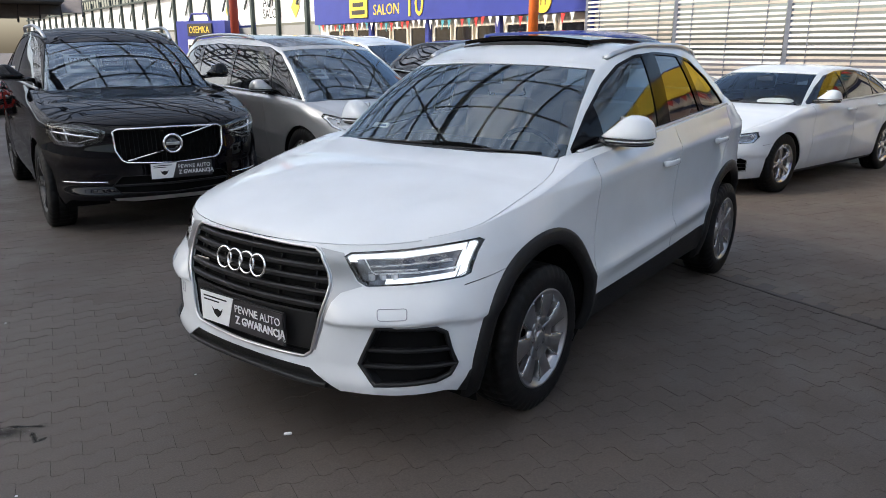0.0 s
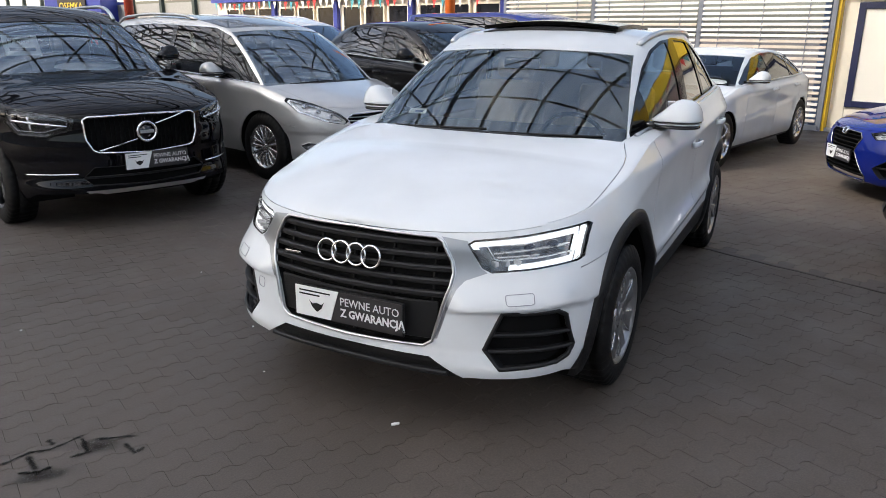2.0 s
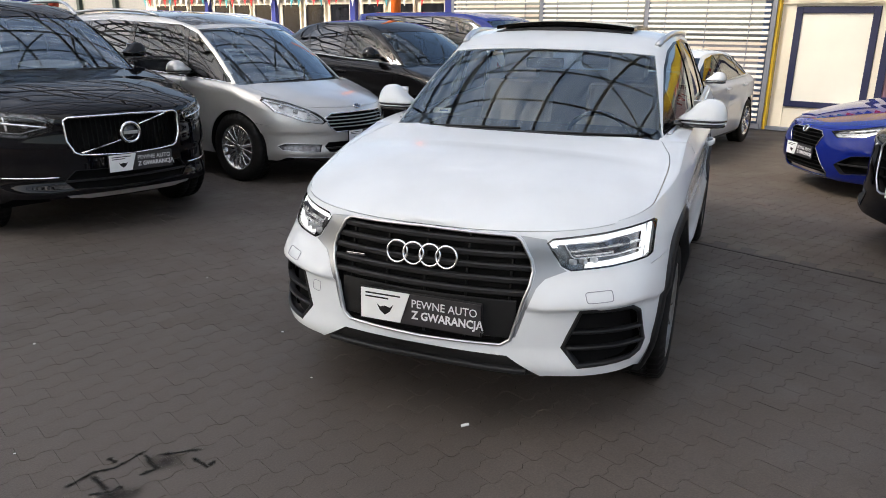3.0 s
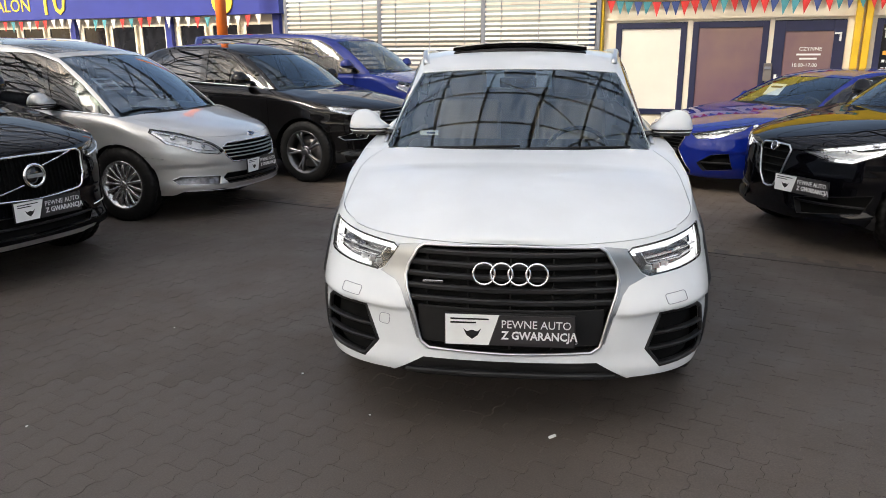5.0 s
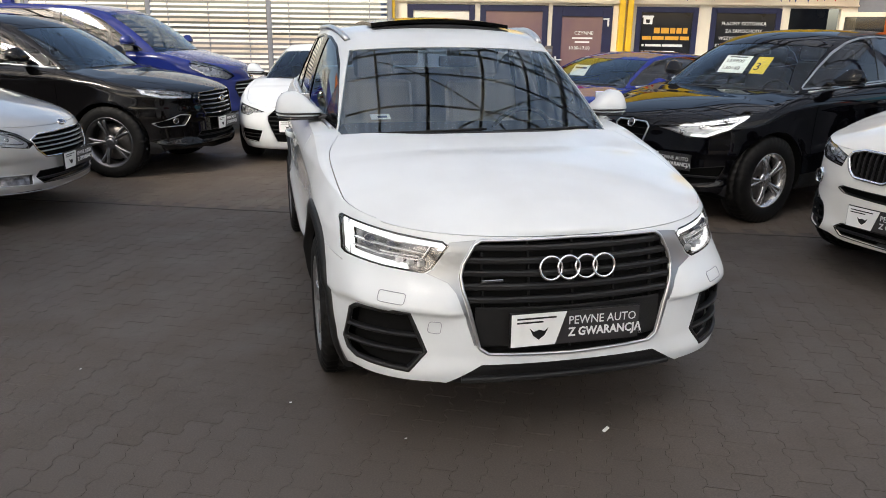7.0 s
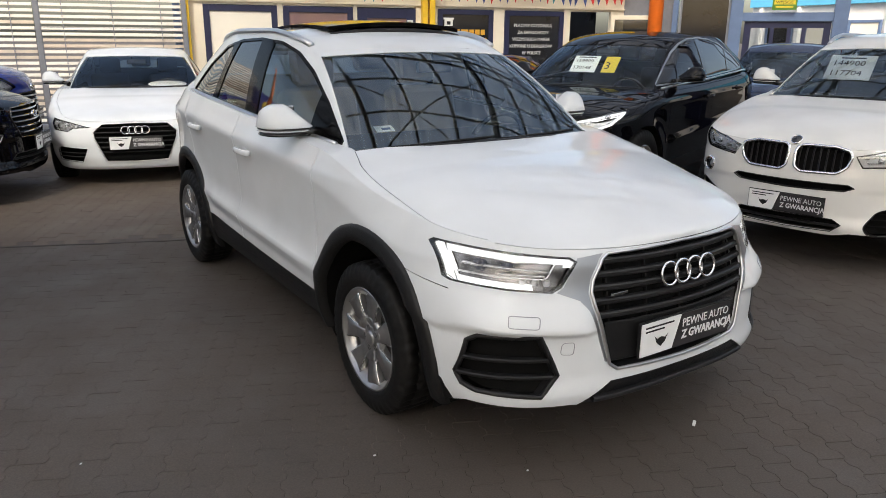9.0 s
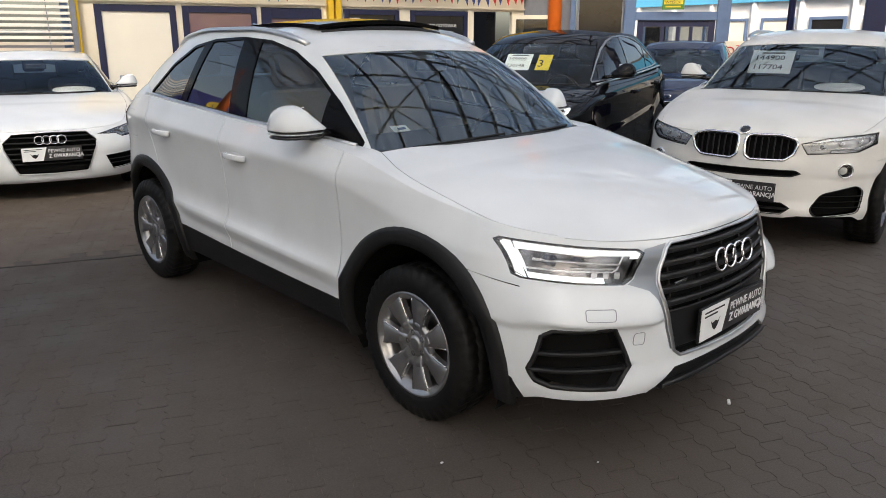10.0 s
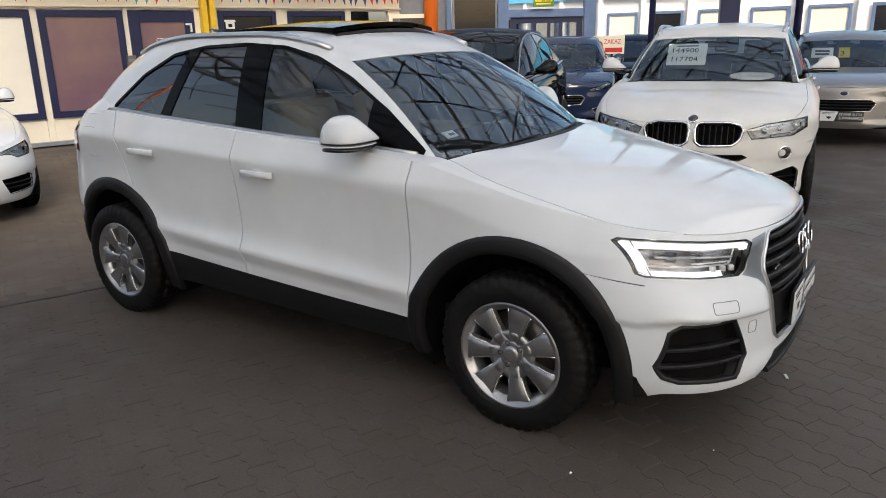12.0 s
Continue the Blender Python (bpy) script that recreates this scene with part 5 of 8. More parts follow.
M["violet_film"] = material("violet_window_film", (0.27, 0.165, 0.135), 0.22, second=(0.14, 0.075, 0.13), scale=0.7, coat=0.4)
M["dark_pane"] = material("dark_window", (0.015, 0.016, 0.02), 0.08, vary=0.3, scale=2)
M["slat"] = material("white_lacquered_slat", (0.78, 0.73, 0.65), 0.5, vary=0.08, scale=3)
M["slat_tan"] = material("weathered_slat", (0.58, 0.49, 0.39), 0.55, vary=0.15, scale=3)
M["slatpost"] = material("grey_post", (0.22, 0.23, 0.26), 0.5, vary=0.1)
M["steelwork"] = material("dark_green_steelwork", (0.020, 0.035, 0.030), 0.55, vary=0.25, scale=6)
M["rooftrim"] = material("dark_roof_steel", (0.035, 0.037, 0.04), 0.55, vary=0.25, scale=6)
M["flag_red"] = material("red_pennant", (0.62, 0.035, 0.03), 0.7, vary=0.1)
M["flag_blue"] = material("blue_pennant", (0.04, 0.07, 0.22), 0.7, vary=0.1)
M["flag_white"] = material("white_pennant", (0.75, 0.72, 0.66), 0.7, vary=0.08)
M["flag_teal"] = material("teal_pennant", (0.06, 0.28, 0.32), 0.7, vary=0.1)
M["outside_white"] = material("white_render_wall", (0.88, 0.88, 0.88), 0.7, vary=0.05, scale=2)
M["fascia_sky"] = material("sky_blue_fascia", (0.10, 0.45, 0.72), 0.5, vary=0.06)
M["fascia_red"] = material("red_fascia", (0.62, 0.09, 0.05), 0.5, vary=0.08)
M["green_sign"] = material("green_exit_sign", (0.10, 0.24, 0.03), 0.45)
M["gold"] = material("gold_lettering", (0.80, 0.55, 0.06), 0.4)
M["text_white"] = material("white_lettering", (0.80, 0.80, 0.78), 0.5)
M["text_amber"] = material("amber_lettering", (0.72, 0.36, 0.04), 0.5)
M["banner"] = material("white_banner", (0.78, 0.78, 0.77), 0.6, vary=0.06, scale=1.5)
M["tarp"] = material("brown_grey_roof_sheet", (0.16, 0.14, 0.13), 0.7, vary=0.2, scale=3)
M["shutter"] = material("grey_roller_shutter", (0.24, 0.24, 0.23), 0.6, vary=0.1)


def sheet(name, milky=0.68):
    """Ribbed translucent roofing: tinted, streaked with dirt along its ribs."""
    m = bpy.data.materials.new(name)
    m.use_nodes = True
    nt = m.node_tree
    nt.nodes.remove(nt.nodes["Principled BSDF"])
    tr, df, mx = nt.nodes.new("ShaderNodeBsdfTransparent"), nt.nodes.new("ShaderNodeBsdfTranslucent"), nt.nodes.new("ShaderNodeMixShader")
    co, mp, n = nt.nodes.new("ShaderNodeTexCoord"), nt.nodes.new("ShaderNodeMapping"), nt.nodes.new("ShaderNodeTexNoise")
    mp.inputs["Scale"].default_value = (7.0, 0.25, 1.0)
    n.inputs["Scale"].default_value, n.inputs["Detail"].default_value = 1.0, 5
    ramp = nt.nodes.new("ShaderNodeValToRGB")
    ramp.color_ramp.elements[0].color, ramp.color_ramp.elements[0].position = (0.64, 0.70, 0.77, 1), 0.40
    ramp.color_ramp.elements[1].color, ramp.color_ramp.elements[1].position = (1.0, 1.0, 1.0, 1), 0.60
    nt.links.new(co.outputs["Object"], mp.inputs[0])
    nt.links.new(mp.outputs[0], n.inputs["Vector"])
    nt.links.new(n.outputs["Fac"], ramp.inputs["Fac"])
    nt.links.new(ramp.outputs["Color"], tr.inputs["Color"])
    nt.links.new(ramp.outputs["Color"], df.inputs["Color"])
    mx.inputs[0].default_value = milky
    nt.links.new(tr.outputs[0], mx.inputs[1])
    nt.links.new(df.outputs[0], mx.inputs[2])
    nt.links.new(mx.outputs[0], nt.nodes["Material Output"].inputs["Surface"])
    return m


M["roofing"] = sheet("translucent_roofing")
M["roof_clear"] = sheet("clear_roofing", 0.14)


def flat(name, pts, z, mat, label, thick=0.2):
    bm = bmesh.new()
    f = bm.faces.new([bm.verts.new((x, y, z)) for x, y in pts])
    r = bmesh.ops.extrude_face_region(bm, geom=[f])
    bmesh.ops.translate(bm, verts=[g for g in r["geom"] if isinstance(g, bmesh.types.BMVert)], vec=(0, 0, -thick))
    bmesh.ops.recalc_face_normals(bm, faces=bm.faces)
    return tagged(part(name, bm, mat), label, name, kind="structure")


ground = flat("ground", [(-400, -400), (400, -400), (400, 400), (-400, 400)], -0.020, M["ground"], "dark worn paving that runs under the hall roof")


# ---- hall roof ----
# RY1 and CLEAR are placed for the light on the shop and back rows
ROOF_Z, RX0, RX1, RY0, RY1, CLEAR = 5.6, -24.0, 12.0, -12.0, 9.0, -0.6


def hall_roof():
    """Glazed hall roof: ribs, crossing lattice trusses and ribbed translucent sheets."""
    top = empty("ceiling", pose(0, 0, 0, 0, 0, -8), "translucent hall roof on dark steel ribs and lattice trusses", "roof")
    tagged(top, kind="structure")
    bm = bmesh.new()
    for i in range(int((RX1 - RX0) / 1.15) + 1):
        x = RX0 + 1.15 * i
        block(bm, (0.05 if i % 3 else 0.08, RY1 - RY0, 0.07 if i % 3 else 0.14), pose(x, (RY0 + RY1) / 2, ROOF_Z))
    for j in range(int((RY1 - RY0) / 1.3) + 1):
        y = RY0 + 1.3 * j
        if j % 3:
            block(bm, (RX1 - RX0, 0.06, 0.08), pose((RX0 + RX1) / 2, y, ROOF_Z - 0.06))
            continue
        block(bm, (RX1 - RX0, 0.10, 0.12), pose((RX0 + RX1) / 2, y, ROOF_Z - 0.1))
        block(bm, (RX1 - RX0, 0.09, 0.09), pose((RX0 + RX1) / 2, y, ROOF_Z - 0.95))
        n = int((RX1 - RX0) / 0.95)
        for i in range(n):
            x = RX0 + (i + 0.5) * (RX1 - RX0) / n
            s = 1 if i % 2 else -1
            block(bm, (1.28, 0.05, 0.05), pose(x, y, ROOF_Z - 0.52, 0, s * 42, 0))
    # crossed wind braces under the sheets
    for i in range(6):
        for j in range(5):
            for s in (1, -1):
                block(bm, (0.04, 6.4, 0.04), pose(RX0 + 3 + 5.6 * i, RY0 + 2.5 + 5.2 * j, ROOF_Z - 0.14, 0, 0, s * 47))
    part("roof_steelwork", bm, M["rooftrim"], top)
    bm = bmesh.new()
    block(bm, (RX1 - RX0, CLEAR - RY0, 0.008), pose((RX0 + RX1) / 2, (RY0 + CLEAR) / 2, ROOF_Z + 0.1))
    part("roof_sheets", bm, M["roofing"], top)
    # clearer sheets added out of view, to let more sun onto the back
    bm = bmesh.new()
    block(bm, (RX1 - RX0, RY1 - CLEAR - 0.01, 0.008), pose((RX0 + RX1) / 2, (CLEAR + RY1) / 2, ROOF_Z + 0.1))
    part("roof_sheets", bm, M["roof_clear"], top)
    return top


hall_roof()


# ---- shop front with posters ----
def bunting(m, length, drop, size, gap, colours, rng, group, sag=0.03):
    """Pennants, one after another, on a string."""
    n = int(length / gap)
    v, f = sweep([(length * i / 40, 0, -sag * math.sin(math.pi * (i / 40 * 4 % 1))) for i in range(41)], ring_section(0.004, 5))
    st = tagged(mesh_part("bunting_string", v, f, M["ink"]), "thin string of pennants along the shop front", "string")
    st.matrix_world = m
    for i in range(n):
        x = (i + 0.5) * gap
        h, w = size * rng.uniform(0.9, 1.1), size * 0.62
        sw, bend = rng.uniform(-0.03, 0.03), rng.uniform(-0.03, 0.03)
        vs = []
        for t, ww in ((0, 1.0), (0.5, 0.5), (1.0, 0.03)):
            for s in (-1, 1):
                for d in (-0.0015, 0.0015):
                    vs.append((s * w / 2 * ww + sw * t, d + bend * t * t, -h * t))
        fs = []
        for a in (0, 4):
            fs += [(a, a + 2, a + 6, a + 4), (a + 1, a + 5, a + 7, a + 3), (a, a + 4, a + 5, a + 1), (a + 2, a + 3, a + 7, a + 6)]
        k = rng.choice(colours)
        names = dict(flag_red="red", flag_blue="navy blue", flag_white="off-white", flag_teal="teal")
        p = mesh_part("pennant", vs, fs, M[k], smooth=False)
        tagged(p, names[k] + " triangular cloth pennant hanging on a string", "pennant", group)
        p.matrix_world = m @ pose(x, 0, -sag * math.sin(math.pi * (x / length * 4 % 1)))


def window_unit(name, m, w, h, pane, frame_mat, label, rim=0.10, depth=0.06):
    """A framed pane, sill and all, whose lower left corner lies at m's origin; it faces -y."""
    ob = tagged(empty(name, m, label, "window"), kind="structure")
    for nm, size, at in (("frame_left", (rim, depth, h), (rim / 2, 0, h / 2)), ("frame_right", (rim, depth, h), (w - rim / 2, 0, h / 2)),
                         ("frame_top", (w - 2 * rim, depth, rim), (w / 2, 0, h - rim / 2)), ("frame_bottom", (w - 2 * rim, depth, rim), (w / 2, 0, rim / 2))):
        box_part(nm, size, pose(*at), frame_mat, ob, bevel=0.006)
    box_part("pane", (w - 2 * rim, 0.02, h - 2 * rim), pose(w / 2, 0.008, h / 2), pane, ob, bevel=0.001)
    return ob


SHOP = pose(1.729, 10.82, 0, 0, 0, -17.0) @ Matrix.Diagonal((1.04, 1, 1, 1))
SHOP_LEN = 7.9


def bars(ob, rows, mat):
    """Unreadable writing as plain bars: (x, z, width, height)."""
    for x, z, w, h in rows:
        box_part("writing_bar", (w, 0.003, h), pose(x + w / 2, -0.006, z + h / 2), mat, ob, bevel=0)


def shop():
    rng = random.Random(3)
    wall = tagged(empty("wall_shop", SHOP, "cream panelled shop front on a low step", "wall"), kind="structure")
    # the wall as real panels round the openings
    openings = [(0.0, 1.21, 0.42), (1.31, 2.52, 0.42), (2.60, 3.66, 0.06), (4.08, 5.16, 0.42), (5.39, 6.60, 0.42), (6.75, 7.62, 0.06)]
    x = -0.22
    for a, b, zb in openings:
        if a - x > 0.02:
            box_part("panel", (a - x - 0.004, 0.10, 2.12), pose((a + x) / 2, 0.05, 1.06), M["cream_wall"], wall)
        if zb > 0.1:
            box_part("panel", (b - a, 0.09, zb - 0.004), pose((a + b) / 2, 0.055, zb / 2), M["cream_wall"], wall)
        box_part("panel", (b - a, 0.09, 0.05), pose((a + b) / 2, 0.055, 2.095), M["cream_wall"], wall)
        x = b
    box_part("panel", (SHOP_LEN - x, 0.10, 2.12), pose((SHOP_LEN + x) / 2, 0.05, 1.06), M["cream_wall"], wall)
    box_part("panel", (SHOP_LEN + 0.22, 0.10, 0.36), pose(SHOP_LEN / 2 - 0.11, 0.05, 2.304), M["cream_wall"], wall)
    box_part("ledge", (SHOP_LEN + 0.22, 0.05, 0.03), pose(SHOP_LEN / 2 - 0.11, -0.02, 2.125), M["cream_wall"], wall)
    box_part("step", (SHOP_LEN + 0.22, 0.16, 0.06), pose(SHOP_LEN / 2 - 0.11, -0.02, 0.03), M["slatpost"], wall)
    box_part("back", (SHOP_LEN + 0.22, 0.06, 2.5), pose(SHOP_LEN / 2 - 0.11, 1.2, 1.25), M["dark_pane"], wall)
    fa = box_part("fascia", (SHOP_LEN + 0.4, 0.30, 1.1), pose(SHOP_LEN / 2 - 0.1, -0.06, 3.04), M["fascia_yellow"], wall, bevel=0.01)
    box_part("fascia_edge", (SHOP_LEN + 0.42, 0.32, 0.05), pose(SHOP_LEN / 2 - 0.1, -0.06, 3.62), M["fascia_blue"], wall)
    window_unit("window_1", SHOP @ pose(0, 0, 0.42), 1.21, 1.64, M["white_blind"], M["navy_frame"], "navy-framed window with a drawn white blind")
    window_unit("window_2", SHOP @ pose(1.31, 0, 0.42), 1.21, 1.64, M["violet_film"], M["navy_frame"], "navy-framed window with brown-violet film")
    d = window_unit("door_1", SHOP @ pose(2.60, 0, 0.06), 1.06, 1.99, M["violet_film"], M["navy_frame"], "closed navy shop door with violet film and opening hours", rim=0.17)
    tagged(d, category="door")
    up = pose(0, -0.006, 0, 90)
    lettering("hours_line", "CZYNNE", 0.085, pose(0.40, 0, 1.50) @ up, M["text_white"], d, depth=0.002)
    bars(d, [(0.37, 1.42, 0.36, 0.03), (0.42, 1.35, 0.26, 0.03)], M["text_white"])
    lettering("hours_line", "10.00-17.00", 0.085, pose(0.31, 0, 1.23) @ up, M["text_white"], d, depth=0.002, stretch=0.95)
    h = new("door_handle")
    h.parent, h.location = d, (0.08, -0.05, 0.98)
    box_part("plate", (0.04, 0.012, 0.24), pose(0, 0.014, 0), M["text_white"], h)
    box_part("lever", (0.13, 0.018, 0.022), pose(0.05, -0.01, 0.06), M["text_white"], h, bevel=0.007)
    box_part("hinge", (0.10, 0.05, 0.03), pose(0.95, -0.04, 1.78), M["text_white"], d)
    box_part("hinge", (0.03, 0.05, 0.14), pose(0.985, -0.04, 1.72), M["text_white"], d)
    lb = empty("letter_box", SHOP @ pose(2.555, -0.06, 1.20), "small dark brown letter box fixed beside the shop door", "letter box")
    box_part("body", (0.13, 0.09, 0.30), pose(0, 0, 0), M["tarp"], lb, bevel=0.008)
    box_part("flap", (0.10, 0.01, 0.05), pose(0, -0.048, 0.07), M["slatpost"], lb)
    w3 = window_unit("window_3", SHOP @ pose(4.08, 0, 0.42), 1.08, 1.64, M["dark_pane"], M["navy_frame"], "dark shop window with amber and white writing", rim=0.09)
    rows = [(1.18, 0.10, 0.33, M["text_amber"], (0.10, 0.14, 0.09, 0.09, 0.08)), (1.065, 0.065, 0.13, M["text_amber"], (0.16, 0.20, 0.24, 0.16)),
            (0.945, 0.042, 0.13, M["text_white"], (0.04, 0.28, 0.36)), (0.825, 0.042, 0.13, M["text_white"], (0.04, 0.27, 0.24)), (0.705, 0.042, 0.13, M["text_white"], (0.04, 0.23, 0.22))]
    for z, hh, x, mat, words in rows:
        for wd in words:
            bars(w3, [(x, z, wd, hh)], mat)
            x += wd + 0.022
    # the telephone picture
    tel = box_part("telephone_sign", (0.16, 0.003, 0.12), pose(0.21, -0.006, 1.40), M["text_white"], w3, bevel=0.0)
    box_part("telephone_sign", (0.20, 0.003, 0.035), pose(0.21, -0.007, 1.475), M["text_white"], w3, bevel=0.0)
    box_part("telephone_dial", (0.07, 0.003, 0.06), pose(0.21, -0.0085, 1.395), M["dark_pane"], w3, bevel=0.0)
    w4 = window_unit("window_4", SHOP @ pose(5.39, 0, 0.42), 1.21, 1.64, M["dark_pane"], M["navy_frame"], "dark shop window with white lettering about buying cars", rim=0.09)
    for i, t in enumerate(("PŁACIMY GOTÓWKĄ", "ZA SAMOCHODY", "WSZYSTKICH MAREK", "KUPIONE U DEALERÓW", "W POLSCE")):
        lettering("sign_line", t, 0.088, pose(0.60 - 0.026 * len(t) - 0.02, 0, 1.34 - 0.13 * i) @ up, M["text_white"], w4, depth=0.002, stretch=0.92)
    # an open doorway, its leaf swung out
    dr = tagged(empty("door_2", SHOP @ pose(6.75, 0, 0.06), "open white-framed shop door leaf swung outwards", "door"), kind="structure")
    leaf = new("leaf")
    leaf.parent = dr
    leaf.matrix_local = pose(0.86, -0.04, 0, 0, 0, -35)
    for size, at in (((0.07, 0.05, 1.95), (0.035, 0, 0.975)), ((0.07, 0.05, 1.95), (0.765, 0, 0.975)), ((0.66, 0.05, 0.08), (0.4, 0, 1.91)), ((0.66, 0.05, 0.12), (0.4, 0, 0.06))):
        box_part("stile", size, pose(*at), M["cream_wall"], leaf)
    box_part("pane", (0.66, 0.012, 1.75), pose(0.4, 0, 1.0), M["pane"], leaf, bevel=0)
    for x0 in (-0.11,):
        pass
    for x0, w in ((3.76, 0.10), (3.90, 0.10)):
        p = tagged(box_part("shop_post", (w, 0.14, 3.5), SHOP @ pose(x0 + w / 2, -0.07, 1.75), M["yellow"], bevel=0.01), "yellow painted steel post on the shop front", "post", "yellow posts")
    tagged(box_part("shop_post", (0.12, 0.14, 3.5), SHOP @ pose(-0.28, -0.07, 1.75), M["yellow"], bevel=0.01), "yellow painted steel post at the shop corner", "post", "yellow posts")
    tagged(box_part("corner_post", (0.11, 0.12, 3.5), SHOP @ pose(-0.42, -0.05, 1.75), M["steel_blue"], bevel=0.01), "blue-grey steel post between shutters and shop", "post")
    bunting(SHOP @ pose(-0.15, -0.25, 2.46), SHOP_LEN + 0.1, 0.0, 0.24, 0.155, ["flag_red", "flag_blue", "flag_blue", "flag_teal", "flag_red", "flag_blue"], rng, "shop pennants", sag=0.05)


shop()


def round_post(name, x, y, r, h, mat, label, group=""):
    ob = empty(name, pose(x, y, 0), label, "post", group)
    v, f = sweep([(0, 0, 0), (0, 0, h)], ring_section(r, 20), up=Vector((0, 1, 0)))
    mesh_part("shaft", v, f, mat, ob)
    v, f = sweep([(0, 0, 0), (0, 0, 0.05)], ring_section(r * 1.7, 20), up=Vector((0, 1, 0)))
    mesh_part("foot", v, f, mat, ob, smooth=False)
    return ob


round_post("steel_post", 9.75, 7.73, 0.14, 5.6, M["orange"], "thick bright orange steel post by the shop end", "hall posts")
round_post("steel_post", -6.9, 13.2, 0.12, 5.6, M["orange"], "bright orange steel post before the blue salon", "hall posts")
round_post("steel_post", -17.1, 12.4, 0.13, 5.6, M["redpost"], "red steel post of the hall", "hall posts")


# ---- white slatted screen ----
def slat_screen():
    m = pose(-5.15, 12.45, 0, 0, 0, -14.8)
    length, pitch = 6.75, 0.092
    fence = tagged(empty("wall_slats", m, "white horizontal slats on grey posts, daylight behind", "slatted wall"), kind="structure")
    for i in range(4):
        box_part("post", (0.08, 0.08, 3.6), pose(length * i / 3, 0.05, 1.8), M["slatpost"], fence)
    rng = random.Random(8)
    shared = {}
    for i in range(3):
        w = length / 3 - 0.10
        bm = bmesh.new()
        block(bm, (w, 0.014, 0.056), pose(0, 0, 0, -30), 0.004, 1)
        me = bpy.data.meshes.new("slat")
        bm.to_mesh(me)
        bm.free()
        me.materials.append(M["slat"])
        tan = me.copy()
        tan.materials[0] = M["slat_tan"]
        for j in range(37):
            o = new("slat", tan if rng.random() < 0.4 else me)
            o.parent = fence
            o.matrix_local = pose(length * (i + 0.5) / 3, rng.uniform(-0.004, 0.004), 0.16 + pitch * j, rng.uniform(-5, 5), rng.uniform(-0.15, 0.15), 0)
        for k in range(3):
            box_part("cord", (0.012, 0.03, 3.3), pose(length * i / 3 + length / 3 * (k + 0.5) / 3, 0.0, 1.8), M["slatpost"], fence, bevel=0.002)
    box_part("rail", (length, 0.06, 0.06), pose(length / 2, 0.03, 1.62), M["slatpost"], fence)
    box_part("rail", (length, 0.10, 0.08), pose(length / 2, 0.03, 0.05), M["slatpost"], fence)


slat_screen()


# ---- blue salon building ----
def salon():
    m = pose(-18.95, 17.45, 0, 0, 0, -15)
    L = 13.6
    b = tagged(empty("salon_building", m, "low shop building with a blue fascia, gold lettering and cream windows", "building"), kind="structure")
    box_part("wall", (L, 0.12, 2.5), pose(L / 2, 0.4, 1.25), M["cream_wall"], b)
    box_part("roof", (L, 5.0, 0.15), pose(L / 2, 2.6, 3.2), M["tarp"], b)
    box_part("fascia", (L, 0.25, 0.95), pose(L / 2, 0.2, 2.95), M["fascia_blue"], b, bevel=0.01)
    v, f = [], []
    n = 16
    for i in range(n + 1):
        x = 1.1 + 1.9 * i / n
        z = 3.425 + 0.30 * min(1.0, math.sin(math.pi * i / n) * 1.7)
        v += [(x, 0.08, 3.40), (x, 0.08, z), (x, 0.28, z), (x, 0.28, 3.40)]
    for i in range(n):
        for j in range(4):
            f.append((i * 4 + j, i * 4 + (j + 1) % 4, i * 4 + 4 + (j + 1) % 4, i * 4 + 4 + j))
    mesh_part("fascia_crest", v, f, M["fascia_blue"], b, smooth=False)
    up = pose(0, 0.07, 0, 90)
    lettering("sign_word", "SALON", 0.48, pose(4.1, 0, 2.70) @ up, M["gold"], b, depth=0.01, stretch=1.0)
    lettering("sign_number", "10", 1.12, pose(5.95, 0, 2.60) @ up, M["gold"], b, depth=0.02, stretch=0.9)
    box_part("yellow_board", (1.15, 0.03, 0.62), pose(3.2, 0.05, 2.95), M["gold"], b)
    for i, w in enumerate((0.7, 0.85)):
        box_part("writing_bar", (w, 0.004, 0.14), pose(3.2, 0.03, 3.07 - 0.25 * i), M["signdark"], b, bevel=0)
    v, f = lathe([(0.02, 0.001), (0.02, 0.30), (-0.02, 0.30)], 28)
    mesh_part("round_badge", [(12.0 + y, 0.06 - x, 2.78 + z) for x, y, z in v], f, M["gold"], b, smooth=False)
    lettering("badge_number", "11", 0.30, pose(11.88, -0.03, 2.67) @ up, M["signdark"], b, depth=0.004)
    x, k = 0.55, 0
    for g in range(4):
        for j in range(3):
            w = window_unit("window", m @ pose(x + 0.13, 0.30, 0.75), 0.86, 1.55, M["dark_pane"], M["cream_wall"], "cream-framed dark shop window", rim=0.06)
            w.name = "window_%d" % (5 + k)
            k += 1
            x += 1.0
        box_part("pier", (0.18, 0.14, 2.5), pose(x + 0.10, 0.28, 1.25), M["fascia_blue"], b)
        x += 0.25
    rng = random.Random(5)
    bunting(m @ pose(0.3, 0.02, 2.48), 12.9, 0, 0.26, 0.30, ["flag_red", "flag_white", "flag_white", "flag_red", "flag_teal"], rng, "salon pennants", sag=0.05)


salon()


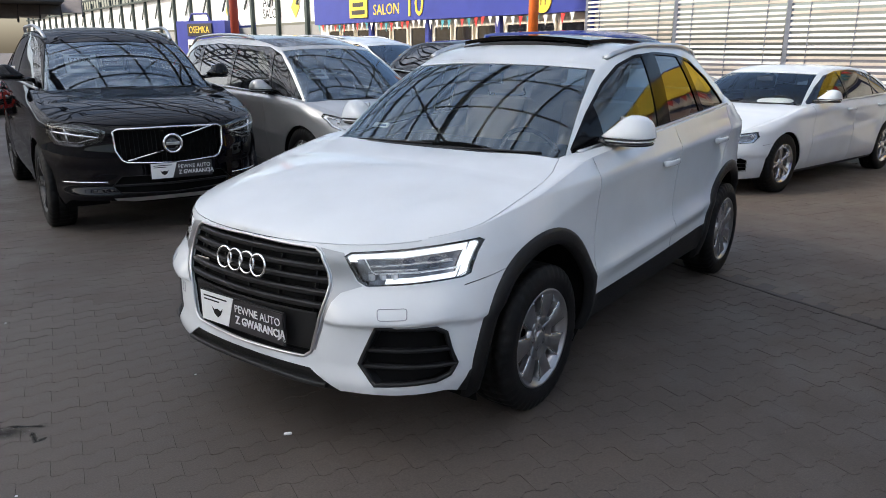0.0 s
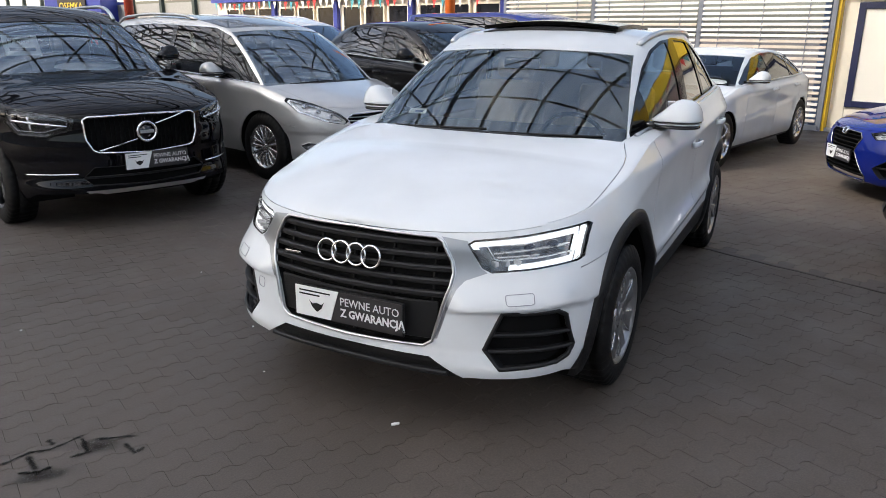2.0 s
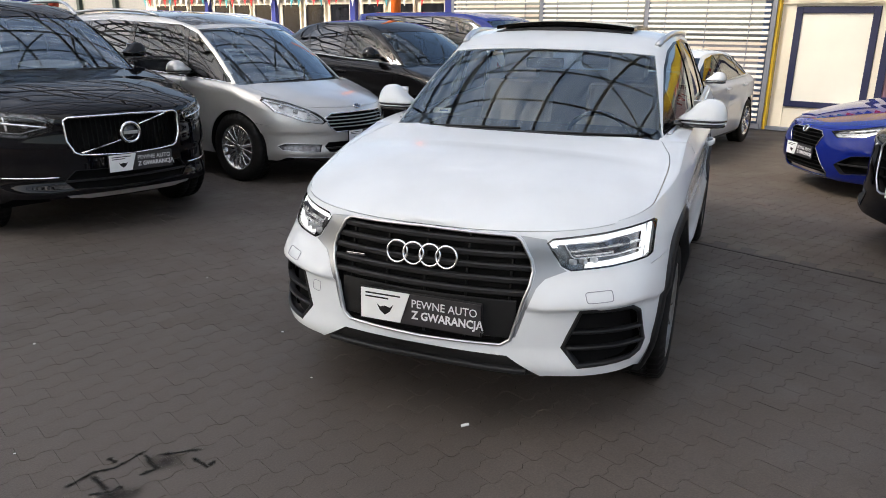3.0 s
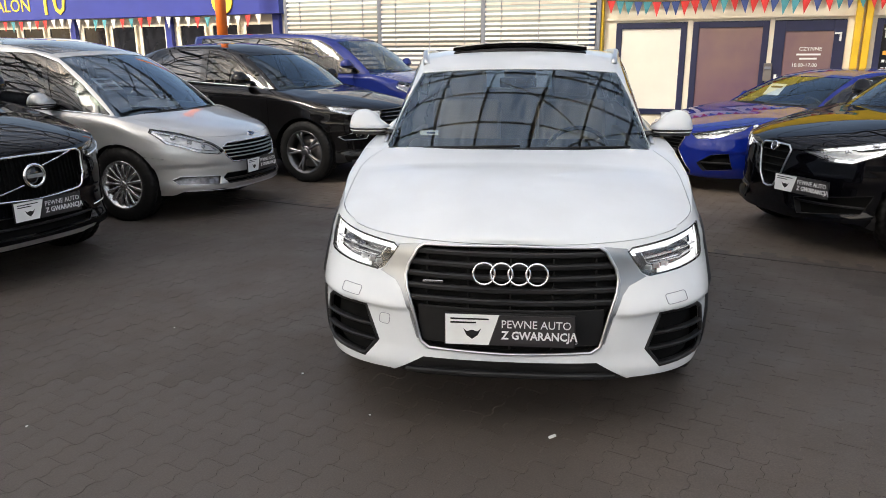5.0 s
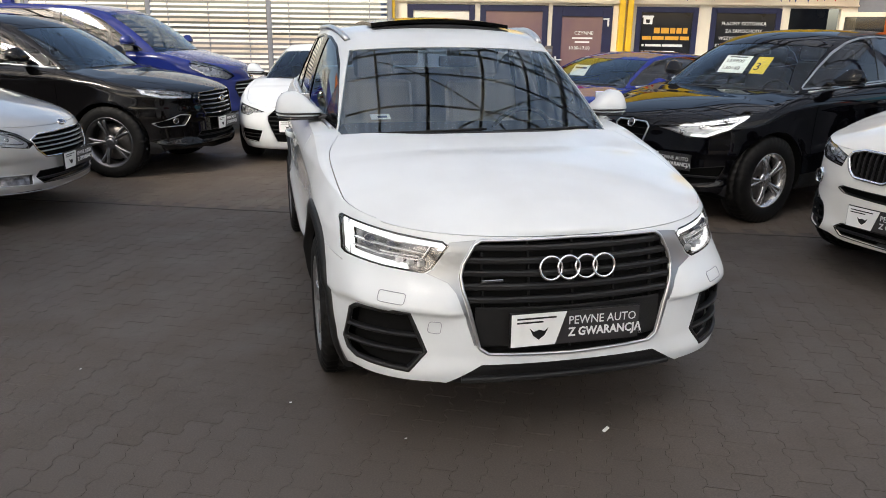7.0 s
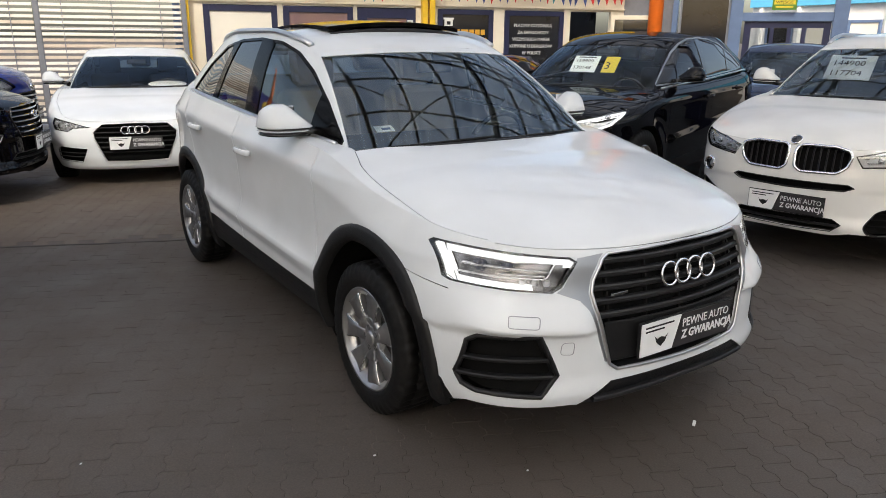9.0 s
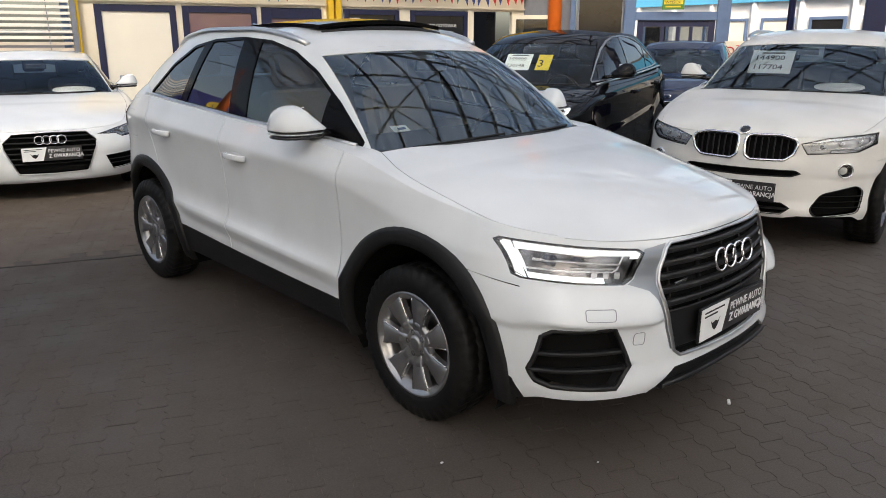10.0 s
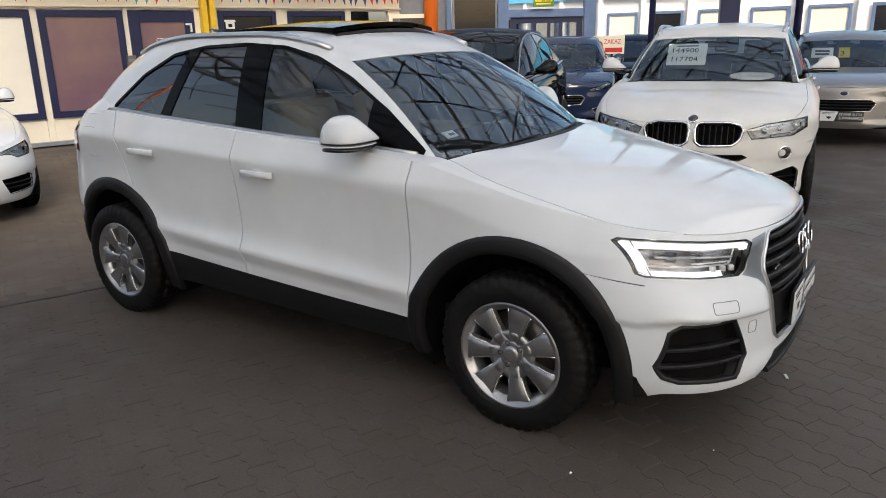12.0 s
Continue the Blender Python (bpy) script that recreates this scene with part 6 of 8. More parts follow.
# ---- far side: small shop, banners and the hall's edge girder ----
def far_side():
    m = pose(-44.7, 28.8, 0, 0, 0, 8) @ Matrix.Diagonal((1, 1, 1.3, 1))
    b = tagged(empty("kiosk_building", m, "small blue kiosk with a gold sign and cream shop window", "building"), kind="structure")
    box_part("wall", (4.6, 3.0, 2.7), pose(2.3, 1.5, 1.35), M["fascia_blue"], b)
    box_part("shop_front", (2.6, 0.06, 1.5), pose(2.4, -0.04, 1.0), M["cream_wall"], b)
    for i in range(3):
        box_part("window", (0.72, 0.03, 1.05), pose(1.55 + 0.85 * i, -0.085, 0.95), M["dark_pane"], b)
    box_part("sign_board", (2.3, 0.06, 0.62), pose(2.3, -0.05, 2.25), M["signdark"], b)
    lettering("sign_word", "OSEMKA", 0.5, pose(1.28, -0.085, 2.08, 90), M["gold"], b, depth=0.01)
    v, f = sweep([(1.3, 0, 2.7), (1.6, 0, 3.05), (3.0, 0, 3.05), (3.3, 0, 2.7)], bar_section(0.1, 0.1))
    mesh_part("crest_rail", v, f, M["fascia_blue"], b, smooth=False)
    # long wall of white banners between steel uprights, with a dark girder on top
    m2 = pose(-115.0, 51.0, 0, 0, 0, -15.2)
    hb = tagged(empty("wall_banners", m2, "long row of white banners between dark green steel uprights", "wall"), kind="structure")
    for i in range(26):
        box_part("upright", (0.30, 0.2, 6.4), pose(3.8 * i, 0, 3.2), M["steelwork"], hb)
        box_part("brace", (0.14, 0.08, 1.8), pose(3.8 * i - 0.7, 0, 4.9, 0, 40, 0), M["steelwork"], hb)
        if i < 25:
            box_part("banner", (3.4, 0.02, 2.5), pose(3.8 * i + 1.9, 0.12, 4.45), M["banner"], hb, bevel=0.002)
            box_part("lower_panel", (3.4, 0.04, 3.0), pose(3.8 * i + 1.9, 0.14, 1.55), M["shutter"], hb)
    box_part("girder", (98, 0.2, 0.16), pose(48, -0.1, 5.75), M["steelwork"], hb)
    box_part("girder", (98, 0.2, 0.16), pose(48, -0.1, 6.75), M["steelwork"], hb)
    for i in range(90):
        box_part("girder_bar", (0.10, 0.06, 0.9), pose(0.5 + 1.08 * i, -0.1, 6.25), M["steelwork"], hb, bevel=0.002)
    up = pose(0, 0.09, 0, 90)
    for i, t in enumerate(("AUTO", "SALON")):
        lettering("sign_word", t, 0.85, pose(81.3 - 0.1 * i, 0, 4.25 - 0.72 * i) @ up, M["ink"], hb, depth=0.006)
    for x, z in ((75.7, 4.2), (85.8, 4.05)):
        v = [(x + a, d, z + b) for d in (0.06, 0.09) for a, b in ((0, -0.6), (0.55, 0), (0, 0.6), (-0.55, 0))]
        mesh_part("diamond_sign", v, [(0, 1, 2, 3), (7, 6, 5, 4), (0, 4, 5, 1), (1, 5, 6, 2), (2, 6, 7, 3), (3, 7, 4, 0)], M["gold"], hb, smooth=False)
    # sloping sheets of the hall's far bay, and its dark flat roof
    bay = tagged(empty("awning", pose(-43.0, 18.3, 0, 0, 0, 62), "sloping brown-grey roof sheets on dark rafters", "awning"), kind="structure")
    for i in range(5):
        box_part("sheet", (1.05, 2.4, 0.04), pose(-2.3 + 1.1 * i, 0, 4.1 - 0.12 * (2 - i), 38), M["tarp"], bay)
        box_part("rafter", (0.10, 2.6, 0.14), pose(-1.75 + 1.1 * i, 0, 4.0 - 0.12 * (2 - i), 38), M["rooftrim"], bay)
    tagged(box_part("canopy", (24.0, 5.4, 0.2), pose(-51.0, 20.4, 4.15, 0, 0, -23), M["rooftrim"]), "dark flat canopy of the hall's far bay", "roof", kind="structure")


far_side()


# ---- exit wall and the daylight outside ----
def exit_side():
    m = pose(10.05, 7.55, 0, 0, 0, -56)
    w = tagged(empty("wall_exit", m, "blue-grey steel and glass wall with an exit door", "wall"), kind="structure")
    box_part("panel", (1.0, 0.08, 1.25), pose(0.6, 0.06, 0.62), M["steel_blue"], w)
    box_part("panel", (3.1, 0.10, 0.5), pose(1.55, 0.05, 2.85), M["steel_blue"], w)
    box_part("panel", (3.1, 0.10, 2.4), pose(1.55, 0.05, 4.3), M["steel_blue"], w)
    for x, wd in ((0.05, 0.1), (1.18, 0.22), (2.98, 0.24)):
        box_part("column", (wd, 0.2, 5.5), pose(x, 0, 2.75), M["steel_blue"], w)
    box_part("transom", (1.6, 0.12, 0.16), pose(2.08, 0, 1.98), M["steel_blue"], w)
    window_unit("window_20", m @ pose(0.12, 0.02, 1.25), 0.95, 1.3, M["dark_pane"], M["slatpost"], "grey-framed dark window beside the exit", rim=0.05)
    d = window_unit("door_3", m @ pose(1.34, 0.02, 0.02), 1.50, 1.88, M["pane"], M["navy_frame"], "closed blue-framed glass exit door", rim=0.12)
    tagged(d, category="door")
    for x in (0.50, 0.80, 1.05):
        box_part("mullion", (0.07, 0.05, 1.64), pose(x, 0, 0.94), M["navy_frame"], d)
    s = tagged(empty("exit_sign", m @ pose(2.0, -0.16, 2.2), "small green exit sign above the glass door", "sign"))
    box_part("plate", (0.42, 0.02, 0.2), pose(0, 0, 0), M["green_sign"], s)
    box_part("writing_field", (0.36, 0.004, 0.075), pose(0, -0.012, 0.035), M["yellowcard"], s, bevel=0)
    lettering("sign_word", "WYJŚCIE", 0.075, pose(-0.155, -0.016, 0.012, 90), M["ink"], s, depth=0.001)
    box_part("writing_bar", (0.30, 0.004, 0.03), pose(0, -0.012, -0.045), M["yellowcard"], s, bevel=0)
    n = tagged(empty("notice_board", pose(11.4, 4.5, 0, 0, 0, -70), "white notice board with red writing on a post", "sign"))
    box_part("board", (0.62, 0.02, 0.36), pose(0, 0, 1.32), M["cream_wall"], n)
    box_part("post", (0.04, 0.04, 1.24), pose(0, 0.03, 0.62), M["slatpost"], n)
    lettering("sign_word", "ZAKAZ", 0.13, pose(-0.10, -0.012, 1.34, 90), M["flag_red"], n, depth=0.001, stretch=0.8)
    box_part("writing_bar", (0.34, 0.004, 0.09), pose(0.10, -0.012, 1.22), M["flag_red"], n, bevel=0)
    v, f = sweep([(-0.2 + 0.07 * math.cos(a), -0.013, 1.32 + 0.07 * math.sin(a)) for a in np.linspace(0, 2 * math.pi, 17)[:-1]], ring_section(0.012, 6), closed=True, up=Vector((0, 1, 0)))
    mesh_part("ring_mark", v, f, M["flag_red"], n)
    tagged(box_part("wall_return", (1.15, 0.10, 5.4), pose(9.86, 8.08, 2.7, 0, 0, -62), M["slatpost"]), "grey steel panel between the shop and the exit wall", "wall", kind="structure")
    round_post("steel_post", 11.4, 3.64, 0.06, 5.5, M["navy_frame"], "thin dark blue steel post at the hall edge", "edge posts")
    round_post("steel_post", 10.6, 0.9, 0.06, 5.5, M["navy_frame"], "thin dark blue steel post at the hall edge", "edge posts")
    tagged(box_part("hall_column", (0.32, 0.32, 5.5), pose(10.75, 2.05, 2.75, 0, 0, 20), M["navy_frame"], bevel=0.02), "thick dark blue steel column at the hall edge", "column")
    # the row of white shops across the lane
    r = tagged(empty("shop_row", pose(20.5, 13.0, 0, 0, 0, -100), "row of white single-storey shops with blue windows in daylight", "building"), kind="structure")
    box_part("wall", (20.0, 0.3, 2.7), pose(10.0, 0.3, 1.35), M["outside_white"], r)
    box_part("fascia", (14.0, 0.4, 1.0), pose(7.0, 0.2, 3.1), M["fascia_sky"], r)
    box_part("fascia", (6.0, 0.9, 1.0), pose(17.1, -0.1, 2.8), M["fascia_red"], r)
    box_part("roof", (20.4, 5.0, 0.15), pose(10.0, 2.5, 3.65), M["tarp"], r)
    for i in range(13):
        x = 0.7 + 1.5 * i
        wn = window_unit("window_%d" % (21 + i), r.matrix_world @ pose(x, 0.10, 0.85), 1.05, 1.30, M["white_blind"] if i % 4 else M["dark_pane"], M["steel_blue"], "blue-framed shop window of the white row", rim=0.08)
        box_part("inner_blind", (0.86, 0.02, 1.1), pose(0.52, 0.05, 0.66), M["outside_white"] if i % 3 else M["steel_blue"], wn)
        box_part("pier", (0.12, 0.14, 2.6), pose(x - 0.25, 0.10, 1.3), M["outside_white"], r)


exit_side()


# ---- unseen plain walls added to close the hall behind the camera; heights shape the light ----
M["plain_wall"] = material("pale_hall_wall", (0.42, 0.40, 0.38), 0.8, vary=0.15, scale=0.6)
for name, size, at in (("wall_south", (40.0, 0.2, 2.2), (-6.0, -11.5, 1.1)), ("wall_west", (0.2, 18.8, 4.4), (-25.0, -2.0, 2.2)), ("wall_east", (0.2, 7.0, 2.2), (13.0, -8.0, 1.1))):
    tagged(box_part(name, size, pose(*at), M["plain_wall"]), "plain grey wall that closes the hall", "wall", kind="structure")


# ---- the cars ----
def hole(name, poly, **more):
    return dict(name=name, poly=poly, **more)


def card(car_ob, m, w, h, lines, mat, label, parts=()):
    """A price card behind the windscreen, standing on its own in the car."""
    ob = tagged(empty("price_card", car_ob.matrix_world @ m, label, "card", "price cards"))
    box_part("sheet", (w, 0.004, h), pose(0, 0, 0), mat, ob, bevel=0.001)
    for i, (t, size, z) in enumerate(lines):
        lettering("figures", t, size, pose(-w * 0.42, -0.003, z, 90), M["ink"], ob, depth=0.0006, stretch=1.15)
    for x, z, bw, bh in parts:
        box_part("writing_bar", (bw, 0.002, bh), pose(x, -0.003, z), M["ink"], ob, bevel=0)
    return ob


def sheet_on_dash(car_ob, x, y, z, w=0.42):
    v, f = lathe([(0.0, 0.001), (0.012, 0.5), (0.004, 0.98), (-0.004, 1.0)], 20)
    ob = mesh_part("paper_sheet", [(b * w / 2, c * 0.12, a) for a, b, c in v], f, M["signwhite"])
    ob.matrix_world = car_ob.matrix_world @ pose(x, y, z, 14)
    return tagged(ob, "crumpled white paper sheet lying on the dashboard", "paper")


audi, ak = build_car("compact_suv", "white compact crossover with dark cladding and opened glass roof", Q3, M["white"], pose(0, 0, 0))


def audi_details():
    # raised glass roof panel and its wind deflector
    sr = new("sunroof")
    sr.parent = audi
    v, f = [], []
    n, q = 14, 8
    for i in range(n + 1):
        for j in range(q + 1):
            x = -0.43 + 0.86 * i / n
            y = 1.25 + 0.74 * j / q
            v.append((x, y - 0.05 * (1 - (x / 0.43) ** 2), 1.622 - 0.030 * (x / 0.43) ** 2 + 0.022 * math.sin(math.pi * (j / q) * 0.8) - 0.012 * (j / q)))
    base = len(v)
    v += [(a, b, c - 0.022) for a, b, c in v[:base]]
    for i in range(n):
        for j in range(q):
            a = i * (q + 1) + j
            f.append((a, a + q + 1, a + q + 2, a + 1))
            f.append((base + a, base + a + 1, base + a + q + 2, base + a + q + 1))
    rim = [i * (q + 1) for i in range(n + 1)] + [n * (q + 1) + j for j in range(1, q + 1)] + [i * (q + 1) + q for i in range(n - 1, -1, -1)] + [j for j in range(q - 1, 0, -1)]
    for a, b in zip(rim, rim[1:] + rim[:1]):
        f.append((b, a, base + a, base + b))
    mesh_part("glass_panel", v, f, M["pillar"], sr, "raised dark glass roof panel", smooth=False)
    pts = [(-0.42 + 0.84 * i / 14, 1.24 - 0.06 * (1 - ((i - 7) / 7) ** 2), 1.562 - 0.028 * ((i - 7) / 7) ** 2) for i in range(15)]
    v, f = sweep(pts, bar_section(0.02, 0.055))
    mesh_part("wind_deflector", v, f, M["matt"], sr)
    # black slab for the dark of the open roof; the skin below is closed
    box_part("roof_opening", (0.80, 0.62, 0.012), pose(0, 1.62, 1.588), M["void"], sr)
    # inspection sticker low in the windscreen
    st = box_part("windscreen_sticker", (0.105, 0.003, 0.042), pose(-0.50, 0.52, 1.118, -56, 0, 6), M["paper"], audi, "small pale windscreen sticker", bevel=0)
    box_part("sticker_print", (0.05, 0.002, 0.014), pose(-0.49, 0.518, 1.118, -56, 0, 6), M["steel_blue"], audi, bevel=0)
    # inside of the headlights: a dark projector box, a fin and three small cells
    lamps = [o for o in audi.children if o.name.startswith("headlight")]
    for l in lamps:
        sgn = 1 if sum(v.co.x for v in l.data.vertices) > 0 else -1
        for x, z, r in ((0.725, 0.765, 0.021), (0.655, 0.760, 0.016)):
            v, f = lathe([(0.010, 0.001), (0.008, r * 0.5), (0.0, r * 0.85), (0.004, r), (-0.03, r * 1.05)], 18)
            mesh_part("projector", [(sgn * x + b, ak.fy(x, z) + 0.036 - a, z + d) for a, b, d in v], f, M["glass_lens"], l, "dark glass projector lens")
        for a, b in (((0.545, 0.748), (0.775, 0.772)), ((0.56, 0.733), (0.69, 0.741))):
            pts = [(sgn * (a[0] + (b[0] - a[0]) * t / 8), ak.fy(a[0] + (b[0] - a[0]) * t / 8, 0.75) + 0.030, a[1] + (b[1] - a[1]) * t / 8) for t in range(9)]
            v, f = sweep(pts, bar_section(0.02, 0.006))
            mesh_part("fin", v, f, M["reflector"], l, smooth=False)
        for i in range(3):
            x, z = 0.560 + 0.036 * i, 0.711 + 0.003 * i
            box_part("lamp_cell", (0.027, 0.02, 0.020), pose(sgn * x, ak.fy(x, z) + 0.024, z, 0, 0, -sgn * 28), M["lampbowl"], l, bevel=0.005)
    # the lip under the grille
    front_bar(ak, 0.283, 0.283, -0.43, 0.43, -0.001, 0.020, 0.03, M["matt"], audi, "lip_strip", 24)
    # headlight washer flaps
    for s in (1, -1):
        poly = rounded([(0.625, 0.612), (0.715, 0.616), (0.728, 0.578), (0.640, 0.574)], 0.01)
        outline(ak, poly, -0.0005, 0.0016, M["slatpost"], audi, "washer_flap_seam", mirror=s < 0)
    # cover of the towing eye
    outline(ak, rounded([(0.500, 0.508), (0.545, 0.508), (0.552, 0.466), (0.506, 0.462)], 0.012), -0.0005, 0.0013, M["slatpost"], audi, "tow_eye_seam", mirror=True)
    # the plain panel behind the plate
    front_bar(ak, 0.485, 0.485, -0.375, 0.375, 0.022, 0.155, 0.012, M["cladding"], audi, "grille_panel", 20)
    # type badge in the grille
    box_part("type_badge", (0.085, 0.008, 0.013), pose(-0.315, ak.fy(0.315, 0.664) + 0.008, 0.664), M["midalloy"], audi)
    # rear pillars of the mirror: sail panels
    # sun shades and grab inside: light headrests are with the seats
    v, f = sweep([(0, 2.55, 1.545), (0, 2.60, 1.60), (0, 2.68, 1.615)], ring_section(0.02, 8, 0.5))
    mesh_part("roof_aerial", v, f, M["gloss"], audi)
    # door rub crease: the fuel flap seam on the right rear wing
    for a0, a1 in ((50, 125), (225, 300)):
        pts = []
        for a in np.linspace(math.radians(a0), math.radians(a1), 13):
            y, z = 2.76 + 0.11 * math.cos(a), 1.0 + math.copysign(0.055, math.sin(a)) + 0.03 * math.sin(a)
            pts.append((-ak.sx(y, z) - 0.0005, y, z))
        v, f = sweep(pts, ring_section(0.0014, 5), up=Vector((1, 0, 0)))
        mesh_part("fuel_flap_seam", v, f, M["slatpost"], audi)


audi_details()

# black large crossover
c = derived(2.984, 0.90, 1.07, 0.97, 1.765, hub=0.362, arch=0.425, rim=0.245, tyre=0.235, spokes=5, spoke_style="pair", rim_mat=M["blackalloy"],
            headlight=[(0.50, 0.885), (0.62, 0.925), (0.88, 0.955), (0.905, 0.85), (0.86, 0.76), (0.70, 0.745), (0.53, 0.795)], house_mat=M["gloss"], guide_mat=M["lampgrey"], eyes=2, drl=0.016, bumper=(0.70, -0.30),
            openings=[hole("grille", [(0, 0.898), (0.42, 0.892), (0.455, 0.87), (0.45, 0.72), (0.41, 0.635), (0.37, 0.615), (0, 0.595)], high=True, uprights=26, upright_mat=M["void"], upright_w=0.004, rim=0.009, rim_mat=M["chrome"]),
                      hole("lower_intake", [(0, 0.50), (0.42, 0.50), (0.50, 0.42), (0.44, 0.36), (0, 0.34)], rim=0.003, bars=[0.42]),
                      hole("skid_panel", [(0, 0.318), (0.50, 0.318), (0.46, 0.285), (0, 0.285)], plain=True, mat=M["satin"], depth=-0.004)],
            strips=[([(0.53, 0.455), (0.70, 0.455), (0.84, 0.455)], 0.007, M["chrome"], True), ([(0.56, 0.826), (0.72, 0.848), (0.87, 0.872)], 0.008, M["reflector"], True), ([(0.775, 0.80), (0.785, 0.90)], 0.008, M["reflector"], True)], badge=("ring_bar", 0, 0.76, 0.075),
            plate=(0.05, 0.535, 0), plate_out=0.03, arch_trim=0.0, lower_mat=M["black"], rails=(1.25, 3.3, 0.05), mirror_mat=M["black"], nose=(2.6, 3.2, 0.1),
            rear_glass=M["privacy"], screen_glass=M["glass_sky"])
volvo, _ = build_car("large_suv", "black large crossover with chrome-edged grille and silver roof rails", c, M["black"], pose(-4.13, 1.25, 0, 0, 0, 71.5))
sheet_on_dash(volvo, 0.1, 0.62, 1.215, 0.6)
card(volvo, pose(-0.35, 0.98, 1.40, -36), 0.30, 0.22, [("173900", 0.062, 0.02)], M["paper"], "pale price card behind the black crossover's windscreen", parts=((0, 0.09, 0.2, 0.012), (0, -0.045, 0.22, 0.035)))

# silver people carrier; its white twin stands far behind
MPV = dict(
    screen_glass=M["glass_sky"], cowl=(0.05, -0.15), hood=[(-0.88, 0.775), (-0.76, 0.84), (-0.4, 0.945), (-0.13, 1.005)], seam=0.12, surround_mat=M["satin"], surround=0.010, strip_mat=M["chrome"],
    front=[(0.18, -0.84), (0.26, -0.91), (0.36, -0.955), (0.55, -0.95), (0.68, -0.925), (0.76, -0.885), (0.82, -0.80), (0.95, -0.58), (1.1, -0.40)],
    belt=[(-0.95, 0.765), (-0.75, 0.785), (-0.45, 0.85), (-0.1, 0.945), (0.07, 0.985), (1.0, 1.045), (2.5, 1.10), (3.4, 1.13), (3.85, 1.10)],
    screen=((-0.11, 1.008), (0.81, 1.60)), apillar=((0.81, 0.07, 0.975), (0.62, 0.93, 1.57)), screen_edge=(0.965, 0.94),
    gtop=[(0.93, 0.62, 1.57), (1.5, 0.64, 1.66), (2.5, 0.655, 1.70), (3.2, 0.645, 1.67), (3.58, 0.60, 1.59)],
    dpillar=((0.79, 3.66, 1.12), (0.60, 3.58, 1.59)), backlight=((3.76, 1.12), (3.66, 1.61)),
    gbase=[(0.07, 0.81), (0.45, 0.85), (1.2, 0.875), (2.5, 0.88), (3.2, 0.86), (3.66, 0.79)],
    bow=0.92, side_bulge=0.012, dlo=[(0.13, 0.998), (0.50, 1.285), (0.82, 1.49), (1.12, 1.58), (2.4, 1.625), (3.1, 1.60), (3.42, 1.50), (3.48, 1.17), (2.4, 1.125), (1.2, 1.07)],
    pillars=[(1.88, 0.05, 0.05), (0.90, 0.42, 0.028), (2.86, 0.05, 0.05)], waist=(0.20, 3.46), screen_bulge=0.03,
    doors=[(0.80, 0.12, 0, 0), (1.90, 0.02, 0, 0), (2.75, 0.25, 0, 0)], mirror=(0.99, 0.78, 1.11), handles=((1.72, 0.93), (2.62, 0.97)),
    house_mat=M["lampbowl"], headlight=[(0.43, 0.648), (0.52, 0.735), (0.70, 0.835), (0.83, 0.885), (0.86, 0.85), (0.825, 0.742), (0.65, 0.645), (0.485, 0.615)], eye_rise=0.5, drl=0.014,
    openings=[hole("grille", [(0, 0.728), (0.38, 0.718), (0.45, 0.68), (0.425, 0.60), (0.36, 0.535), (0, 0.525)], bars=[0.685, 0.65, 0.615, 0.58], bar_h=0.009, bar_mat=M["satin"], bar_off=0.008, rim=0.007, rim_mat=M["chrome"]),
              hole("lower_intake", [(0, 0.43), (0.44, 0.43), (0.485, 0.39), (0.45, 0.335), (0, 0.325)], rim=0.003, bars=[0.37]),
              hole("fog_intake", [(0.50, 0.415), (0.78, 0.43), (0.82, 0.40), (0.80, 0.355), (0.54, 0.335)], rim=0.004, rim_mat=M["satin"], mat=M["lampgrey"], depth=0.02)],
    badge=("oval", 0, 0.775, 0.055), strips=[([(0, 0.275), (0.45, 0.275), (0.78, 0.29)], 0.0035, M["satin"], True)],
    plate=(0.0, 0.478, 0), plate_out=0.03, arch_trim=0.0, sill=[(-1.0, 0.24), (0, 0.26), (3.4, 0.28)], bumper=(0.62, -0.30), rails=(1.55, 3.5, 0.03), lamp_back=0.0,
)
c = derived(2.849, 0.955, 1.04, 0.945, 1.70, hub=0.345, arch=0.395, rim=0.228, tyre=0.235, spokes=15, spoke_style="thin", lower_mat=M["silver"], **dict(MPV, roof_mat=M["gloss"]))
galaxy, _ = build_car("people_carrier", "silver people carrier with slatted chrome grille and thin-spoked wheels", c, M["silver"], pose(-3.60, 3.79, 0, 0, 0, 78))
card(galaxy, pose(-0.40, 0.50, 1.27, -52), 0.27, 0.19, [], M["paper"], "pale price card behind the silver people carrier's windscreen", parts=((0, 0.04, 0.2, 0.04), (0, -0.03, 0.2, 0.04)))
sheet_on_dash(galaxy, 0.1, 0.30, 1.05, 0.6)
c2 = dict(c, rim_mat=M["alloy"], lower_mat=M["white"], roof_mat=M["white"], plate=None)
build_car("people_carrier", "white people carrier parked behind the silver one", c2, M["white"], pose(-6.95, 8.95, 0, 0, 0, 84) @ Matrix.Diagonal((1, 1, 1.06, 1)))

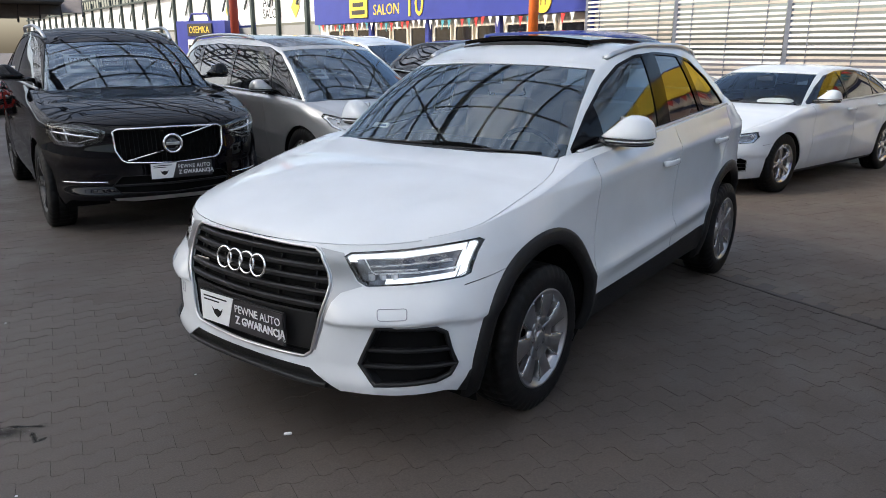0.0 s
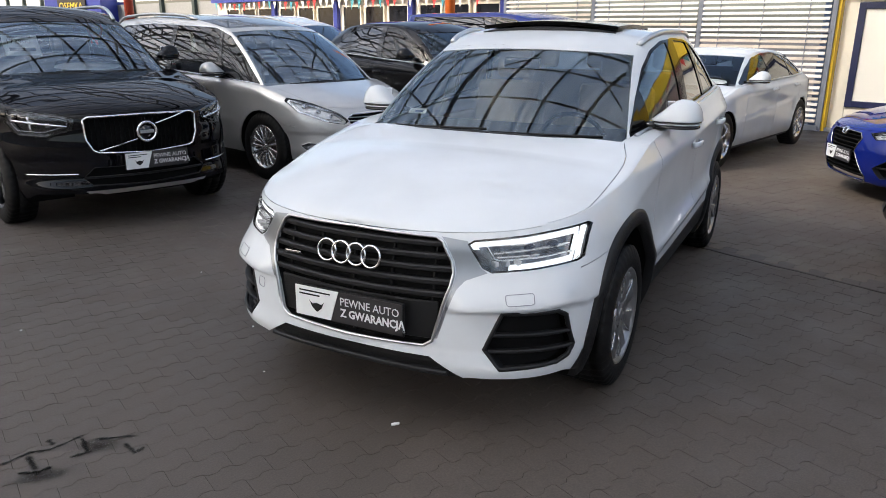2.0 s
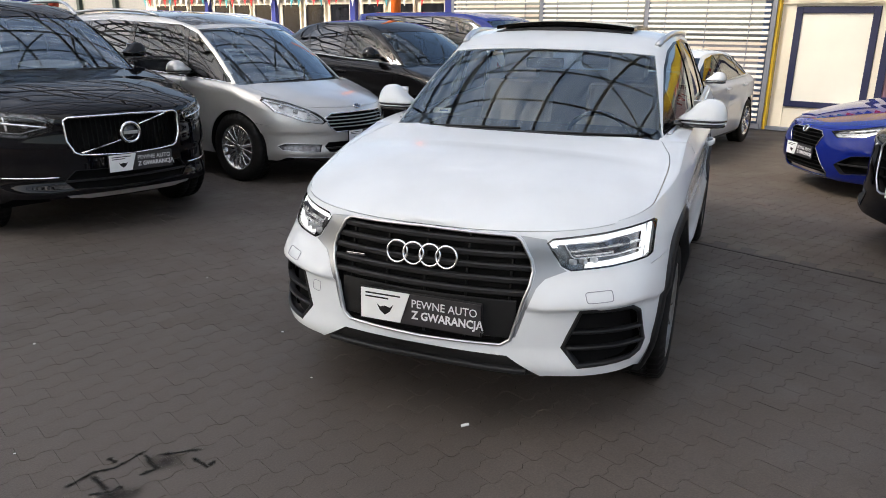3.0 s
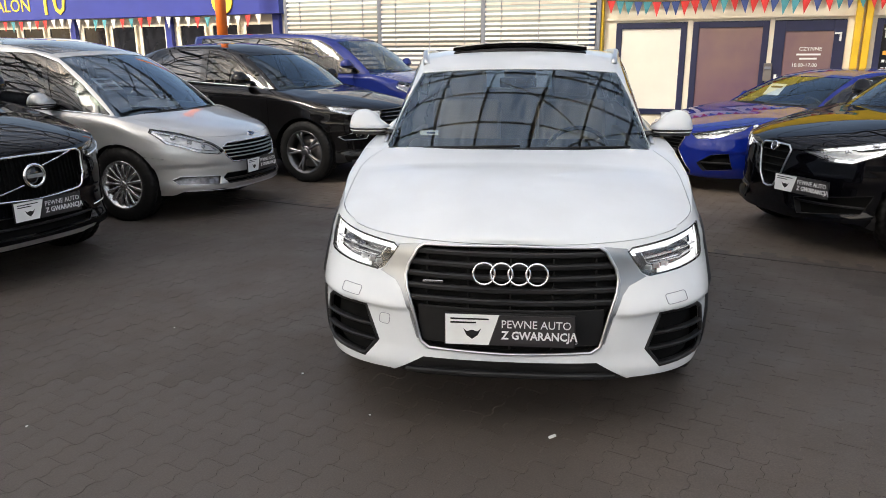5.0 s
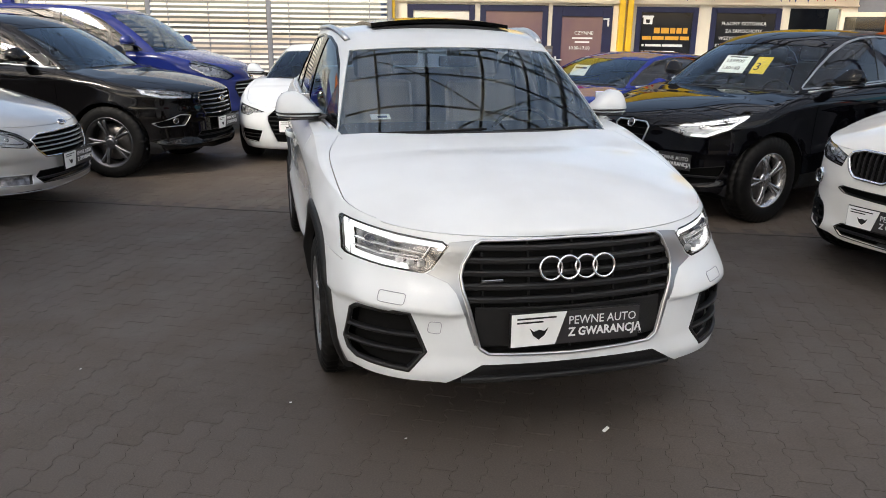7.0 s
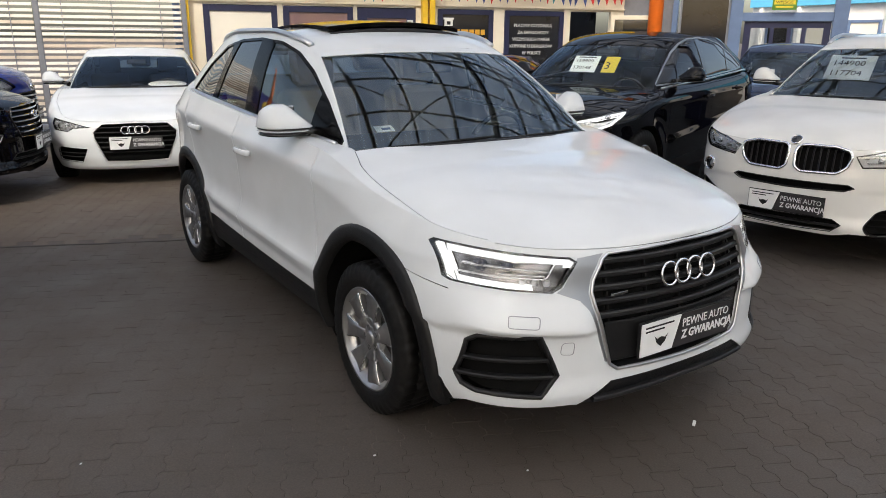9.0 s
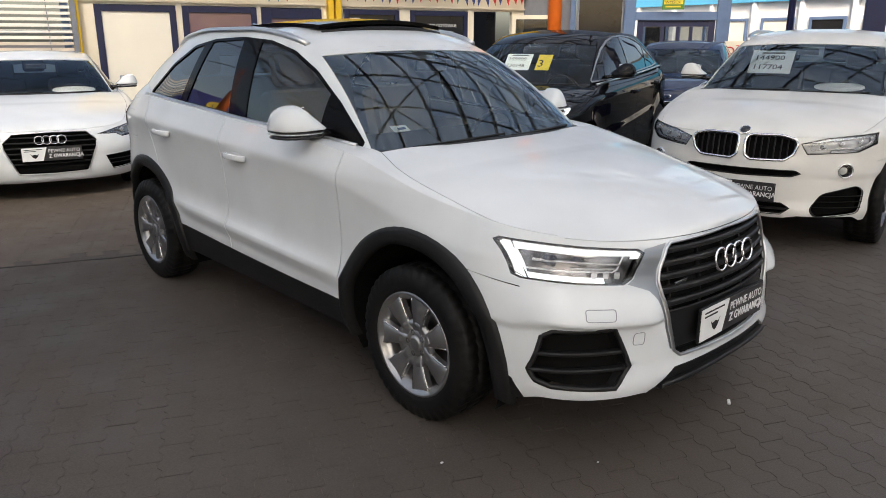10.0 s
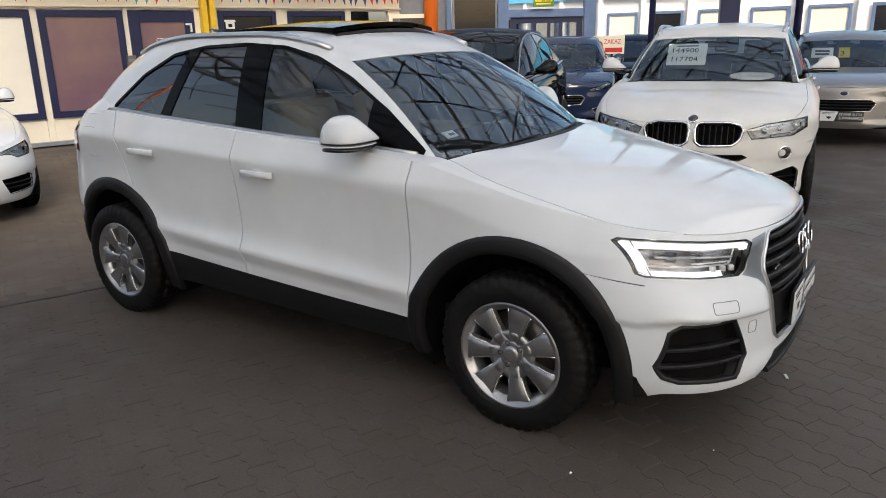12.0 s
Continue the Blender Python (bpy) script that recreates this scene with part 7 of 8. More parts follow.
# dark graphite crossover
c = derived(2.849, 0.955, 1.0, 0.95, 1.69, hub=0.368, arch=0.425, rim=0.262, tyre=0.245, spokes=5, spoke_style="pair", rim_mat=M["darkalloy"],
            headlight=[(0.46, 0.875), (0.62, 0.915), (0.86, 0.955), (0.875, 0.88), (0.78, 0.83), (0.50, 0.815)], drl=0.02,
            openings=[hole("grille", [(0, 0.885), (0.40, 0.875), (0.44, 0.80), (0.36, 0.60), (0, 0.58)], high=True, bars=[0.84, 0.79, 0.74, 0.69, 0.64], bar_h=0.02, bar_mat=M["gloss"], rim=0.008, rim_mat=M["gloss"]),
                      hole("fog_intake", [(0.56, 0.645), (0.66, 0.655), (0.84, 0.57), (0.80, 0.53), (0.62, 0.54)], rim=0.004, rim_mat=M["satin"], lamp=(0.68, 0.59, 0.026)),
                      hole("lower_intake", [(0, 0.46), (0.45, 0.46), (0.52, 0.40), (0.45, 0.36), (0, 0.35)], rim=0.003, bars=[0.41])],
            badge=("oval", 0, 0.79, 0.06), plate=(0, 0.53, 0), plate_out=0.03, arch_trim=0.0, lower_mat=M["cladding"], rails=None)
build_car("midsize_suv", "near-black crossover with dark twin-spoke wheels", c, M["darkgrey"], pose(-2.36, 6.06, 0, 0, 0, 70))

# blue panel van
c = derived(2.933, 0.93, 1.10, 0.985, 1.98, hub=0.335, arch=0.39, rim=0.205, tyre=0.215, spokes=5, spoke_style="wide", rim_mat=M["darkalloy"],
            front=[(0.22, -0.84), (0.32, -0.90), (0.5, -0.93), (0.75, -0.92), (0.9, -0.88), (0.98, -0.82), (1.06, -0.70), (1.25, -0.35)], nose=(2.8, 2.6, 0.2),
            belt=[(-0.93, 0.965), (-0.75, 0.99), (-0.4, 1.07), (0.0, 1.18), (0.25, 1.22), (1.0, 1.23), (3.6, 1.25), (4.0, 1.24)],
            hood=[(-0.83, 0.98), (-0.7, 1.06), (-0.4, 1.15), (0.02, 1.24)], cowl=(0.2, 0.02),
            screen=((0.06, 1.245), (0.92, 1.81)), apillar=((0.82, 0.22, 1.215), (0.70, 1.0, 1.78)), screen_bulge=0.03,
            gtop=[(1.0, 0.70, 1.78), (1.4, 0.76, 1.855), (2.2, 0.79, 1.88), (3.5, 0.79, 1.88), (3.95, 0.76, 1.86)],
            dpillar=((0.90, 3.98, 1.24), (0.76, 3.95, 1.86)), backlight=((4.02, 1.24), (3.99, 1.87)), roof_rise=0.035, side_bulge=0.015,
            gbase=[(0.22, 0.82), (0.5, 0.90), (1.0, 0.94), (3.5, 0.94), (3.98, 0.90)],
            dlo=[(0.42, 1.25), (0.72, 1.45), (1.0, 1.66), (1.2, 1.75), (1.6, 1.80), (3.75, 1.81), (3.80, 1.30), (1.6, 1.27)],
            pillars=[(1.66, 0.03, 0.055), (0.86, 0.15, 0.022), (2.75, 0.0, 0.05)], waist=(0.45, 3.8), strip_mat=M["matt"],
            doors=[(0.42, 0.10, 0, 0), (1.66, 0.0, 0, 0), (2.55, 0.2, 0, 0)], mirror=(1.08, 0.52, 1.36), handles=((1.48, 1.05), (1.86, 1.05)), handle_mat=M["matt"],
            headlight=[(0.42, 0.87), (0.54, 0.985), (0.76, 1.105), (0.91, 1.165), (0.90, 1.00), (0.80, 0.885), (0.56, 0.82)], eye_rise=0.5,
            openings=[hole("grille", [(0, 0.80), (0.42, 0.78), (0.46, 0.70), (0.40, 0.56), (0, 0.54)], bars=[0.74, 0.68, 0.62], bar_mat=M["satin"], rim=0.006)],
            badge=("oval", 0, 0.86, 0.07), plate=(0, 0.47, 0), arch_trim=0.0, rails=None, bumper=(0.70, -0.3), mirror_mat=M["vanblue"], seat_z=0.75,
            sill=[(-1.0, 0.36), (0, 0.34), (4.0, 0.36)], tail_z=(0.9, 1.15))
build_car("passenger_van", "blue passenger van with dark side windows", c, M["vanblue"], pose(-2.05, 9.35, 0, 0, 0, 72), "van")

# white saloon
SALOON = dict(
    front=[(0.14, -0.76), (0.20, -0.84), (0.32, -0.875), (0.5, -0.88), (0.60, -0.872), (0.67, -0.845), (0.72, -0.77), (0.9, -0.5), (1.0, -0.3)],
    belt=[(-0.88, 0.665), (-0.72, 0.68), (-0.45, 0.735), (0.0, 0.835), (0.5, 0.925), (1.5, 0.965), (2.8, 1.0), (3.3, 1.015), (3.85, 0.985)],
    hood=[(-0.845, 0.67), (-0.74, 0.73), (-0.4, 0.81), (0.1, 0.895), (0.46, 0.94)], cowl=(0.55, 0.42), nose_p=[(0.2, 3.0), (0.45, 3.2), (0.6, 2.5), (0.7, 2.2)],
    screen=((0.46, 0.945), (1.20, 1.365)), apillar=((0.74, 0.58, 0.925), (0.565, 1.30, 1.345)),
    gtop=[(1.30, 0.565, 1.345), (1.65, 0.59, 1.40), (2.1, 0.59, 1.405), (2.6, 0.565, 1.365), (2.92, 0.53, 1.305)],
    dpillar=((0.70, 3.28, 1.01), (0.53, 2.92, 1.305)), backlight=((3.38, 1.02), (2.95, 1.32)), roof_rise=0.035,
    gbase=[(0.58, 0.74), (0.8, 0.80), (1.5, 0.835), (2.4, 0.825), (2.9, 0.78), (3.28, 0.70)],
    dlo=[(0.70, 0.955), (1.0, 1.14), (1.3, 1.285), (1.6, 1.345), (2.0, 1.36), (2.4, 1.335), (2.75, 1.25), (3.05, 1.06), (2.9, 1.035), (1.6, 0.99)],
    pillars=[(1.68, 0.10, 0.04), (2.52, 0.3, 0.02)], waist=(0.72, 3.0), doors=[(0.62, 0.05, 0, 0), (1.70, 0.04, 0, 0), (2.62, 0.3, 0, 0)],
    mirror=(0.95, 0.86, 1.01), handles=((1.55, 0.86), (2.45, 0.88)), rails=None, seat_z=0.30, tail_z=(0.75, 0.92),
    sill=[(-1.0, 0.16), (-0.4, 0.18), (0, 0.20), (3.5, 0.22)], arch_trim=0.0, bottom=[(-1, 0.17), (0, 0.17), (3.5, 0.2)], bumper=(0.56, -0.3), pan=0.22,
)
squat = lambda z: z if z < 0.95 else 0.95 + (z - 0.95) * 0.87
for key in ("screen", "backlight"):
    SALOON[key] = tuple((y, squat(z)) for y, z in SALOON[key])
for key in ("apillar", "dpillar"):
    SALOON[key] = tuple((x, y, squat(z)) for x, y, z in SALOON[key])
SALOON["gtop"] = [(y, x, squat(z)) for y, x, z in SALOON["gtop"]]
SALOON["dlo"] = [(y, squat(z)) for y, z in SALOON["dlo"]]
A4 = dict(SALOON, screen_glass=M["glass_soft"], headlight=[(0.42, 0.612), (0.60, 0.655), (0.80, 0.695), (0.825, 0.64), (0.80, 0.575), (0.66, 0.565), (0.60, 0.60)], drl=0.012,
          openings=[hole("grille", [(0, 0.655), (0.32, 0.648), (0.41, 0.565), (0.40, 0.50), (0.30, 0.265), (0, 0.255)], high=True, bars=[0.61, 0.56, 0.51, 0.46, 0.41, 0.36], bar_h=0.012, rim=0.006, rim_mat=M["satin"]),
                    hole("air_intake", [(0.48, 0.395), (0.74, 0.41), (0.775, 0.385), (0.765, 0.27), (0.54, 0.255)], bars=[0.35, 0.31], bar_h=0.006, rim=0.003)],
          badge=("rings", 0, 0.585, 0.085), plate=(0.0, 0.455, 0), plate_out=0.02)
c = derived(2.82, 0.875, 1.03, 0.92, 1.43, hub=0.315, arch=0.36, rim=0.215, tyre=0.225, spokes=5, spoke_style="pair", lower_mat=M["matt"], **A4)
a4, _ = build_car("saloon", "white saloon with four chrome rings on a dark grille", c, M["white"], pose(-0.40, 6.46, 0, 0, 0, -14))
sheet_on_dash(a4, 0.35, 0.72, 0.96, 0.45)

# blue coupe
low = lambda z: z if z < 0.95 else 0.95 + (z - 0.95) * 0.90
LEX = dict(SALOON, gtop=[(y, x, low(z)) for y, x, z in SALOON["gtop"]], dlo=[(y, low(z)) for y, z in SALOON["dlo"]], mirror=(0.93, 1.0, 0.94),
           screen=tuple((y, low(z)) for y, z in SALOON["screen"]), apillar=tuple((x, y, low(z)) for x, y, z in SALOON["apillar"]),
           dpillar=tuple((x, y, low(z)) for x, y, z in SALOON["dpillar"]), backlight=tuple((y, low(z)) for y, z in SALOON["backlight"]), belt=[(-0.93, 0.66), (-0.72, 0.69), (-0.45, 0.745), (0.0, 0.83), (0.5, 0.91), (1.5, 0.95), (2.8, 1.0), (3.3, 1.02), (3.7, 0.99)],
           headlight=[(0.38, 0.655), (0.58, 0.705), (0.80, 0.775), (0.80, 0.71), (0.70, 0.635), (0.48, 0.60)], drl=0.010,
           openings=[hole("grille", [(0, 0.652), (0.27, 0.645), (0.32, 0.60), (0.25, 0.47), (0.42, 0.24), (0.40, 0.195), (0, 0.19)], high=True, bars=[0.61, 0.57, 0.53, 0.49, 0.45, 0.41, 0.37, 0.33, 0.29, 0.25], bar_h=0.008, bar_mat=M["void"], rim=0.006, rim_mat=M["midalloy"]),
                     hole("air_intake", [(0.52, 0.34), (0.66, 0.44), (0.78, 0.46), (0.79, 0.28), (0.58, 0.25)], rim=0.003, bars=[0.35])],
           badge=("disc", 0, 0.640, 0.04), plate=(0.0, 0.41, 0), plate_out=0.03)
c = derived(2.73, 0.93, 1.03, 0.92, 1.40, hub=0.335, arch=0.375, rim=0.24, tyre=0.235, spokes=10, spoke_style="thin", rim_mat=M["darkalloy"], lower_mat=M["blue"], **LEX)
lexus, _ = build_car("coupe", "deep blue coupe with a dark spindle grille", c, M["blue"], pose(2.53, 5.65, 0, 0, 0, -66))
card(lexus, pose(-0.30, 0.90, 1.085, -44), 0.27, 0.19, [], M["paper"], "pale price card behind the blue coupe's windscreen", parts=((0, 0.04, 0.2, 0.03),))

# black sporty crossover
c = derived(2.818, 0.80, 0.98, 0.95, 1.62, hub=0.360, arch=0.42, rim=0.232, tyre=0.235, spokes=5, spoke_style="pair",
            # these lamps are unlit; their guides get a glow to look brighter
            headlight=[(0.27, 0.792), (0.46, 0.832), (0.70, 0.890), (0.845, 0.935), (0.85, 0.875), (0.81, 0.800), (0.68, 0.727), (0.52, 0.727), (0.41, 0.764)], house_mat=M["lampbowl"], screen_glass=M["glass_soft"], drl=0.018, eye_rise=0.4, guide_mat=M["lamp"], lamp_back=0.05,
            openings=[hole("grille", [(0, 0.825), (0.16, 0.82), (0.195, 0.785), (0.13, 0.56), (0.06, 0.475), (0, 0.465)], high=True, bars=[0.76, 0.70, 0.64, 0.58], bar_h=0.006, bar_mat=M["void"], rim=0.008, rim_mat=M["satin"]),
                      hole("air_intake", [(0.30, 0.42), (0.62, 0.47), (0.80, 0.50), (0.76, 0.36), (0.36, 0.30)], rim=0.003, bars=[0.40])],
            badge=("disc", 0, 0.800, 0.040), plate=(0.44, 0.535, 0), plate_out=0.05, plate_yaw=10, arch_trim=0.0, lower_mat=M["cladding"], rails=None,
            dlo=[(0.54, 1.115), (0.80, 1.28), (1.05, 1.415), (1.26, 1.50), (1.46, 1.545), (1.72, 1.56), (2.0, 1.545), (2.3, 1.49), (2.6, 1.37), (2.78, 1.25), (2.55, 1.225), (1.66, 1.175)], surround_mat=M["flank"])
alfa, _ = build_car("sporty_suv", "glossy black sporty crossover with a shield grille", c, M["black"], pose(2.855, 2.929, 0, 0, 0, -73))
card(alfa, pose(-0.16, 0.77, 1.285, -42), 0.30, 0.22, [("159900", 0.062, 0.02), ("130148", 0.062, -0.07)], M["paper"], "pale price card in the black crossover's windscreen", parts=((0, 0.09, 0.2, 0.012),))
card(alfa, pose(0.14, 0.77, 1.285, -42), 0.16, 0.21, [("3", 0.13, -0.06)], M["yellowcard"], "yellow card with a large figure in the windscreen")

# white crossover with twin grilles
c = derived(2.81, 0.865, 0.98, 0.94, 1.62, hub=0.36, arch=0.41, rim=0.24, tyre=0.245, spokes=5, spoke_style="pair", rim_mat=M["darkalloy"],
            headlight=[(0.392, 0.80), (0.55, 0.845), (0.83, 0.880), (0.838, 0.80), (0.74, 0.742), (0.44, 0.722)], house_mat=M["lampbowl"], drl=0.012,
            openings=[hole("grille", rounded([(0.020, 0.80), (0.033, 0.838), (0.07, 0.850), (0.27, 0.852), (0.36, 0.828), (0.378, 0.79), (0.355, 0.72), (0.30, 0.676), (0.07, 0.670), (0.028, 0.70)], 0.018), high=True, uprights=8, upright_mat=M["matt"], rim=0.011, rim_mat=M["chrome"]),
                      hole("slim_intake", [(0, 0.605), (0.38, 0.605), (0.42, 0.585), (0.36, 0.56), (0, 0.553)], rim=0.003),
                      hole("lower_intake", [(0, 0.365), (0.32, 0.365), (0.38, 0.33), (0.32, 0.28), (0, 0.272)], rim=0.003, bars=[0.32]),
                      hole("air_intake", rounded([(0.50, 0.33), (0.56, 0.44), (0.76, 0.50), (0.80, 0.46), (0.79, 0.30), (0.54, 0.27)], 0.03), rim=0.003, bars=[0.42, 0.38, 0.34], bar_h=0.005, bar_mat=M["void"])],
            fogs=[(0.685, 0.615, 0.045)], badge=("disc", 0, 0.874, 0.040), plate=(0.02, 0.445, 0), plate_out=0.03, arch_trim=0.0, lower_mat=M["creamwhite"],
            sill=[(-1.0, 0.235), (0, 0.24), (3.4, 0.26)], rails=(1.3, 2.8, 0.02),
            screen=((0.44, 1.10), (1.12, 1.515)), apillar=((0.755, 0.56, 1.085), (0.60, 1.22, 1.49)), cowl=(0.53, 0.41),
            gtop=[(1.22, 0.60, 1.49), (1.45, 0.62, 1.545), (1.75, 0.635, 1.575), (2.2, 0.635, 1.575), (2.6, 0.615, 1.55), (2.92, 0.565, 1.50)],
            hood=[(-0.80, 0.84), (-0.70, 0.90), (-0.45, 0.98), (0.0, 1.05), (0.43, 1.10)],
            gbase=[(0.56, 0.755), (0.72, 0.82), (0.95, 0.85), (1.6, 0.865), (2.5, 0.858), (2.9, 0.835), (3.2, 0.79)], waist=(0.70, 2.85),
            dlo=[(0.68, 1.115), (0.90, 1.27), (1.12, 1.40), (1.32, 1.485), (1.50, 1.53), (1.76, 1.545), (2.05, 1.535), (2.35, 1.49), (2.6, 1.39), (2.84, 1.225), (2.6, 1.205), (1.66, 1.16)],
            mirror=(0.99, 0.92, 1.20))
bmw, _ = build_car("white_suv", "creamy white crossover with twin kidney grilles", c, M["creamwhite"], pose(3.46, 0.463, 0, 0, 0, -80))
card(bmw, pose(-0.26, 0.905, 1.325, -40), 0.37, 0.26, [("144900", 0.077, 0.02), ("117704", 0.077, -0.085)], M["paper"], "pale price card with two prices in the windscreen", parts=((0, 0.10, 0.2, 0.012),))
sheet_on_dash(bmw, 0.36, 0.72, 1.13, 0.4)

# bronze-grey hatchback and the cars beyond it
c = derived(2.648, 0.90, 0.85, 0.91, 1.50, hub=0.315, arch=0.36, rim=0.205, tyre=0.215, spokes=5, spoke_style="pair", arch_trim=0.0, rails=None, lower_mat=M["grey"],
            headlight=[(0.46, 0.70), (0.60, 0.735), (0.80, 0.80), (0.82, 0.76), (0.72, 0.70), (0.50, 0.655)], drl=0.012,
            openings=[hole("grille", [(0, 0.62), (0.34, 0.615), (0.40, 0.57), (0.34, 0.47), (0, 0.46)], bars=[0.58, 0.54, 0.50], rim=0.006, rim_mat=M["chrome"]),
                      hole("fog_intake", [(0.52, 0.40), (0.76, 0.44), (0.78, 0.36), (0.56, 0.33)], rim=0.005, rim_mat=M["chrome"], lamp=(0.66, 0.38, 0.03))],
            badge=("oval", 0, 0.70, 0.055), plate=(0, 0.40, 0), plate_out=0.03)
focus, _ = build_car("hatchback", "bronze-grey hatchback with a wide dark grille", c, M["grey"], pose(8.93, -0.05, 0, 0, 0, -82))
card(focus, pose(-0.30, 0.80, 1.19, -44), 0.30, 0.2, [], M["paper"], "pale price card behind the hatchback's windscreen", parts=((0, 0.03, 0.2, 0.03), (0, -0.03, 0.2, 0.03)))
card(focus, pose(0.0, 0.80, 1.19, -44), 0.15, 0.2, [("3", 0.13, -0.06)], M["yellowcard"], "yellow card with a large figure in the windscreen")
c3 = dict(c, lower_mat=M["navy"], plate=None)
build_car("hatchback", "dark blue hatchback parked behind the crossovers", c3, M["navy"], pose(8.3, 4.1, 0, 0, 0, -66))
build_car("hatchback", "blue hatchback in the farther row outside", dict(c3, lower_mat=M["blue"]), M["navy"], pose(14.2, -0.6, 0, 0, 0, -80))
build_car("hatchback", "dark hatchback outside the hall edge", dict(c3, lower_mat=M["black"]), M["black"], pose(13.2, 4.3, 0, 0, 0, -60))
cs = derived(2.82, 0.875, 1.03, 0.92, 1.43, hub=0.315, arch=0.36, rim=0.215, tyre=0.225, spokes=5, spoke_style="pair", lower_mat=M["matt"], **A4)
build_car("saloon", "pale silver saloon parked far behind the black crossover", dict(cs, plate=None, lower_mat=M["silver"]), M["white"], pose(-14.6, 7.6, 0, 0, 0, 80))
build_car("saloon", "red saloon parked far back in the hall", dict(cs, plate=None, lower_mat=M["red"]), M["red"], pose(-17.5, 4.6, 0, 0, 0, 80))


# ---- paving stones, marks and litter on the ground ----
def paving():
    """Interlocking stones with waved long edges, laid in staggered rows."""
    top = tagged(empty("pavement", pose(0, 0, 0), "dark interlocking concrete paving with worn wavy joints", "pavement"), kind="structure")
    step, row, gap = 0.225, 0.1125, 0.0012
    amp = 0.0095

    def height(t):
        t = (2 * t) % 1.0
        pts = ((0.0, 0.0), (0.10, -1.0), (0.40, -1.0), (0.60, 1.0), (0.90, 1.0), (1.0, 0.0))
        for (a, va), (b, vb) in zip(pts[:-1], pts[1:]):
            if a <= t <= b:
                return amp * (va + (vb - va) * (t - a) / (b - a))
        return 0.0
    ts = (0.0, 0.05, 0.20, 0.30, 0.45, 0.55, 0.70, 0.80, 0.95, 1.0)
    low = [(gap + (step - 2 * gap) * t, height(t) + gap) for t in ts]
    high = [(x, z + row - 2 * gap) for x, z in low]
    ring = low + high[::-1]
    cx, cy = step / 2, row / 2

    def stone(rng):
        lift = rng.uniform(-0.0008, 0.0008)
        tx, ty = rng.uniform(-0.004, 0.004), rng.uniform(-0.004, 0.004)
        vs = []
        for k, dz, sh in ((0, -0.012, 1.0), (1, -0.0006, 1.0), (2, 0.0, 0.992)):
            for x, y in ring:
                u, w = (x - cx) * sh, (y - cy) * (sh if k < 2 else 0.989)
                vs.append((cx + u, cy + w, dz + (lift + u * tx + w * ty if k else 0)))
        n = len(ring)
        fs = [tuple(range(2 * n, 3 * n))]
        for k in (0, 1):
            for i in range(n):
                j = (i + 1) % n
                fs.append((k * n + i, k * n + j, (k + 1) * n + j, (k + 1) * n + i))
        return vs, fs
    rng = random.Random(11)
    ang = radians(64)
    ca, sa = math.cos(ang), math.sin(ang)
    shared = []
    for _ in range(6):
        v, f = stone(rng)
        me = bpy.data.meshes.new("paving_stone")
        me.from_pydata(v, [], f)
        me.materials.append(M["stone"])
        shared.append(me)
    fields = {"stone": ([], []), "stone_tan": ([], [])}
    near = 0
    for r in range(-112, 112):
        for i in range(-62, 62):
            s, t = i * step + (r % 2) * step * 0.5, r * row
            x, y = s * ca - t * sa, s * sa + t * ca
            if not (-6.8 < x < 4.6 and -4.4 < y < 9.2):
                continue
            z = -0.012
            if near < 300 and -2.3 < x < 0.35 and -2.45 < y < -0.6:
                near += 1
                o = new("paving_stone", shared[rng.randrange(6)])
                o.parent = top
                o.matrix_local = pose(x, y, z, 0, 0, 64)
            else:
                v, f = stone(rng)
                # past the sealed seam the stones are browner and paler
                rest_v, rest_f = fields["stone_tan" if y > 3.22 - 0.41 * (x + 0.9) else "stone"]
                k = len(rest_v)
                rest_v += [(x + a * ca - b * sa, y + a * sa + b * ca, z + c_) for a, b, c_ in v]
                rest_f += [tuple(q + k for q in g) for g in f]
    for key, (vs, fs) in fields.items():
        tagged(mesh_part("paving_field", vs, fs, M[key], top, smooth=False), kind="stuff")
    bed = bmesh.new()
    block(bed, (11.0, 13.2, 0.008), pose(-1.1, 2.4, -0.0188))
    part("joint_bed", bed, M["sand"], top)
    # where the camera walks past the nose the joints are darker
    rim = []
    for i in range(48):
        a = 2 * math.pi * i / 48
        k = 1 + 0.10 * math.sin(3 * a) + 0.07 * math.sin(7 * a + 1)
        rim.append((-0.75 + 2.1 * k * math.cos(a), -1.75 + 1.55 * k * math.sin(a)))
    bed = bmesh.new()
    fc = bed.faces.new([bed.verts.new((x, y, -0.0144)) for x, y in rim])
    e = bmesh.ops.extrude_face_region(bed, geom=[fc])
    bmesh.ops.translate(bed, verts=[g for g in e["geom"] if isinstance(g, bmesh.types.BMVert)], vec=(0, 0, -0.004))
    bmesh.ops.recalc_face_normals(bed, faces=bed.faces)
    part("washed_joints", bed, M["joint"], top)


paving()


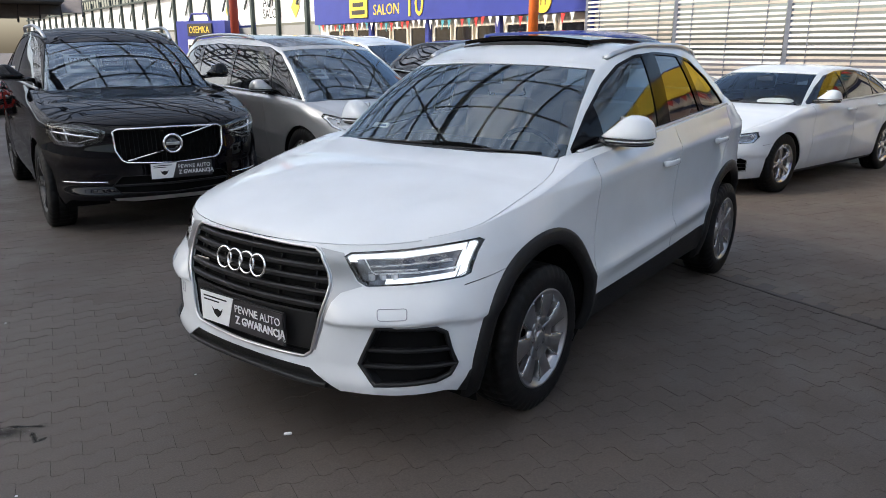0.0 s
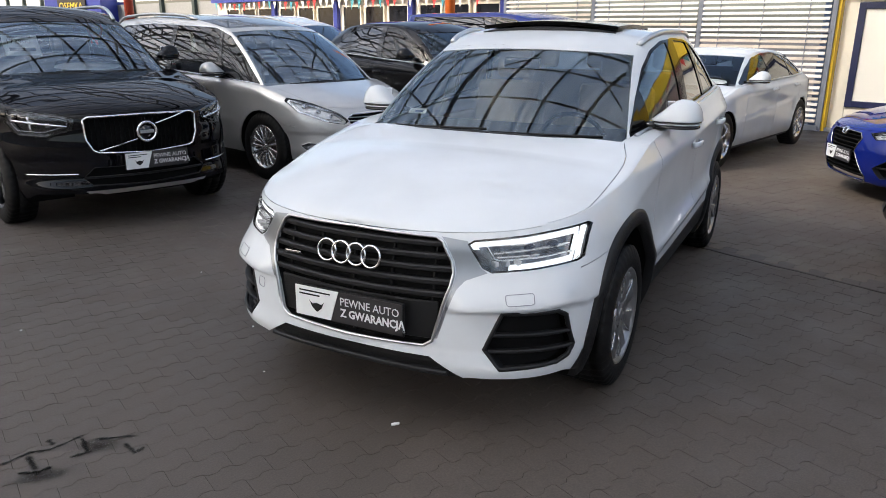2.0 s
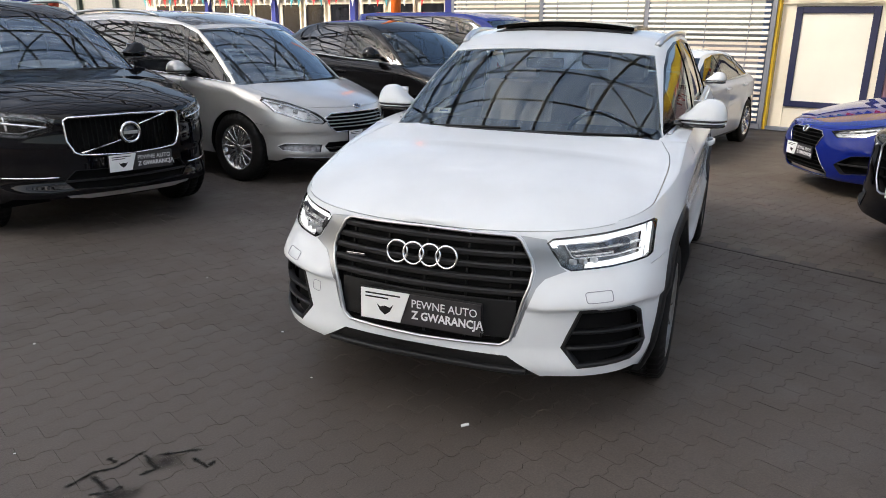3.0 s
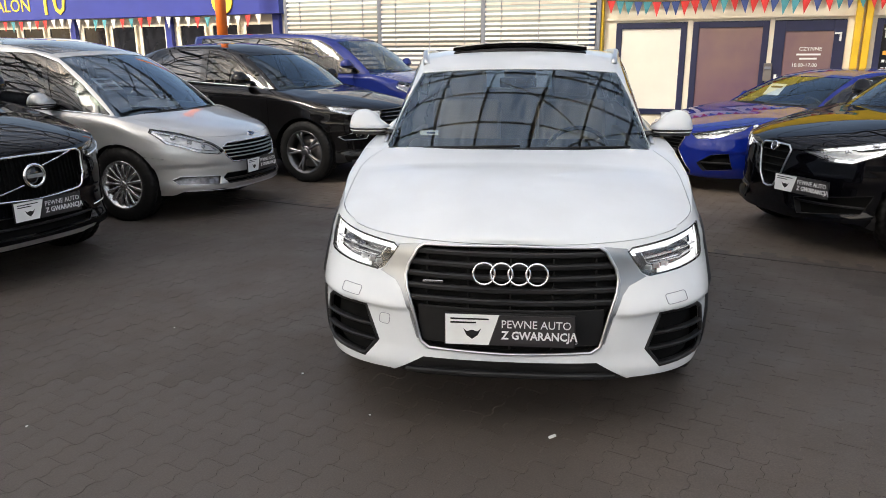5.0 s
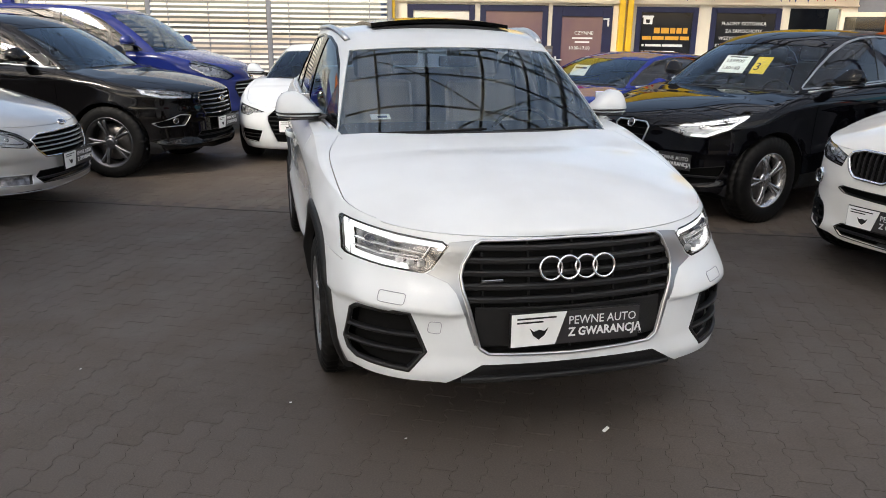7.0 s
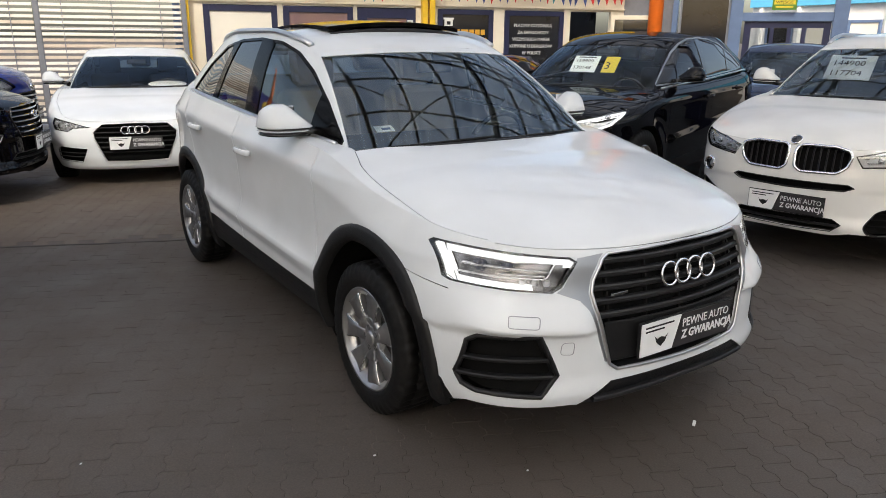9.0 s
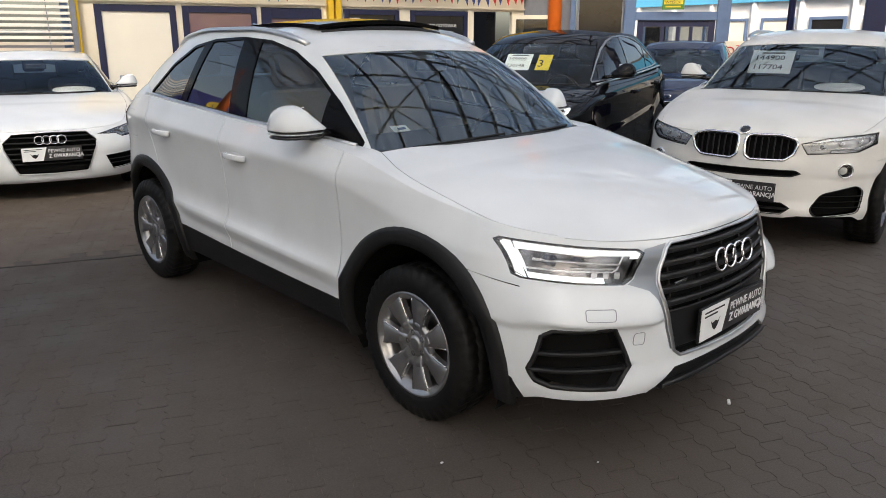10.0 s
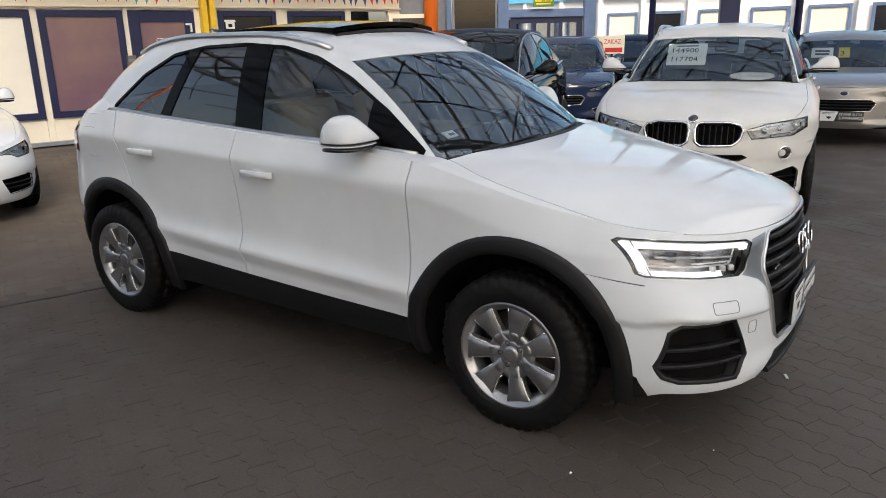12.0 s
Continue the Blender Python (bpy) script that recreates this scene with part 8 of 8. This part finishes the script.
def floor_marks():
    rng = random.Random(21)
    # a long sealed seam across the paving
    pts = []
    for i in range(60):
        t = i / 59
        x = -4.6 + 8.6 * t
        pts.append((x, 3.22 - 0.41 * (x + 0.9) + rng.uniform(-0.008, 0.008), -0.0115))
    v, f = sweep(pts, bar_section(0.028, 0.005))
    tagged(mesh_part("floor_seam", v, f, M["seam"]), "long dark sealed seam across the paving", "seam", kind="structure")
    # the scrap of paper
    bm = bmesh.new()
    block(bm, (0.034, 0.013, 0.008), pose(0, 0, 0, 8, -10, 30), 0.003)
    o = tagged(part("paper_scrap", bm, M["signwhite"]), "small scrap of white paper on the paving", "litter")
    o.location = (0.189, -0.869, -0.006)
    for x, y, sz in ((-1.05, -0.35, 0.007), (-0.62, -0.75, 0.006), (-2.1, -1.0, 0.007), (-1.6, -2.2, 0.006), (-2.0, 0.2, 0.006), (-0.25, -1.75, 0.006), (-1.3, -1.75, 0.005)):
        bm = bmesh.new()
        block(bm, (sz * 1.6, sz, sz * 0.6), pose(0, 0, 0, 0, 0, rng.uniform(0, 90)), 0.0015)
        o = tagged(part("litter_crumb", bm, M["signwhite"]), "tiny pale crumb of litter on the paving", "litter", "crumbs")
        o.location = (x, y, -0.010)
    # oil soaked into two stones and along the joints round them
    for x, y, a, b, turn in ((-0.748, -1.566, 0.112, 0.070, 28), (-0.752, -1.800, 0.125, 0.062, 52)):
        n, ca, sa = 32, math.cos(radians(turn)), math.sin(radians(turn))
        vs, uv = [(x, y, -0.0101)], [(0.5, 0.5)]
        for q in range(n):
            t = 2 * math.pi * q / n
            u, w = a * math.cos(t), b * math.sin(t)
            vs.append((x + u * ca - w * sa, y + u * sa + w * ca, -0.0101))
            uv.append((0.5 + 0.5 * math.cos(t), 0.5 + 0.5 * math.sin(t)))
        soaked(vs, [(0, q + 1, (q + 1) % n + 1) for q in range(n)], uv, M["stain_pale"], "dark oily stain soaked into a paving stone")
    for w, line in ((0.030, ((-0.95, -1.846), (-0.933, -1.723), (-0.883, -1.672), (-0.86, -1.521))), (0.036, ((-0.934, -1.737), (-0.79, -1.79))), (0.032, ((-0.849, -1.836), (-0.784, -1.794), (-0.771, -1.739))),
                    (0.034, ((-0.964, -1.63), (-0.892, -1.649))), (0.034, ((-0.864, -1.551), (-0.743, -1.615), (-0.769, -1.68))), (0.030, ((-0.818, -1.557), (-0.656, -1.427))), (0.034, ((-0.681, -1.502), (-0.577, -1.531), (-0.583, -1.48)))):
        pts = []
        for (ax, ay), (bx, by) in zip(line[:-1], line[1:]):
            pts += [(ax + (bx - ax) * t / 4, ay + (by - ay) * t / 4) for t in range(4)]
        pts.append(line[-1])
        vs, uv, n = [], [], len(pts)
        for q, (x, y) in enumerate(pts):
            (ax, ay), (bx, by) = pts[max(0, q - 1)], pts[min(n - 1, q + 1)]
            ln = math.hypot(bx - ax, by - ay)
            nx, ny = -(by - ay) / ln, (bx - ax) / ln
            k = w * (0.5 + 0.16 * math.sin(2.1 * q + ax * 40))
            for side in (-1, 0, 1):
                vs.append((x + nx * k * side, y + ny * k * side, -0.0097))
                uv.append((0.0 if q == 0 else 1.0 if q == n - 1 else 0.5, 0.5 + 0.5 * side))
        fs = [(3 * q + e, 3 * q + 3 + e, 3 * q + 4 + e, 3 * q + 1 + e) for q in range(n - 1) for e in (0, 1)]
        soaked(vs, fs, uv, M["stain"], "black oily line in a paving joint")


def soaked(vs, fs, uv, mat, label):
    """A stain: thickest in the middle of its map, fading out at the rim."""
    ob = tagged(mesh_part("oil_stain", vs, fs, mat), label, "stain", "stains")
    lay = ob.data.uv_layers.new(name="spread")
    for loop in ob.data.loops:
        lay.data[loop.index].uv = uv[loop.vertex_index]


def oil(name, colour, most, scale):
    """Oil that soaks away into the stone towards its ragged rim."""
    m = material(name, colour, 0.7, spec=0.2, vary=0.3, scale=20)
    nt = m.node_tree
    b = nt.nodes["Principled BSDF"]
    at, mid, far = nt.nodes.new("ShaderNodeUVMap"), nt.nodes.new("ShaderNodeVectorMath"), nt.nodes.new("ShaderNodeVectorMath")
    at.uv_map = "spread"
    mid.operation, far.operation = "SUBTRACT", "LENGTH"
    mid.inputs[1].default_value = (0.5, 0.5, 0)
    co, n, add = nt.nodes.new("ShaderNodeTexCoord"), nt.nodes.new("ShaderNodeTexNoise"), nt.nodes.new("ShaderNodeMath")
    n.inputs["Scale"].default_value, n.inputs["Detail"].default_value = scale, 4
    add.operation = "MULTIPLY_ADD"
    add.inputs[1].default_value = 0.35
    r = nt.nodes.new("ShaderNodeMapRange")
    r.interpolation_type = "SMOOTHSTEP"
    r.inputs[1].default_value, r.inputs[2].default_value = 0.20, 0.62
    r.inputs[3].default_value, r.inputs[4].default_value = most, 0.0
    nt.links.new(at.outputs[0], mid.inputs[0])
    nt.links.new(mid.outputs[0], far.inputs[0])
    nt.links.new(co.outputs["Object"], n.inputs["Vector"])
    nt.links.new(n.outputs["Fac"], add.inputs[0])
    nt.links.new(far.outputs["Value"], add.inputs[2])
    nt.links.new(add.outputs[0], r.inputs[0])
    nt.links.new(r.outputs[0], b.inputs["Alpha"])
    return m


M["stain_pale"] = oil("oily_stone", (0.014, 0.012, 0.011), 0.62, 22)
M["stain"] = oil("oily_dirt", (0.008, 0.007, 0.006), 0.85, 40)
floor_marks()
